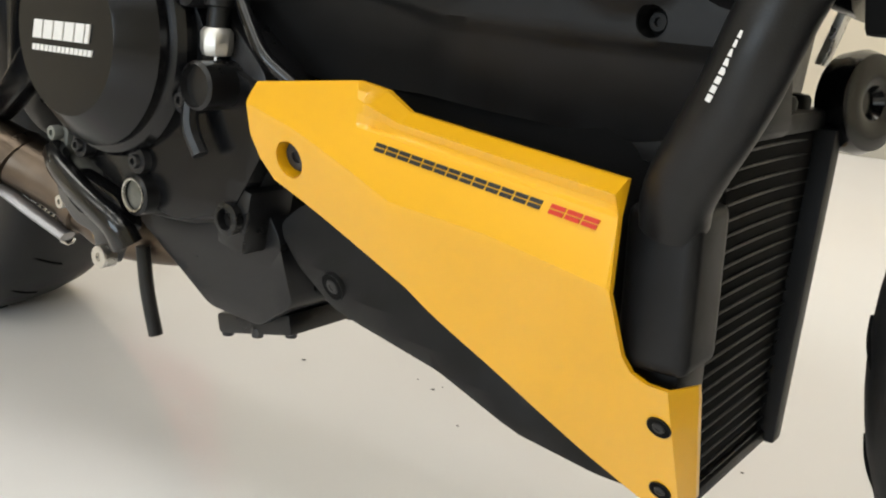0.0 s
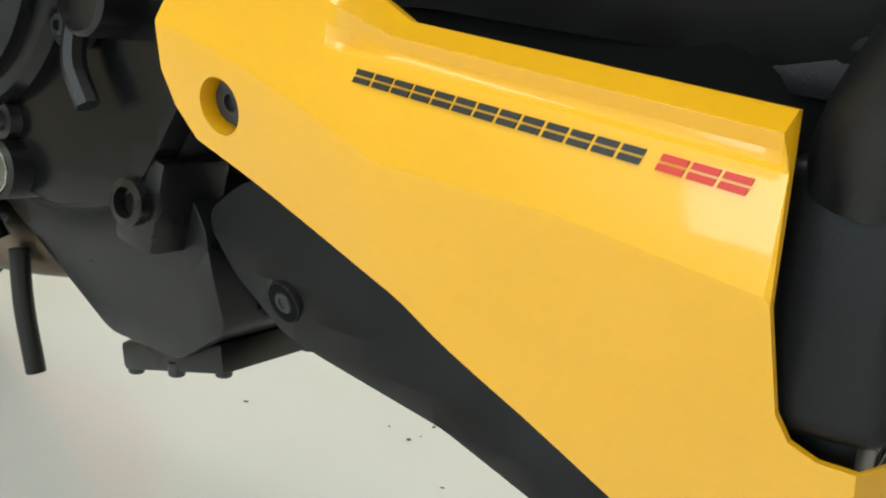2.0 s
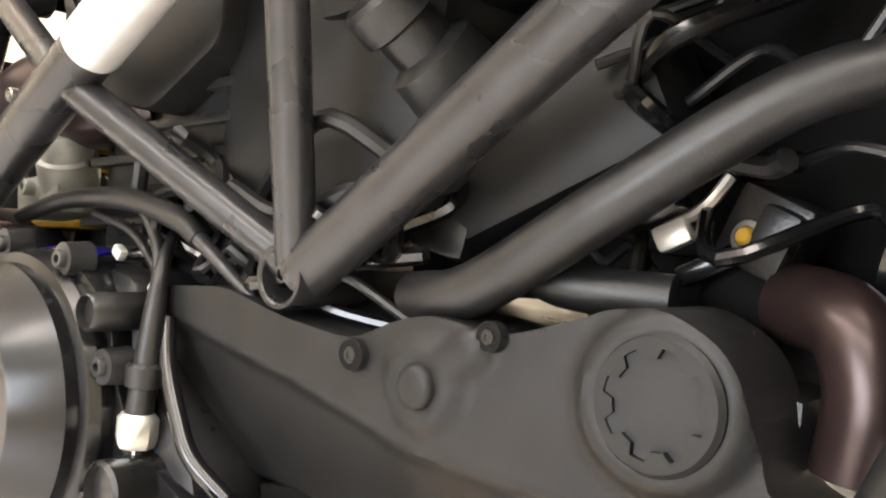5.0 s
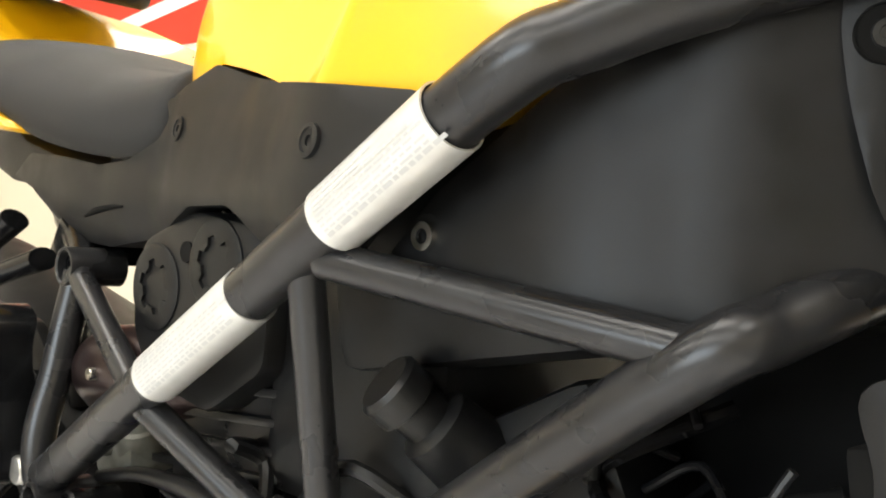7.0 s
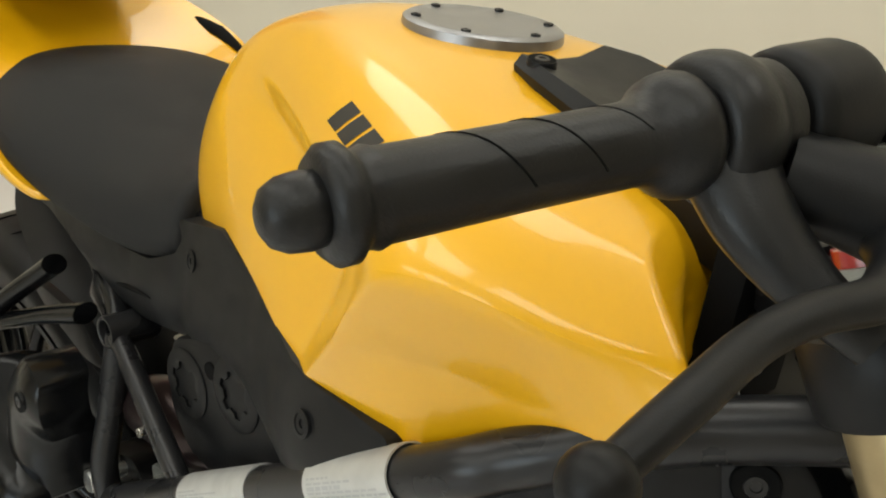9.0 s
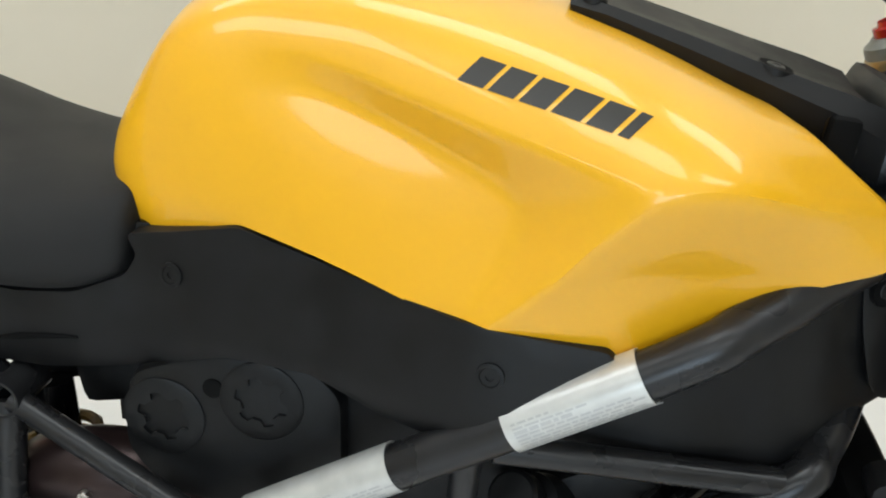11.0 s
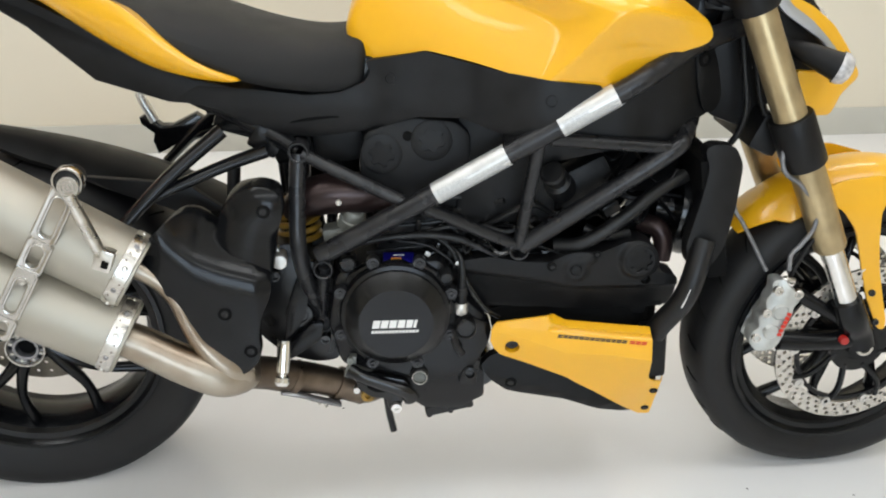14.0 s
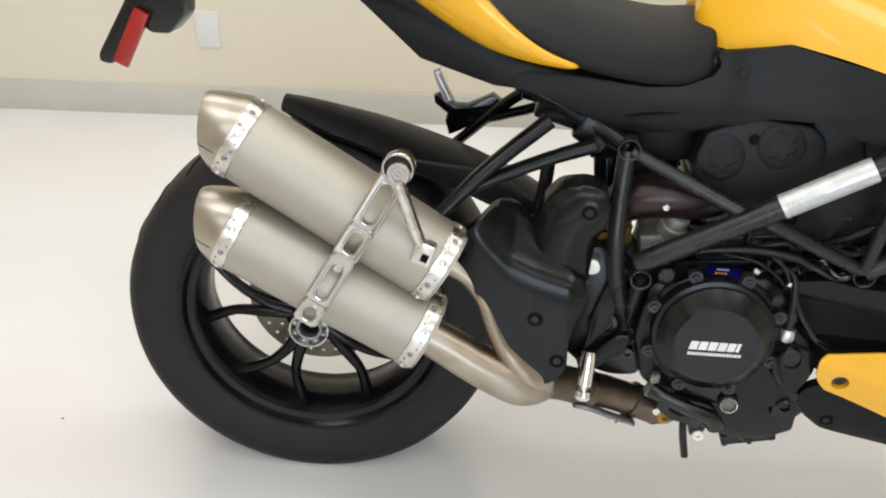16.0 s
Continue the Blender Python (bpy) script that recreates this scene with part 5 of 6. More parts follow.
tube(bm, [(0.170, 0.19, 0.692), (0.178, 0.185, 0.672), (0.195, 0.185, 0.64)], [0.0085, 0.009, 0.0095], 12, 4)
for k in range(7):
    lathe(bm, (0.1715 + 0.0035 * k, 0.187, 0.688 - 0.0072 * k), (0.42, 0, -0.9), [(0.0085, -0.001), (0.0102, 0), (0.0085, 0.001)], 12)
part("far_peg", bm, ALU, subframe, "ribbed aluminium passenger peg")
bm = M()
tube(bm, [(0.33, 0.0, 0.72), (0.40, 0.0, 0.705), (0.47, 0.0, 0.69)], 0.02, 12, 4)
for s in (-1, 1):
    tube(bm, [(0.40, 0.10 * s, 0.715), (0.45, 0.11 * s, 0.69), (0.488, 0.125 * s, 0.672)], 0.014, 12, 4)
    tube(bm, [(0.30, 0.09 * s, 0.76), (0.40, 0.10 * s, 0.715)], 0.012, 12, 4)
box(bm, (0.435, -0.10, 0.685), (0.05, 0.04, 0.04), (0, 30, 0), 0.006)
box(bm, (0.40, -0.06, 0.70), (0.10, 0.05, 0.035), (0, 15, 0), 0.006)
# block added to fill the opening under the seat with black
box(bm, (0.55, 0.0, 0.785), (0.16, 0.20, 0.055), (0, -4, 0), 0.006)
part("seat_rail", bm, BLACK_SATIN, subframe)
# dark plate added to hide the bright gap behind the rear post
bm = M()
plate(bm, [(0.49, 0.55), (0.575, 0.55), (0.585, 0.655), (0.545, 0.69), (0.49, 0.69)], lambda x, z: 0.03, 0.02, 0, 0.004)
part("inner_filler", bm, ENGINE_BLACK, subframe)
bm = M()
tube(bm, [(0.376, -0.07, 0.63), (0.372, -0.07, 0.58), (0.365, -0.06, 0.53)], 0.011, 10, 3)
part("stay", bm, CASE_GREY, subframe)
# black plate added behind the heat shield to close a see-through gap
bm = M()
plate(bm, [(0.425, 0.30), (0.52, 0.30), (0.53, 0.48), (0.50, 0.52), (0.43, 0.50), (0.415, 0.42)], lambda x, z: -0.045, 0.02, 0, 0.004, 0.01)
part("pivot_filler", bm, ENGINE_BLACK, subframe)
# mudguard hugging the rear tyre
bm = M()
rings = []
blade = smooth_path([(-0.052, 0, 0.680), (0.0, 0, 0.673), (0.09, 0, 0.655), (0.17, 0, 0.631), (0.245, 0, 0.606), (0.34, 0, 0.565), (0.40, 0, 0.525)], 4)
for k, q in enumerate(blade):
    hw = 0.028 + 0.065 * min(1.0, k / 12)
    ring = [(q.x, hw * (-1 + t / 4) + 0.012, q.z - 0.030 * (-1 + t / 4) ** 2 * min(1.0, 0.4 + k / 10)) for t in range(9)]
    rings.append(ring + [(a, b * 0.94, c - 0.008) for a, b, c in ring[::-1]])
bridge(bm, rings)
hugger = part("rear_mudguard", bm, BLACK_PLASTIC, BIKE, "matt black plastic rear mudguard", 60)
bm = M()
plate(bm, [(0.135, 0.617), (0.30, 0.604), (0.36, 0.56), (0.30, 0.555), (0.20, 0.585)], lambda x, z: -0.085, 0.012, 0, 0.003, 0.01)
part("mudguard_arm", bm, BLACK_PLASTIC, hugger)
# single-sided swingarm
bm = M()
tube(bm, [(0.0, 0.10, 0.31), (0.12, 0.135, 0.32), (0.25, 0.13, 0.345), (0.38, 0.08, 0.37), (0.49, 0.02, 0.38)], [0.06, 0.05, 0.045, 0.05, 0.055], 20, 6, 0.8)
tube(bm, [(0.49, -0.11, 0.375), (0.49, 0.0, 0.378), (0.49, 0.11, 0.38)], 0.045, 20, 4)
tube(bm, [(0.36, 0.07, 0.42), (0.42, -0.02, 0.46), (0.47, -0.06, 0.47)], 0.03, 14, 4)
part("swingarm", bm, BLACK_SATIN, BIKE, "satin black single-sided swingarm")
# pivot plate between the shield and the crankcase
bm = M()
plate(bm, [(0.402, 0.500), (0.470, 0.512), (0.520, 0.470), (0.545, 0.430), (0.545, 0.300), (0.500, 0.292), (0.455, 0.305), (0.405, 0.350)], lambda x, z: -0.118 - 0.012 * math.cos((x - 0.47) * 30) * math.cos((z - 0.40) * 18), 0.05, 0.014, 0.005, 0.015)
pivot = part("pivot_plate", bm, ENGINE_BLACK, BIKE, "black swingarm pivot plate", 40)
for px, pz, pr in ((0.478, 0.392, 0.024), (0.440, 0.462, 0.010), (0.520, 0.345, 0.009)):
    bm = M()
    lathe(bm, (px, -0.128, pz), (0, -1, 0), [(0.0, 0.006), (pr * 0.55, 0.006), (pr * 0.62, 0.010), (pr * 0.9, 0.010), (pr, 0.006), (pr, -0.01)], 24)
    part("pivot_bolt", bm, GLOSS_BLACK, pivot)
# shock absorber with its yellow spring
shock = group("shock_absorber", "rear shock absorber with yellow spring")
bm = M()
pts = []
sa, sb = Vector((0.478, -0.05, 0.49)), Vector((0.468, -0.04, 0.58))
sd, ss, su = around(sb - sa)
for k in range(6 * 16 + 1):
    t = 2 * math.pi * k / 16
    pts.append(sa + (sb - sa) * (k / 96) + ss * 0.034 * math.cos(t) + su * 0.034 * math.sin(t))
tube(bm, pts, 0.0055, 8, 1)
part("spring", bm, SPRING_GOLD, shock, "yellow coil spring")
bm = M()
lathe(bm, sa, sd, [(0.0, -0.04), (0.02, -0.04), (0.02, 0.14), (0.0, 0.14)], 20)
part("shock_body", bm, GLOSS_BLACK, shock)
bm = M()
lathe(bm, (0.452, -0.14, 0.495), (0, -1, 0), [(0.0, 0.018), (0.003, 0.018), (0.011, 0.017), (0.0125, 0.015), (0.0125, 0.0), (0.008, 0.0), (0.008, -0.05)], 24)
box(bm, (0.436, -0.128, 0.498), (0.026, 0.02, 0.028), (0, 0, 0), 0.003)
part("linkage_bolt", bm, ALU, shock, "bright linkage bolt")
# rear cylinder header behind the frame
bm = M()
tube(bm, [(0.475, -0.07, 0.555), (0.50, -0.10, 0.585), (0.54, -0.105, 0.596), (0.59, -0.10, 0.595), (0.65, -0.08, 0.60)], [0.028, 0.032, 0.034, 0.034, 0.03], 24, 6)
header = part("rear_header_pipe", bm, BRONZE_PIPE, exhaust, "dark bronze header pipe")
bm = M()
screw(bm, (0.548, -0.139, 0.592), (0, -1, 0), 0.005, 0.005)
part("header_screw", bm, STEEL, header)
bm = M()
lathe(bm, (0.565, -0.105, 0.545), (0.3, -0.4, 1), [(0.0, 0.03), (0.015, 0.03), (0.018, 0.026), (0.018, 0.012), (0.021, 0.010), (0.021, -0.015), (0, -0.015)], 24)
box(bm, (0.55, -0.10, 0.525), (0.06, 0.04, 0.03), (0, -10, 0), 0.006)
screw(bm, (0.545, -0.122, 0.53), (0, -1, 0), 0.006, 0.006)
part("thermostat_body", bm, DULL_CAST, engine)

# number plate bracket with reflector
plate_bracket = group("plate_bracket", "black plate bracket with red reflector")
bm = M()
plate(bm, [(-0.195, 0.84), (-0.20, 0.80), (-0.225, 0.772), (-0.255, 0.772), (-0.27, 0.785), (-0.325, 0.718), (-0.345, 0.722), (-0.345, 0.735), (-0.285, 0.835), (-0.25, 0.93), (-0.20, 0.96), (-0.16, 0.93)], lambda x, z: -0.022, 0.05, 0, 0.005, 0.006)
part("bracket", bm, GLOSS_BLACK, plate_bracket)
bm = M()
box(bm, (-0.283, -0.030, 0.765), (0.026, 0.012, 0.095), (0, 27, 0), 0.004)
part("reflector", bm, RED, plate_bracket, "red plastic side reflector")

# -- footrest, brake pedal and small parts by the engine --
controls = group("foot_controls", "right footrest and brake pedal")
bm = M()
lathe(bm, (0.458, -0.198, 0.370), (-0.07, -0.32, -0.94), [(0.0, -0.008), (0.0105, -0.006), (0.0115, 0.0), (0.0115, 0.045), (0.010, 0.046), (0.0075, 0.050), (0.012, 0.054), (0.013, 0.062), (0.009, 0.068), (0.0, 0.069)], 22)
part("footpeg", bm, CHROME, controls, "polished footpeg")
bm = M()
plate(bm, [(0.44, 0.34), (0.46, 0.345), (0.50, 0.385), (0.52, 0.385), (0.515, 0.355), (0.475, 0.325), (0.45, 0.31)], lambda x, z: -0.155, 0.015, 0, 0.003, 0.006)
plate(bm, [(0.495, 0.49), (0.508, 0.49), (0.49, 0.40), (0.465, 0.34), (0.452, 0.345), (0.462, 0.42), (0.48, 0.47)], lambda x, z: -0.142, 0.01, 0, 0.002, 0.006)
part("footpeg_plate", bm, BLACK_SATIN, controls)
bm = M()
tube(bm, [(0.56, -0.16, 0.30), (0.58, -0.168, 0.292), (0.62, -0.172, 0.277), (0.655, -0.17, 0.262), (0.665, -0.165, 0.245)], [0.011, 0.010, 0.010, 0.011, 0.012], 12, 5, 1.2)
part("brake_pedal", bm, GLOSS_BLACK, controls, "black brake pedal")
bm = M()
box(bm, (0.575, -0.148, 0.287), (0.045, 0.02, 0.022), (0, 20, 0), 0.003)
box(bm, (0.565, -0.15, 0.308), (0.012, 0.014, 0.03), (0, 5, 0), 0.002)
screw(bm, (0.562, -0.16, 0.318), (0, -1, 0), 0.006, 0.006)
part("master_cylinder", bm, DULL_CAST, controls)
bm = M()
plate(bm, [(0.568, 0.290), (0.600, 0.294), (0.655, 0.282), (0.670, 0.262), (0.652, 0.244), (0.640, 0.222), (0.626, 0.226), (0.622, 0.246), (0.596, 0.250), (0.574, 0.266)], lambda x, z: -0.168, 0.014, 0, 0.003, 0.006)
lever_block = part("lever_block", bm, GLOSS_BLACK, controls)
bm = M()
plate(bm, [(0.588, 0.281), (0.634, 0.275), (0.645, 0.262), (0.606, 0.260), (0.590, 0.268)], lambda x, z: -0.1685, 0.003, 0, 0, 0.004)
part("lever_slot", bm, SHADE_BLACK, lever_block)
for p, r0 in (((0.639, -0.170, 0.231), 0.009), ((0.572, -0.162, 0.262), 0.0055), ((0.655, -0.170, 0.262), 0.006)):
    bm = M()
    lathe(bm, p, (0, -1, 0), [(0.0, 0.001), (r0 * 0.4, 0.001), (r0 * 0.4, 0.004), (r0, 0.004), (r0 * 1.05, 0.002), (r0, -0.008)], 18)
    part("pivot_screw", bm, STEEL, controls)
bm = M()
tube(bm, [(0.622, -0.120, 0.228), (0.627, -0.119, 0.19), (0.635, -0.116, 0.151)], 0.0062, 12, 4)
part("drain_hose", bm, SOFT_RUBBER, BIKE, "short black drain hose")
bm = M()
pts = []
for k in range(9 * 8 + 1):
    t = 2 * math.pi * k / 8
    q = k / 72
    pts.append((0.42 + 0.10 * q, -0.125 + 0.006 * math.cos(t), 0.262 - 0.05 * q + 0.006 * math.sin(t)))
tube(bm, pts, 0.0014, 6, 1)
part("return_spring", bm, STEEL, controls)
# clutch-side sensor with its hose
bm = M()
lathe(bm, (0.747, -0.15, 0.408), (0, 0, 1), [(0.0, -0.022), (0.002, -0.022), (0.002, -0.010), (0.010, -0.009), (0.0115, -0.004), (0.0115, 0.007), (0.009, 0.010), (0.0, 0.010)], 8)
part("sensor_nut", bm, ALU, engine, "pale metal hexagon nut")
bm = M()
tube(bm, [(0.747, -0.15, 0.415), (0.7475, -0.148, 0.445), (0.747, -0.146, 0.475), (0.742, -0.14, 0.50), (0.72, -0.12, 0.515)], [0.008, 0.0075, 0.006, 0.004, 0.0035], 12, 6)
part("sensor_cable", bm, SOFT_RUBBER, engine)
bm = M()
lathe(bm, (0.7475, -0.149, 0.44), (0, 0, 1), [(0.0078, -0.008), (0.0105, -0.007), (0.0105, 0.004), (0.008, 0.006)], 16)
part("cable_boot", bm, SOFT_RUBBER, engine)
bm = M()
tube(bm, [(0.748, -0.138, 0.470), (0.758, -0.142, 0.447), (0.774, -0.144, 0.422), (0.790, -0.144, 0.402), (0.812, -0.136, 0.385)], 0.0052, 12, 6)
part("oil_line", bm, GLOSS_BLACK, engine)

# -- front end --
fork_top, fork_dir = Vector((1.168, -0.130, 0.942)), Vector((0.242, 0.015, -0.51)).normalized()


def fork_leg(s):
    leg = group("fork_leg", "upside-down fork leg in champagne gold")
    flip = Matrix.Diagonal((1, s, 1, 1))
    def put(name, prof, mat, label=""):
        bm = M()
        lathe(bm, fork_top, fork_dir, prof, 36)
        bmesh.ops.transform(bm, matrix=flip, verts=bm.verts[:])
        return part(name, bm, mat, leg, label)
    put("outer_tube", [(0.0, 0.006), (0.0255, 0.006), (0.0268, 0.010), (0.0268, 0.24), (0.0285, 0.245), (0.0285, 0.44), (0.0275, 0.485), (0.025, 0.49), (0.018, 0.49)], GOLD, "champagne gold anodised tube")
    put("inner_tube", [(0.0195, 0.48), (0.0195, 0.66)], CHROME, "polished inner tube")
    cap = put("fork_cap", [(0.0, -0.010), (0.016, -0.010), (0.0175, -0.008), (0.0235, -0.004), (0.0245, 0.0), (0.0245, 0.012), (0.0, 0.012)], DULL_CAST)
    bm = M()
    lathe(bm, fork_top, fork_dir, [(0.0, -0.022), (0.008, -0.022), (0.009, -0.018), (0.0135, -0.017), (0.014, -0.009), (0.0, -0.009)], 20)
    bmesh.ops.transform(bm, matrix=flip, verts=bm.verts[:])
    part("adjuster", bm, RED, cap, "red anodised adjuster")
    bm = M()
    foot = fork_top + fork_dir * 0.60
    tube(bm, [foot, foot + fork_dir * 0.04, Vector((1.462, -0.1, 0.335)), Vector((1.474, -0.1, 0.305))], [0.026, 0.027, 0.027, 0.026], 18, 4)
    lathe(bm, (1.475, -0.10, 0.305), (0, -1, 0), [(0.026, -0.025), (0.027, 0.012), (0.0, 0.012)], 26)
    bmesh.ops.transform(bm, matrix=flip, verts=bm.verts[:])
    part("axle_foot", bm, BLACK_SATIN, leg)
    return leg


near_leg = fork_leg(1)
fork_leg(-1)
bm = M()
lathe(bm, (1.475, -0.10, 0.305), (0, -1, 0), [(0.010, 0.004), (0.010, 0.018), (0.0145, 0.018), (0.016, 0.016), (0.016, 0.0)], 26)
part("axle_end", bm, STEEL, near_leg)
bm = M()
lathe(bm, (1.430, -0.118, 0.325), (0, -1, 0), [(0.0, 0.010), (0.007, 0.010), (0.0085, 0.008), (0.0085, 0.0)], 20)
part("red_cap", bm, RED, near_leg, "small red cap")
clamps = group("triple_clamp", "black fork yokes")
for lo, hi, rad in ((0.014, 0.050, 0.036), (0.235, 0.325, 0.0365)):
    bm = M()
    for s in (1, -1):
        sub = M()
        lathe(sub, fork_top, fork_dir, [(0.027, lo), (rad - 0.002, lo), (rad, lo + 0.003), (rad, hi - 0.003), (rad - 0.002, hi), (0.027, hi)], 32, closed_profile=True)
        merge(bm, sub, Matrix.Diagonal((1, s, 1, 1)))
    c = fork_top + fork_dir * (lo + hi) / 2
    box(bm, (c.x - 0.035, 0, c.z), (0.05, 0.19, (hi - lo) * 0.7), (0, 24, 0), 0.008)
    part("yoke", bm, BLACK_PLASTIC, clamps)
bm = M()
lathe(bm, (1.175, 0, 0.95), (0.41, 0, -0.912), [(0.0, -0.02), (0.03, -0.02), (0.032, 0.0), (0.034, 0.24), (0.0, 0.24)], 28)
part("steering_head", bm, FRAME_PAINT, clamps)
bm = M()
plate(bm, [(1.165, 0.71), (1.19, 0.700), (1.225, 0.688), (1.262, 0.655), (1.278, 0.67), (1.262, 0.74), (1.245, 0.82), (1.23, 0.885), (1.17, 0.89), (1.16, 0.80)], lambda x, z: -0.035, 0.07, 0, 0.006, 0.012)
part("headstock_cover", bm, BLACK_PLASTIC, clamps)
# handlebar, grip and controls
bars = group("handlebar", "black tapered handlebar with rubber grips")
bm = M()
BAR = [(1.117, -0.358, 1.003), (1.140, -0.27, 1.010), (1.165, -0.17, 1.012), (1.185, -0.10, 1.008), (1.19, 0, 1.005), (1.185, 0.10, 1.008), (1.165, 0.17, 1.012), (1.140, 0.27, 1.010), (1.117, 0.358, 1.003)]
tube(bm, BAR, 0.0095, 16, 6)
part("bar", bm, BLACK_SATIN, bars)
for s in (1, -1):
    ga, gb = Vector((1.116, -0.362 * s, 1.003)), Vector((1.142, -0.254 * s, 1.012))
    gd = (gb - ga).normalized()
    L = (gb - ga).length
    bm = M()
    prof = [(0.0, -0.003), (0.013, -0.003), (0.0158, 0.0), (0.0158, 0.004), (0.0138, 0.006), (0.0128, 0.008), (0.0138, 0.011), (0.0128, 0.014), (0.0126, L * 0.5), (0.0128, L - 0.017), (0.0135, L - 0.012), (0.0158, L - 0.008), (0.0182, L - 0.005), (0.0194, L - 0.001), (0.0197, L + 0.002), (0.0192, L + 0.005), (0.0175, L + 0.0075), (0.0, L + 0.008)]
    lathe(bm, ga, gd, prof, 36)
    grip = part("grip", bm, SOFT_RUBBER, bars, "black rubber grip with spiral grooves", 70)
    d = gd
    sx = (Vector((0, -s, 0.55)) - d * d.dot(Vector((0, -s, 0.55)))).normalized()
    ux = d.cross(sx) * s
    for k in range(4):
        bm = M()
        pts = []
        for t in range(12):
            a = -1.3 + t * 0.24
            pts.append(ga + d * (0.03 + 0.024 * k + 0.0022 * t) + (sx * math.cos(a) + ux * math.sin(a)) * 0.0127)
        tube(bm, pts, 0.0004, 5, 1)
        part("grip_groove", bm, SHADE_BLACK, grip)
    bm = M()
    lathe(bm, ga, gd, [(0.0, -0.0185), (0.0042, -0.018), (0.0075, -0.016), (0.0096, -0.012), (0.0102, -0.007), (0.0098, -0.003), (0.009, -0.001)], 28)
    part("bar_end", bm, SOFT_RUBBER, bars, "domed black bar end")
    # switch cluster and lever perch
    bm = M()
    lathe(bm, gb, gd, [(0.0, 0.008), (0.0195, 0.0085), (0.0220, 0.0105), (0.0236, 0.0145), (0.0240, 0.019), (0.0234, 0.024), (0.0215, 0.029), (0.0195, 0.032), (0.0190, 0.040), (0.0, 0.040)], 40)
    tube(bm, [gb + gd * 0.020 + Vector((0.002, 0, -0.004)), Vector((1.166, -0.239 * s, 0.990)), Vector((1.186, -0.237 * s, 0.973)), Vector((1.206, -0.232 * s, 0.960))], [0.0175, 0.0150, 0.0110, 0.0085], 18, 6, 0.8)
    housing = part("switch_housing", bm, SOFT_RUBBER, bars, "moulded black throttle housing", 60)
    bm = M()
    lathe(bm, gb, gd, [(0.0, 0.044), (0.0185, 0.0445), (0.0212, 0.047), (0.0218, 0.052), (0.0218, 0.072), (0.0205, 0.077), (0.0, 0.078)], 40)
    part("switch_body", bm, BLACK_PLASTIC, housing, "", 50)
    bm = M()
    tube(bm, [Vector((1.17, -0.185 * s, 0.990)), Vector((1.203, -0.215 * s, 0.984)), Vector((1.212, -0.252 * s, 0.983)), Vector((1.206, -0.278 * s, 0.983)), Vector((1.202, -0.300 * s, 0.980)), Vector((1.203, -0.330 * s, 0.975)), Vector((1.202, -0.354 * s, 0.968))],
         [0.012, 0.012, 0.0075, 0.0068, 0.0062, 0.006, 0.0055], 14, 6, 0.8)
    lathe(bm, (1.202, -0.360 * s, 0.966), gd, [(0.009 * math.sin(radians(15 * q)), -0.009 * math.cos(radians(15 * q))) for q in range(13)], 24)
    part("lever", bm, BLACK_PLASTIC, bars, "black brake lever with ball end" if s == 1 else "black clutch lever with ball end")
bm = M()
tube(bm, [(1.163, -0.220, 1.000), (1.186, -0.206, 0.994), (1.206, -0.198, 0.986), (1.224, -0.192, 0.980)], [0.015, 0.017, 0.017, 0.014], 18, 5)
tube(bm, [(1.170, -0.200, 0.990), (1.188, -0.172, 0.984), (1.196, -0.150, 0.980)], [0.014, 0.014, 0.012], 16, 4)
part("master_cylinder", bm, BLACK_PLASTIC, bars, "black brake master cylinder")
bm = M()
lathe(bm, (1.157, -0.122, 0.984), (0.2, 0, 1), [(0.0, 0.020), (0.008, 0.019), (0.0125, 0.015), (0.0140, 0.008), (0.0140, -0.012), (0.0, -0.012)], 24)
part("riser_knob", bm, DULL_CAST, bars, "dull metal riser cap")
bm = M()
box(bm, (1.215, 0, 0.985), (0.07, 0.16, 0.03), (0, 15, 0), 0.008)
for s in (-1, 1):
    box(bm, (1.19, 0.05 * s, 1.005), (0.045, 0.03, 0.05), (0, 0, 0), 0.008)
part("bar_clamp", bm, BLACK_PLASTIC, bars)
# tank front cover
bm = M()
rings = []
for x, w, z, dz in ((0.900, 0.050, 0.9895, 0.006), (0.925, 0.060, 0.985, 0.006), (0.98, 0.068, 0.969, 0.008), (1.035, 0.076, 0.952, 0.010), (1.085, 0.080, 0.938, 0.014), (1.115, 0.080, 0.928, 0.02)):
    rings.append([(x, -w, z - dz), (x, -w * 0.86, z), (x, -w * 0.3, z - 0.006), (x, w * 0.3, z - 0.006), (x, w * 0.86, z), (x, w, z - dz), (x, w * 0.9, z - dz - 0.03), (x, -w * 0.9, z - dz - 0.03)])
bridge(bm, rings)
front_cover = part("tank_front_cover", bm, BLACK_PLASTIC, BIKE, "matt black plastic cover ahead of the tank")
recess("cover_hole", front_cover, (0.916, -0.042, 0.9872), (0.2, -0.1, 1), 0.009, BLACK_PLASTIC, 0.004)
recess("cover_hole", front_cover, (1.040, -0.058, 0.9505), (0.28, -0.08, 1), 0.012, BLACK_PLASTIC, 0.006)
bm = M()
box(bm, (1.135, 0, 0.875), (0.05, 0.09, 0.06), (0, 20, 0), 0.01)
box(bm, (1.16, -0.045, 0.93), (0.03, 0.03, 0.08), (0, 20, 0), 0.006)
part("lock_mount", bm, BLACK_SATIN, BIKE)
bm = M()
box(bm, (1.078, -0.048, 0.850), (0.020, 0.082, 0.15), (0, 6, 0), 0.004)
tank_bracket = part("tank_bracket", bm, SHADE_BLACK, BIKE)
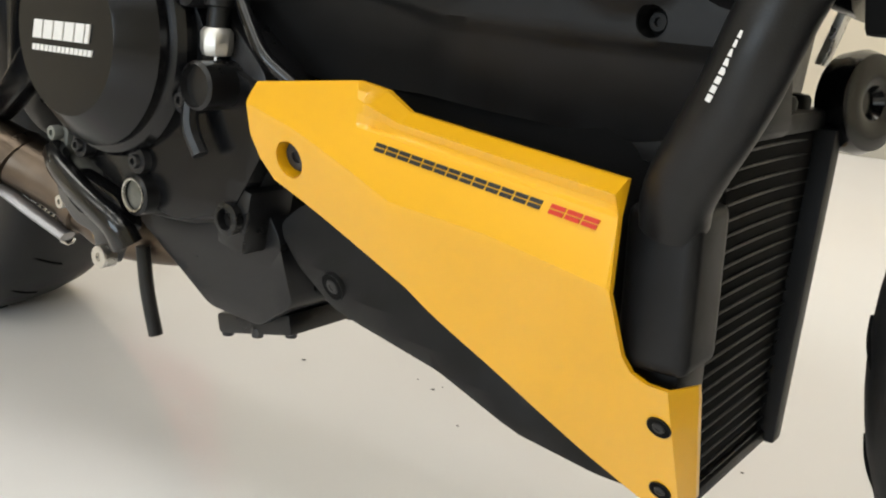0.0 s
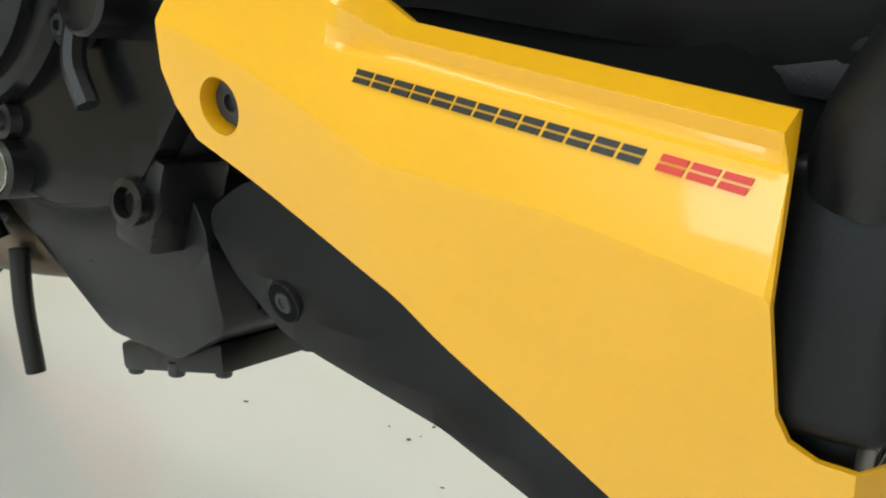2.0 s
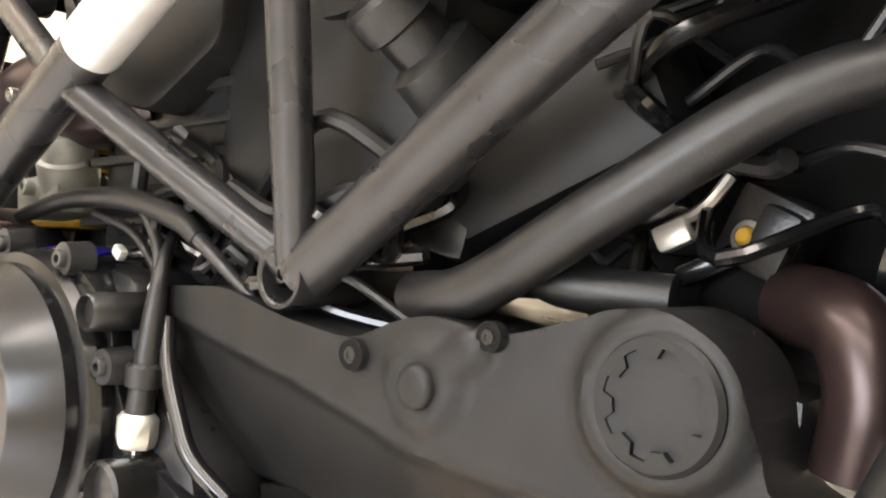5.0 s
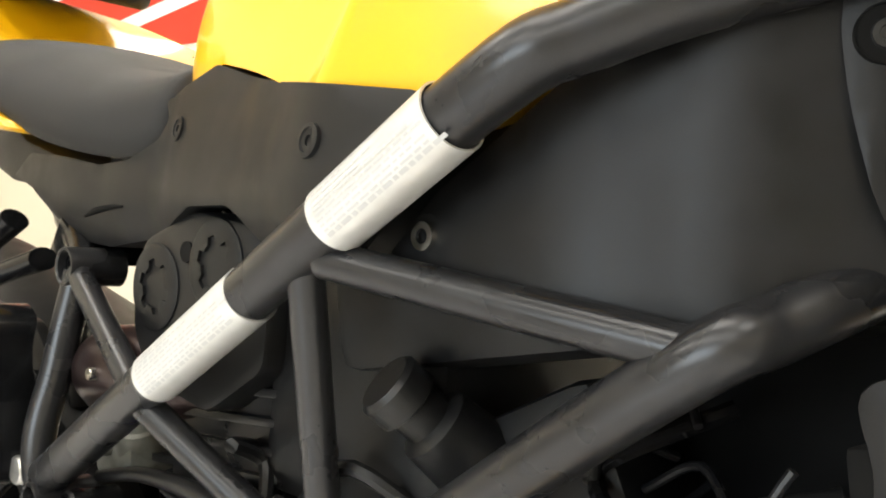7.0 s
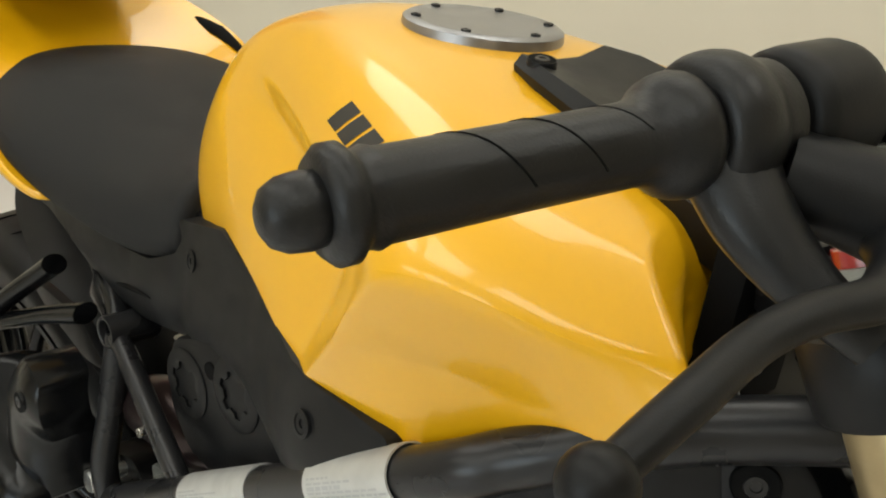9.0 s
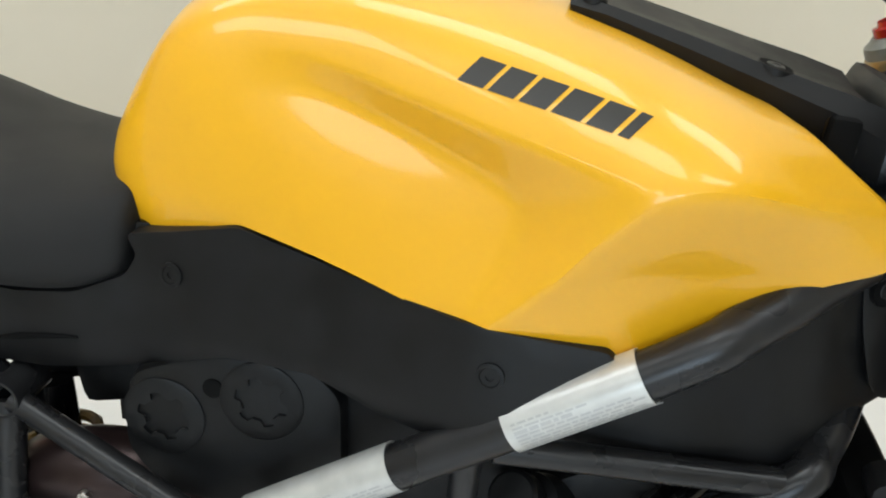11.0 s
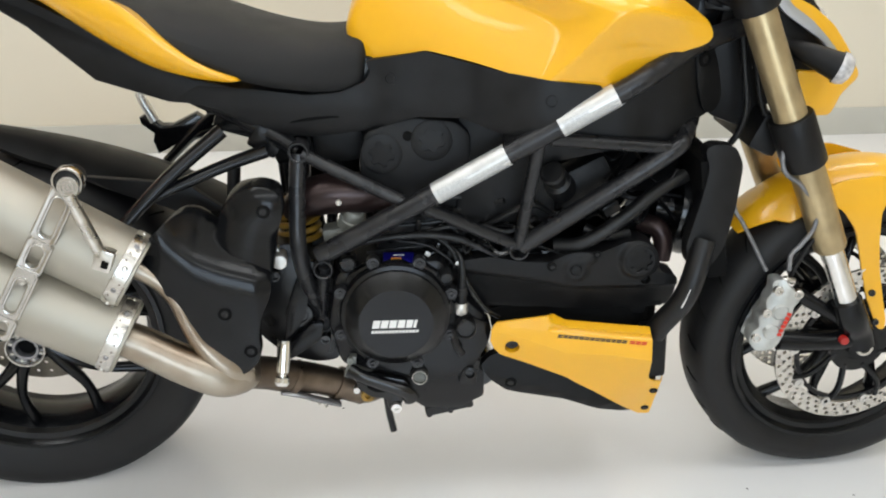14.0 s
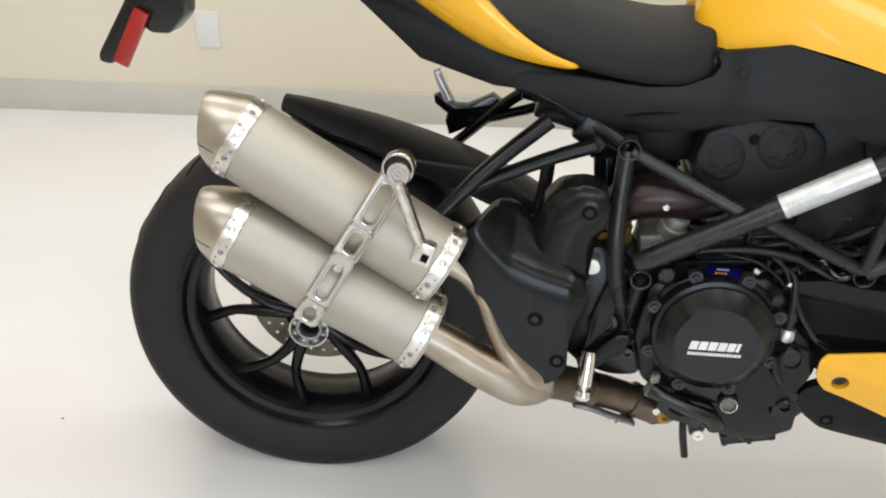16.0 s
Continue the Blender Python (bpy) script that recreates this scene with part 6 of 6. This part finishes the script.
for py in (-0.072, 0.072):
    bm = M()
    tube(bm, [(1.078, py, 0.925), (1.082, py, 0.88), (1.086, py, 0.83)], 0.007, 10, 4)
    part("bracket_post", bm, BLACK_SATIN, tank_bracket)
for pz in (0.905, 0.882, 0.858):
    bm = M()
    box(bm, (1.090, -0.068, pz), (0.018, 0.016, 0.010), (0, 12, 0), 0.002)
    part("cable_clip", bm, ENGINE_BLACK, tank_bracket)
bm = M()
plate(bm, [(1.090, 0.880), (1.096, 0.902), (1.125, 0.911), (1.160, 0.908), (1.178, 0.898), (1.172, 0.882), (1.140, 0.886), (1.118, 0.874), (1.098, 0.868)], lambda x, z: -0.040 - 0.35 * max(0.0, x - 1.12), 0.012, 0.01, 0.002, 0.004)
damper = part("damper_bracket", bm, BLACK_SATIN, BIKE, "black steering damper bracket", 30)
bm = M()
lathe(bm, (1.109, -0.041, 0.891), (0, -1, 0), [(0.003, 0.001), (0.003, 0.004), (0.0075, 0.004), (0.008, 0.002), (0.008, -0.002)], 20)
part("bracket_screw", bm, CHROME, damper, "bright socket screw")

# front mudguard
mud = group("front_mudguard", "yellow painted front mudguard")
bm = M()
rings = []
for k in range(25):
    a = radians(139 - 92 * k / 24)
    r0 = 0.327 + 0.008 * math.sin(math.pi * k / 24)
    hw = 0.058 + 0.016 * math.sin(math.pi * min(1, k / 20))
    drop = 0.034 if k < 4 else 0.050
    taper = min(1.0, (k + 1.5) / 5, (26 - k) / 4)
    ring = []
    for t in range(13):
        u = -1 + 2 * t / 12
        rr = r0 - drop * abs(u) ** 2.6 * taper
        ring.append((1.475 + rr * math.cos(a) - 0.006, hw * u * (0.75 + 0.25 * taper) - 0.022, 0.302 + rr * math.sin(a)))
    ring += [(1.475 + (q[0] - 1.475) * 0.988, (q[1] + 0.022) * 0.96 - 0.022, 0.302 + (q[2] - 0.302) * 0.988) for q in ring[::-1]]
    rings.append(ring)
bridge(bm, rings)
part("guard", bm, YELLOW, mud, sharp=60)
LEG = [(1.345, 0.585), (1.38, 0.612), (1.45, 0.624), (1.52, 0.606), (1.475, 0.580), (1.463, 0.560), (1.472, 0.50), (1.487, 0.44), (1.516, 0.345), (1.515, 0.332), (1.503, 0.332), (1.470, 0.397), (1.447, 0.465), (1.425, 0.525), (1.395, 0.562)]
for s in (1, -1):
    bm = M()
    plate(bm, LEG, lambda x, z: -0.081 - 0.015 * max(0.0, min(1.0, (0.57 - z) / 0.1)) - 0.022 * max(0.0, min(1.0, (z - 0.46) / 0.10)), 0.006, 0.015, 0.002, 0.01)
    bmesh.ops.transform(bm, matrix=Matrix.Diagonal((1, s, 1, 1)), verts=bm.verts[:])
    leg = part("guard_leg", bm, YELLOW, mud, sharp=30)
    if s == 1:
        for p in ((1.478, -0.097, 0.405), (1.495, -0.097, 0.348)):
            bm = M()
            screw(bm, p, (0, -1, 0), 0.006, 0.004)
            part("leg_screw", bm, GREY_SCREW, leg)
# caliper
caliper = group("brake_caliper", "silver four-piston radial brake caliper")
bm = M()
CAL = [(1.287, 0.440), (1.303, 0.444), (1.322, 0.424), (1.338, 0.414), (1.340, 0.402), (1.328, 0.392), (1.330, 0.372), (1.318, 0.362), (1.320, 0.338), (1.310, 0.316), (1.296, 0.310), (1.270, 0.308), (1.258, 0.326), (1.264, 0.344), (1.274, 0.352), (1.270, 0.372), (1.282, 0.384), (1.279, 0.404), (1.288, 0.418)]
plate(bm, CAL, lambda x, z: -0.128 + 9 * (x - 0.28 * (z - 0.37) - 1.302) ** 2, 0.028, 0.010, 0.004, 0.008)
calbody = part("caliper_body", bm, CALIPER, caliper, sharp=35)
for q in (0.345, 0.383):
    bm = M()
    lathe(bm, (1.301 + 0.28 * (q - 0.37), -0.122, q), (0, -1, 0), [(0.0, 0.008), (0.012, 0.008), (0.0155, 0.005), (0.017, -0.002)], 28)
    part("piston_cap", bm, CALIPER, calbody)
bm = M()
plate(bm, CAL, lambda x, z: -0.070, 0.022, 0, 0.003, 0.008)
part("caliper_inner", bm, CALIPER, caliper)
blocks(calbody, "caliper_bar", (1.310, -0.1312, 0.338), (0.30, 0, 1), (-1, 0, 0.30), (0, -1, 0), [0.0062] * 6, 0.0018, 0.0075, 0.0, RED_INK)
for p in ((1.295, -0.124, 0.424), (1.270, -0.120, 0.332), (1.333, -0.120, 0.415), (1.282, -0.121, 0.38)):
    bm = M()
    screw(bm, p, (0, -1, 0), 0.0085, 0.007)
    part("caliper_bolt", bm, STEEL, calbody)
bm = M()
tube(bm, [(1.455, -0.10, 0.320), (1.40, -0.10, 0.312), (1.32, -0.10, 0.315)], [0.02, 0.018, 0.018], 12, 4)
tube(bm, [(1.43, -0.10, 0.355), (1.39, -0.10, 0.378), (1.335, -0.10, 0.41)], [0.014, 0.012, 0.014], 12, 4)
part("caliper_bracket", bm, BLACK_SATIN, caliper)
# brake hoses and cables
hoses = group("brake_hose", "black and steel brake hoses")
for pts, r0, mat in (
    ([(1.301, -0.14, 0.468), (1.3, -0.14, 0.496), (1.315, -0.14, 0.516), (1.331, -0.14, 0.544), (1.33, -0.14, 0.577), (1.299, -0.14, 0.618), (1.263, -0.14, 0.649), (1.262, -0.125, 0.73), (1.245, -0.1, 0.8)], 0.0040, HOSE_GREY),
    ([(1.275, -0.11, 0.455), (1.264, -0.11, 0.473), (1.241, -0.11, 0.512), (1.219, -0.11, 0.547), (1.204, -0.11, 0.57), (1.2, -0.08, 0.63), (1.17, -0.06, 0.66)], 0.0036, HOSE_GREY),
    ([(1.322, -0.10, 0.435), (1.33, -0.12, 0.49), (1.35, -0.13, 0.55), (1.335, -0.13, 0.61), (1.29, -0.12, 0.67), (1.255, -0.11, 0.76), (1.225, -0.09, 0.86)], 0.004, SOFT_RUBBER)):
    bm = M()
    tube(bm, pts, r0, 10, 6)
    part("hose", bm, mat, hoses)
bm = M()
tube(bm, [(1.297, -0.11, 0.432), (1.312, -0.113, 0.440), (1.326, -0.11, 0.434)], 0.006, 10, 4)
part("banjo", bm, STEEL, hoses)

# headlight cowl with trim, lens and turn signal
cowl = group("headlight_cowl", "yellow headlight cowl with silver trim")
COWL = [(1.247, 0.919), (1.292, 0.897), (1.334, 0.867), (1.370, 0.829), (1.403, 0.786), (1.402, 0.777), (1.386, 0.766), (1.369, 0.753), (1.362, 0.732), (1.354, 0.720), (1.318, 0.722), (1.298, 0.750), (1.280, 0.797), (1.315, 0.794), (1.350, 0.812), (1.345, 0.826), (1.292, 0.876), (1.252, 0.902)]
for s in (1, -1):
    bm = M()
    plate(bm, COWL, lambda x, z: -0.095 + 1.2 * max(0, x - 1.30) ** 1.5 + 0.1 * max(0, 0.75 - z), 0.012, 0.018, 0.003, 0.008)
    bmesh.ops.transform(bm, matrix=Matrix.Diagonal((1, s, 1, 1)), verts=bm.verts[:])
    part("cowl_side", bm, YELLOW, cowl, sharp=30)
    bm = M()
    plate(bm, [(1.222, 0.922), (1.240, 0.922), (1.255, 0.900), (1.291, 0.877), (1.320, 0.851), (1.346, 0.826), (1.340, 0.818), (1.307, 0.848), (1.246, 0.886), (1.230, 0.902)], lambda x, z: -0.100 + 1.0 * max(0, x - 1.30) ** 1.5, 0.012, 0.018, 0.003, 0.006)
    bmesh.ops.transform(bm, matrix=Matrix.Diagonal((1, s, 1, 1)), verts=bm.verts[:])
    part("cowl_trim", bm, SILVER_PAINT, cowl, "silver painted trim strip")
bm = M()
rings = []
for x, w, zt, zb in ((1.21, 0.07, 0.965, 0.90), (1.26, 0.082, 0.945, 0.81), (1.31, 0.078, 0.900, 0.735), (1.36, 0.055, 0.845, 0.735), (1.39, 0.03, 0.79, 0.755)):
    rings.append([(x, -w, zb), (x, -w, (zt + zb) / 2), (x, -w * 0.7, zt), (x, w * 0.7, zt), (x, w, (zt + zb) / 2), (x, w, zb)])
bridge(bm, rings)
part("headlight_shell", bm, BLACK_PLASTIC, cowl)
bm = M()
rings = []
for x, w, zt, zb in ((1.285, 0.068, 0.912, 0.875), (1.335, 0.060, 0.885, 0.835), (1.388, 0.035, 0.828, 0.785)):
    rings.append([(x, -w, zb), (x, -w * 0.95, zt - 0.012), (x, -w * 0.6, zt), (x, w * 0.6, zt), (x, w * 0.95, zt - 0.012), (x, w, zb)])
bridge(bm, rings)
part("headlight_lens", bm, CLEAR_LENS, cowl, "clear headlight lens")
for s in (1, -1):
    bm = M()
    tube(bm, [(1.255, -0.085 * s, 0.838), (1.285, -0.115 * s, 0.828), (1.328, -0.135 * s, 0.811)], [0.012, 0.020, 0.027], 16, 4, 0.85)
    sig = part("turn_signal", bm, BLACK_PLASTIC, cowl, "black turn signal with clear lens")
    bm = M()
    lathe(bm, (1.327, -0.134 * s, 0.811), (0.8, -0.3 * s, -0.3), [(0.026, 0.0), (0.026, 0.008), (0.022, 0.017), (0.013, 0.022), (0.0, 0.024)], 24)
    part("signal_lens", bm, CLEAR_LENS, sig)

# -- radiators and hoses --
cooling = group("radiator", "black radiator with side tanks")
bm = M()
plate(bm, [(1.133, 0.676), (1.147, 0.686), (1.184, 0.682), (1.202, 0.650), (1.199, 0.580), (1.188, 0.512), (1.168, 0.474), (1.127, 0.474), (1.121, 0.512), (1.137, 0.588), (1.145, 0.645)], lambda x, z: -0.135 + 0.3 * max(0, x - 1.18), 0.03, 0.02, 0.006, 0.012)
part("upper_side_tank", bm, BLACK_PLASTIC, cooling, sharp=30)
bm = M()
tube(bm, [(1.152, -0.13, 0.52), (1.134, -0.150, 0.46), (1.119, -0.150, 0.415), (1.094, -0.135, 0.368), (1.088, -0.125, 0.345)], [0.020, 0.0195, 0.0195, 0.0195, 0.019], 22, 6)
hose = part("radiator_hose", bm, SOFT_RUBBER, cooling, "black rubber radiator hose")
bm = M()
for k in range(8):
    box(bm, (1.1145 + 0.0015 * k, -0.1702, 0.416 + 0.0042 * k), (0.0026, 0.0016, 0.0034), (0, 20, 14), 0.0)
part("hose_print", bm, WHITE_INK, hose)
bm = M()
box(bm, (1.088, -0.114, 0.309), (0.042, 0.046, 0.092), (0, -3, 0), 0.008, 3)
box(bm, (1.082, -0.098, 0.250), (0.040, 0.042, 0.052), (0, -3, 0), 0.006, 2)
part("lower_side_tank", bm, BLACK_PLASTIC, cooling)
bm = M()
box(bm, (1.083, -0.005, 0.275), (0.028, 0.150, 0.222), (0, 1, 0), 0.003)
part("lower_core", bm, SHADE_BLACK, cooling)
for k in range(23):
    bm = M()
    z = 0.166 + 0.0097 * k
    tube(bm, [(1.0975, -0.083, z), (1.0990, -0.04, z + 0.002), (1.0990, 0.02, z + 0.002), (1.0975, 0.069, z)], 0.0009, 6, 3)
    part("cooling_fin", bm, CASE_GREY, cooling)
bm = M()
box(bm, (1.092, 0.0795, 0.272), (0.036, 0.018, 0.232), (0, 1, 0), 0.003)
box(bm, (1.086, -0.010, 0.393), (0.032, 0.185, 0.014), (0, 1, 0), 0.004)
box(bm, (1.086, 0.014, 0.160), (0.030, 0.130, 0.010), (0, 1, 0), 0.003)
part("core_frame", bm, BLACK_PLASTIC, cooling)
for py, pr in ((-0.03, 0.012), (0.02, 0.010), (0.052, 0.009)):
    bm = M()
    lathe(bm, (1.088, py, 0.398), (0, 0, 1), [(pr, 0.0), (pr, 0.008), (pr * 0.8, 0.011), (0.0, 0.012)], 18)
    part("mount_bush", bm, SOFT_RUBBER, cooling)
bm = M()
box(bm, (1.165, -0.035, 0.555), (0.035, 0.19, 0.21), (0, -10, 0), 0.004)
part("upper_core", bm, SHADE_BLACK, cooling)
for k in range(19):
    z = 0.465 + 0.0105 * k
    bm = M()
    x = 1.165 + 0.0185 - 0.176 * (z - 0.555)
    tube(bm, [(x, -0.125, z), (x + 0.001, -0.03, z + 0.001), (x, 0.055, z)], 0.0016, 6, 3)
    part("cooling_fin", bm, CASE_GREY, cooling)
bm = M()
lathe(bm, (1.12, -0.02, 0.54), (-1, 0, 0.15), [(0.0, 0.03), (0.03, 0.03), (0.032, 0.0), (0.075, 0.0), (0.08, -0.03), (0, -0.03)], 32)
part("cooling_fan", bm, GLOSS_BLACK, cooling)
# added near-black sheet that stands for the deep shade behind the tubes
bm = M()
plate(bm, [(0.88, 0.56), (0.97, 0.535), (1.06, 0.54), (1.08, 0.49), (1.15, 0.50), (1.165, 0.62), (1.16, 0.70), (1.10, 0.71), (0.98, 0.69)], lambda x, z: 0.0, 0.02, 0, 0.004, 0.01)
part("shade_sheet", bm, SHADE_BLACK, cooling)
bm = M()
for pts, r0 in (([(0.905, -0.11, 0.505), (0.95, -0.125, 0.515), (1.01, -0.125, 0.555), (1.07, -0.11, 0.60), (1.12, -0.09, 0.62)], 0.012),):
    tube(bm, pts, r0, 16, 6)
part("coolant_hose", bm, SOFT_RUBBER, cooling, "black rubber coolant hose")
bm = M()
tube(bm, [(0.955, -0.10, 0.53), (0.985, -0.11, 0.522), (1.03, -0.10, 0.522)], 0.010, 14, 5)
part("coolant_hose", bm, SOFT_RUBBER, cooling)
horn = group("horn", "round black horn")
bm = M()
lathe(bm, (1.115, 0.105, 0.405), (0.9, -0.35, 0.1), [(0.0, 0.004), (0.008, 0.004), (0.012, 0.010), (0.022, 0.013), (0.033, 0.010), (0.036, 0.002), (0.034, -0.012), (0, -0.014)], 32)
part("horn_body", bm, GLOSS_BLACK, horn)
bm = M()
box(bm, (1.095, 0.09, 0.452), (0.006, 0.016, 0.05), (0, 15, 0), 0.001)
part("horn_bracket", bm, STEEL, horn)
# cables that run down the headstock
for pts, r0 in (([(1.20, -0.075, 0.90), (1.215, -0.085, 0.82), (1.235, -0.085, 0.74), (1.275, -0.095, 0.66)], 0.0045), ([(1.185, -0.07, 0.89), (1.20, -0.08, 0.80), (1.212, -0.08, 0.72), (1.19, -0.07, 0.66), (1.15, -0.05, 0.62)], 0.0055),
                ([(1.21, -0.06, 0.91), (1.235, -0.075, 0.82), (1.26, -0.08, 0.72), (1.30, -0.095, 0.645)], 0.004)):
    bm = M()
    tube(bm, pts, r0, 10, 6)
    part("control_cable", bm, SOFT_RUBBER, clamps)

# -- wiring seen through the frame --
random.seed(4)
wires = group("wiring", "loose black engine wiring")
for pts, radii, mat in (([(0.552, -0.130, 0.510), (0.620, -0.132, 0.527), (0.690, -0.132, 0.532), (0.742, -0.132, 0.525), (0.762, -0.132, 0.516)], [0.0050, 0.0060, 0.0072, 0.0072, 0.0055], SOFT_RUBBER),
                        ([(0.758, -0.132, 0.518), (0.780, -0.132, 0.507), (0.800, -0.130, 0.495), (0.815, -0.128, 0.487)], [0.0050, 0.0042, 0.0032, 0.0028], GREY_SCREW),
                        ([(0.700, -0.132, 0.531), (0.728, -0.136, 0.510), (0.741, -0.142, 0.482), (0.746, -0.146, 0.468)], [0.0032, 0.0034, 0.0038, 0.0045], SOFT_RUBBER),
                        ([(0.640, -0.125, 0.520), (0.690, -0.128, 0.512), (0.722, -0.130, 0.492), (0.735, -0.132, 0.478)], 0.0028, SOFT_RUBBER)):
    bm = M()
    tube(bm, pts, radii, 12, 6)
    part("harness", bm, mat, wires)
for p in ((0.7405, -0.142, 0.4855), (0.6905, -0.136, 0.5005)):
    bm = M()
    box(bm, p, (0.009, 0.006, 0.007), (0, 30, 0), 0.0015)
    part("connector", bm, LABEL, wires)
for k in range(16):
    x0, z0 = random.uniform(0.66, 0.80), random.uniform(0.50, 0.56)
    pts = [(x0, random.uniform(-0.13, -0.09), z0)]
    for q in range(4):
        pts.append((pts[-1][0] + random.uniform(0.0, 0.05), random.uniform(-0.135, -0.085), pts[-1][2] + random.uniform(-0.03, 0.03)))
    bm = M()
    tube(bm, pts, random.choice((0.0025, 0.0035, 0.005)), 8, 5)
    part("cable", bm, random.choice((SOFT_RUBBER, GLOSS_BLACK)), wires)
for k in range(12):
    x0, z0 = random.uniform(0.95, 1.06), random.uniform(0.535, 0.62)
    pts = [(x0, random.uniform(-0.11, -0.05), z0)]
    for q in range(3):
        pts.append((pts[-1][0] + random.uniform(0.01, 0.04), random.uniform(-0.11, -0.05), pts[-1][2] + random.uniform(-0.03, 0.03)))
    bm = M()
    tube(bm, pts, random.choice((0.0025, 0.0035, 0.005)), 8, 5)
    part("cable", bm, random.choice((SOFT_RUBBER, GLOSS_BLACK, CASE_GREY)), wires)
for p, sz, mat in (((1.012, -0.07, 0.547), (0.016, 0.012, 0.012), LABEL), ((1.034, -0.055, 0.541), (0.05, 0.02, 0.010), GLOSS_BLACK), ((1.0, -0.075, 0.56), (0.03, 0.03, 0.02), ENGINE_BLACK), ((0.985, -0.08, 0.575), (0.018, 0.008, 0.008), STEEL)):
    bm = M()
    box(bm, p, sz, (0, -30, 10), 0.003)
    part("connector", bm, mat, wires)

# injector block behind the belt cover
bm = M()
box(bm, (1.046, -0.045, 0.552), (0.034, 0.03, 0.034), (0, 20, 0), 0.004)
box(bm, (1.052, -0.06, 0.548), (0.018, 0.016, 0.03), (0, 20, 0), 0.004)
body = part("injector_body", bm, CASE_GREY, wires)
bm = M()
lathe(bm, (1.042, -0.062, 0.549), (-0.2, -1, 0.2), [(0.0075, -0.006), (0.0072, 0.003), (0.0048, 0.004), (0.0046, 0.001)], 20)
part("injector_collar", bm, ALU, body)
bm = M()
lathe(bm, (1.042, -0.062, 0.549), (-0.2, -1, 0.2), [(0.0045, -0.002), (0.0043, 0.004), (0.003, 0.006), (0.0, 0.006)], 16)
part("injector_plug", bm, SPRING_GOLD, body)
bm = M()
tube(bm, [(1.032, -0.065, 0.574), (1.026, -0.068, 0.563), (1.018, -0.068, 0.556), (1.006, -0.066, 0.553)], 0.0028, 8, 5)
part("fuel_pipe", bm, ALU, wires)

# -- things on the wall and floor --
random.seed(11)
bm = M()
for cx, cy in [(0.698, 0.211), (0.703, 0.222), (0.766, 0.166), (0.703, 0.243)] + [(random.uniform(-0.6, 1.9), random.uniform(-0.75, 0.9)) for k in range(26)]:
    r0 = random.uniform(0.0012, 0.0035)
    vs = [bm.verts.new((cx + r0 * random.uniform(0.6, 1.2) * math.cos(a), cy + r0 * random.uniform(0.5, 1.0) * math.sin(a), 0.0006)) for a in (2 * math.pi * k / 7 for k in range(7))]
    bm.faces.new(vs)
tagged(part("floor_specks", bm, BLACK_INK, None), "small dark specks of dirt on the white floor", "dirt", kind="stuff")
outlet = thing("wall_outlet", NORTH @ pose(-0.705, -0.003, 0.290), "white plastic wall plate on the cream wall", "wall plate")
bm = M()
box(bm, (0, 0, 0), (0.072, 0.008, 0.115), (0, 0, 0), 0.003)
part("cover_plate", bm, WHITE_INK, outlet)
banner = thing("wall_graphic", NORTH @ pose(0, -0.004, 0), "red and white diagonal stripe graphic on the wall", "wall graphic")
for x0, x1, z0, z1, rise in ((-3.4, -1.3, 1.14, 1.75, 0.0),):
    bm = M()
    pts = [(x0, z0), (x1, z0), (x1, z1), (x0, z1)]
    f0 = [bm.verts.new((x, 0.0, z)) for x, z in pts]
    f1 = [bm.verts.new((x, 0.004, z)) for x, z in pts]
    bm.faces.new(f0)
    for i in range(4):
        j = (i + 1) % 4
        bm.faces.new((f0[i], f0[j], f1[j], f1[i]))
    panel = part("red_panel", bm, RED_INK, banner)
for x0, z0, wide in ((-1.83, 1.275, 1.05), (-2.35, 1.43, 2.05)):
    bm = M()
    box(bm, (x0, -0.001, z0), (wide, 0.003, 0.05), (0, -8.5, 0))
    part("white_stripe", bm, WHITE_INK, banner)
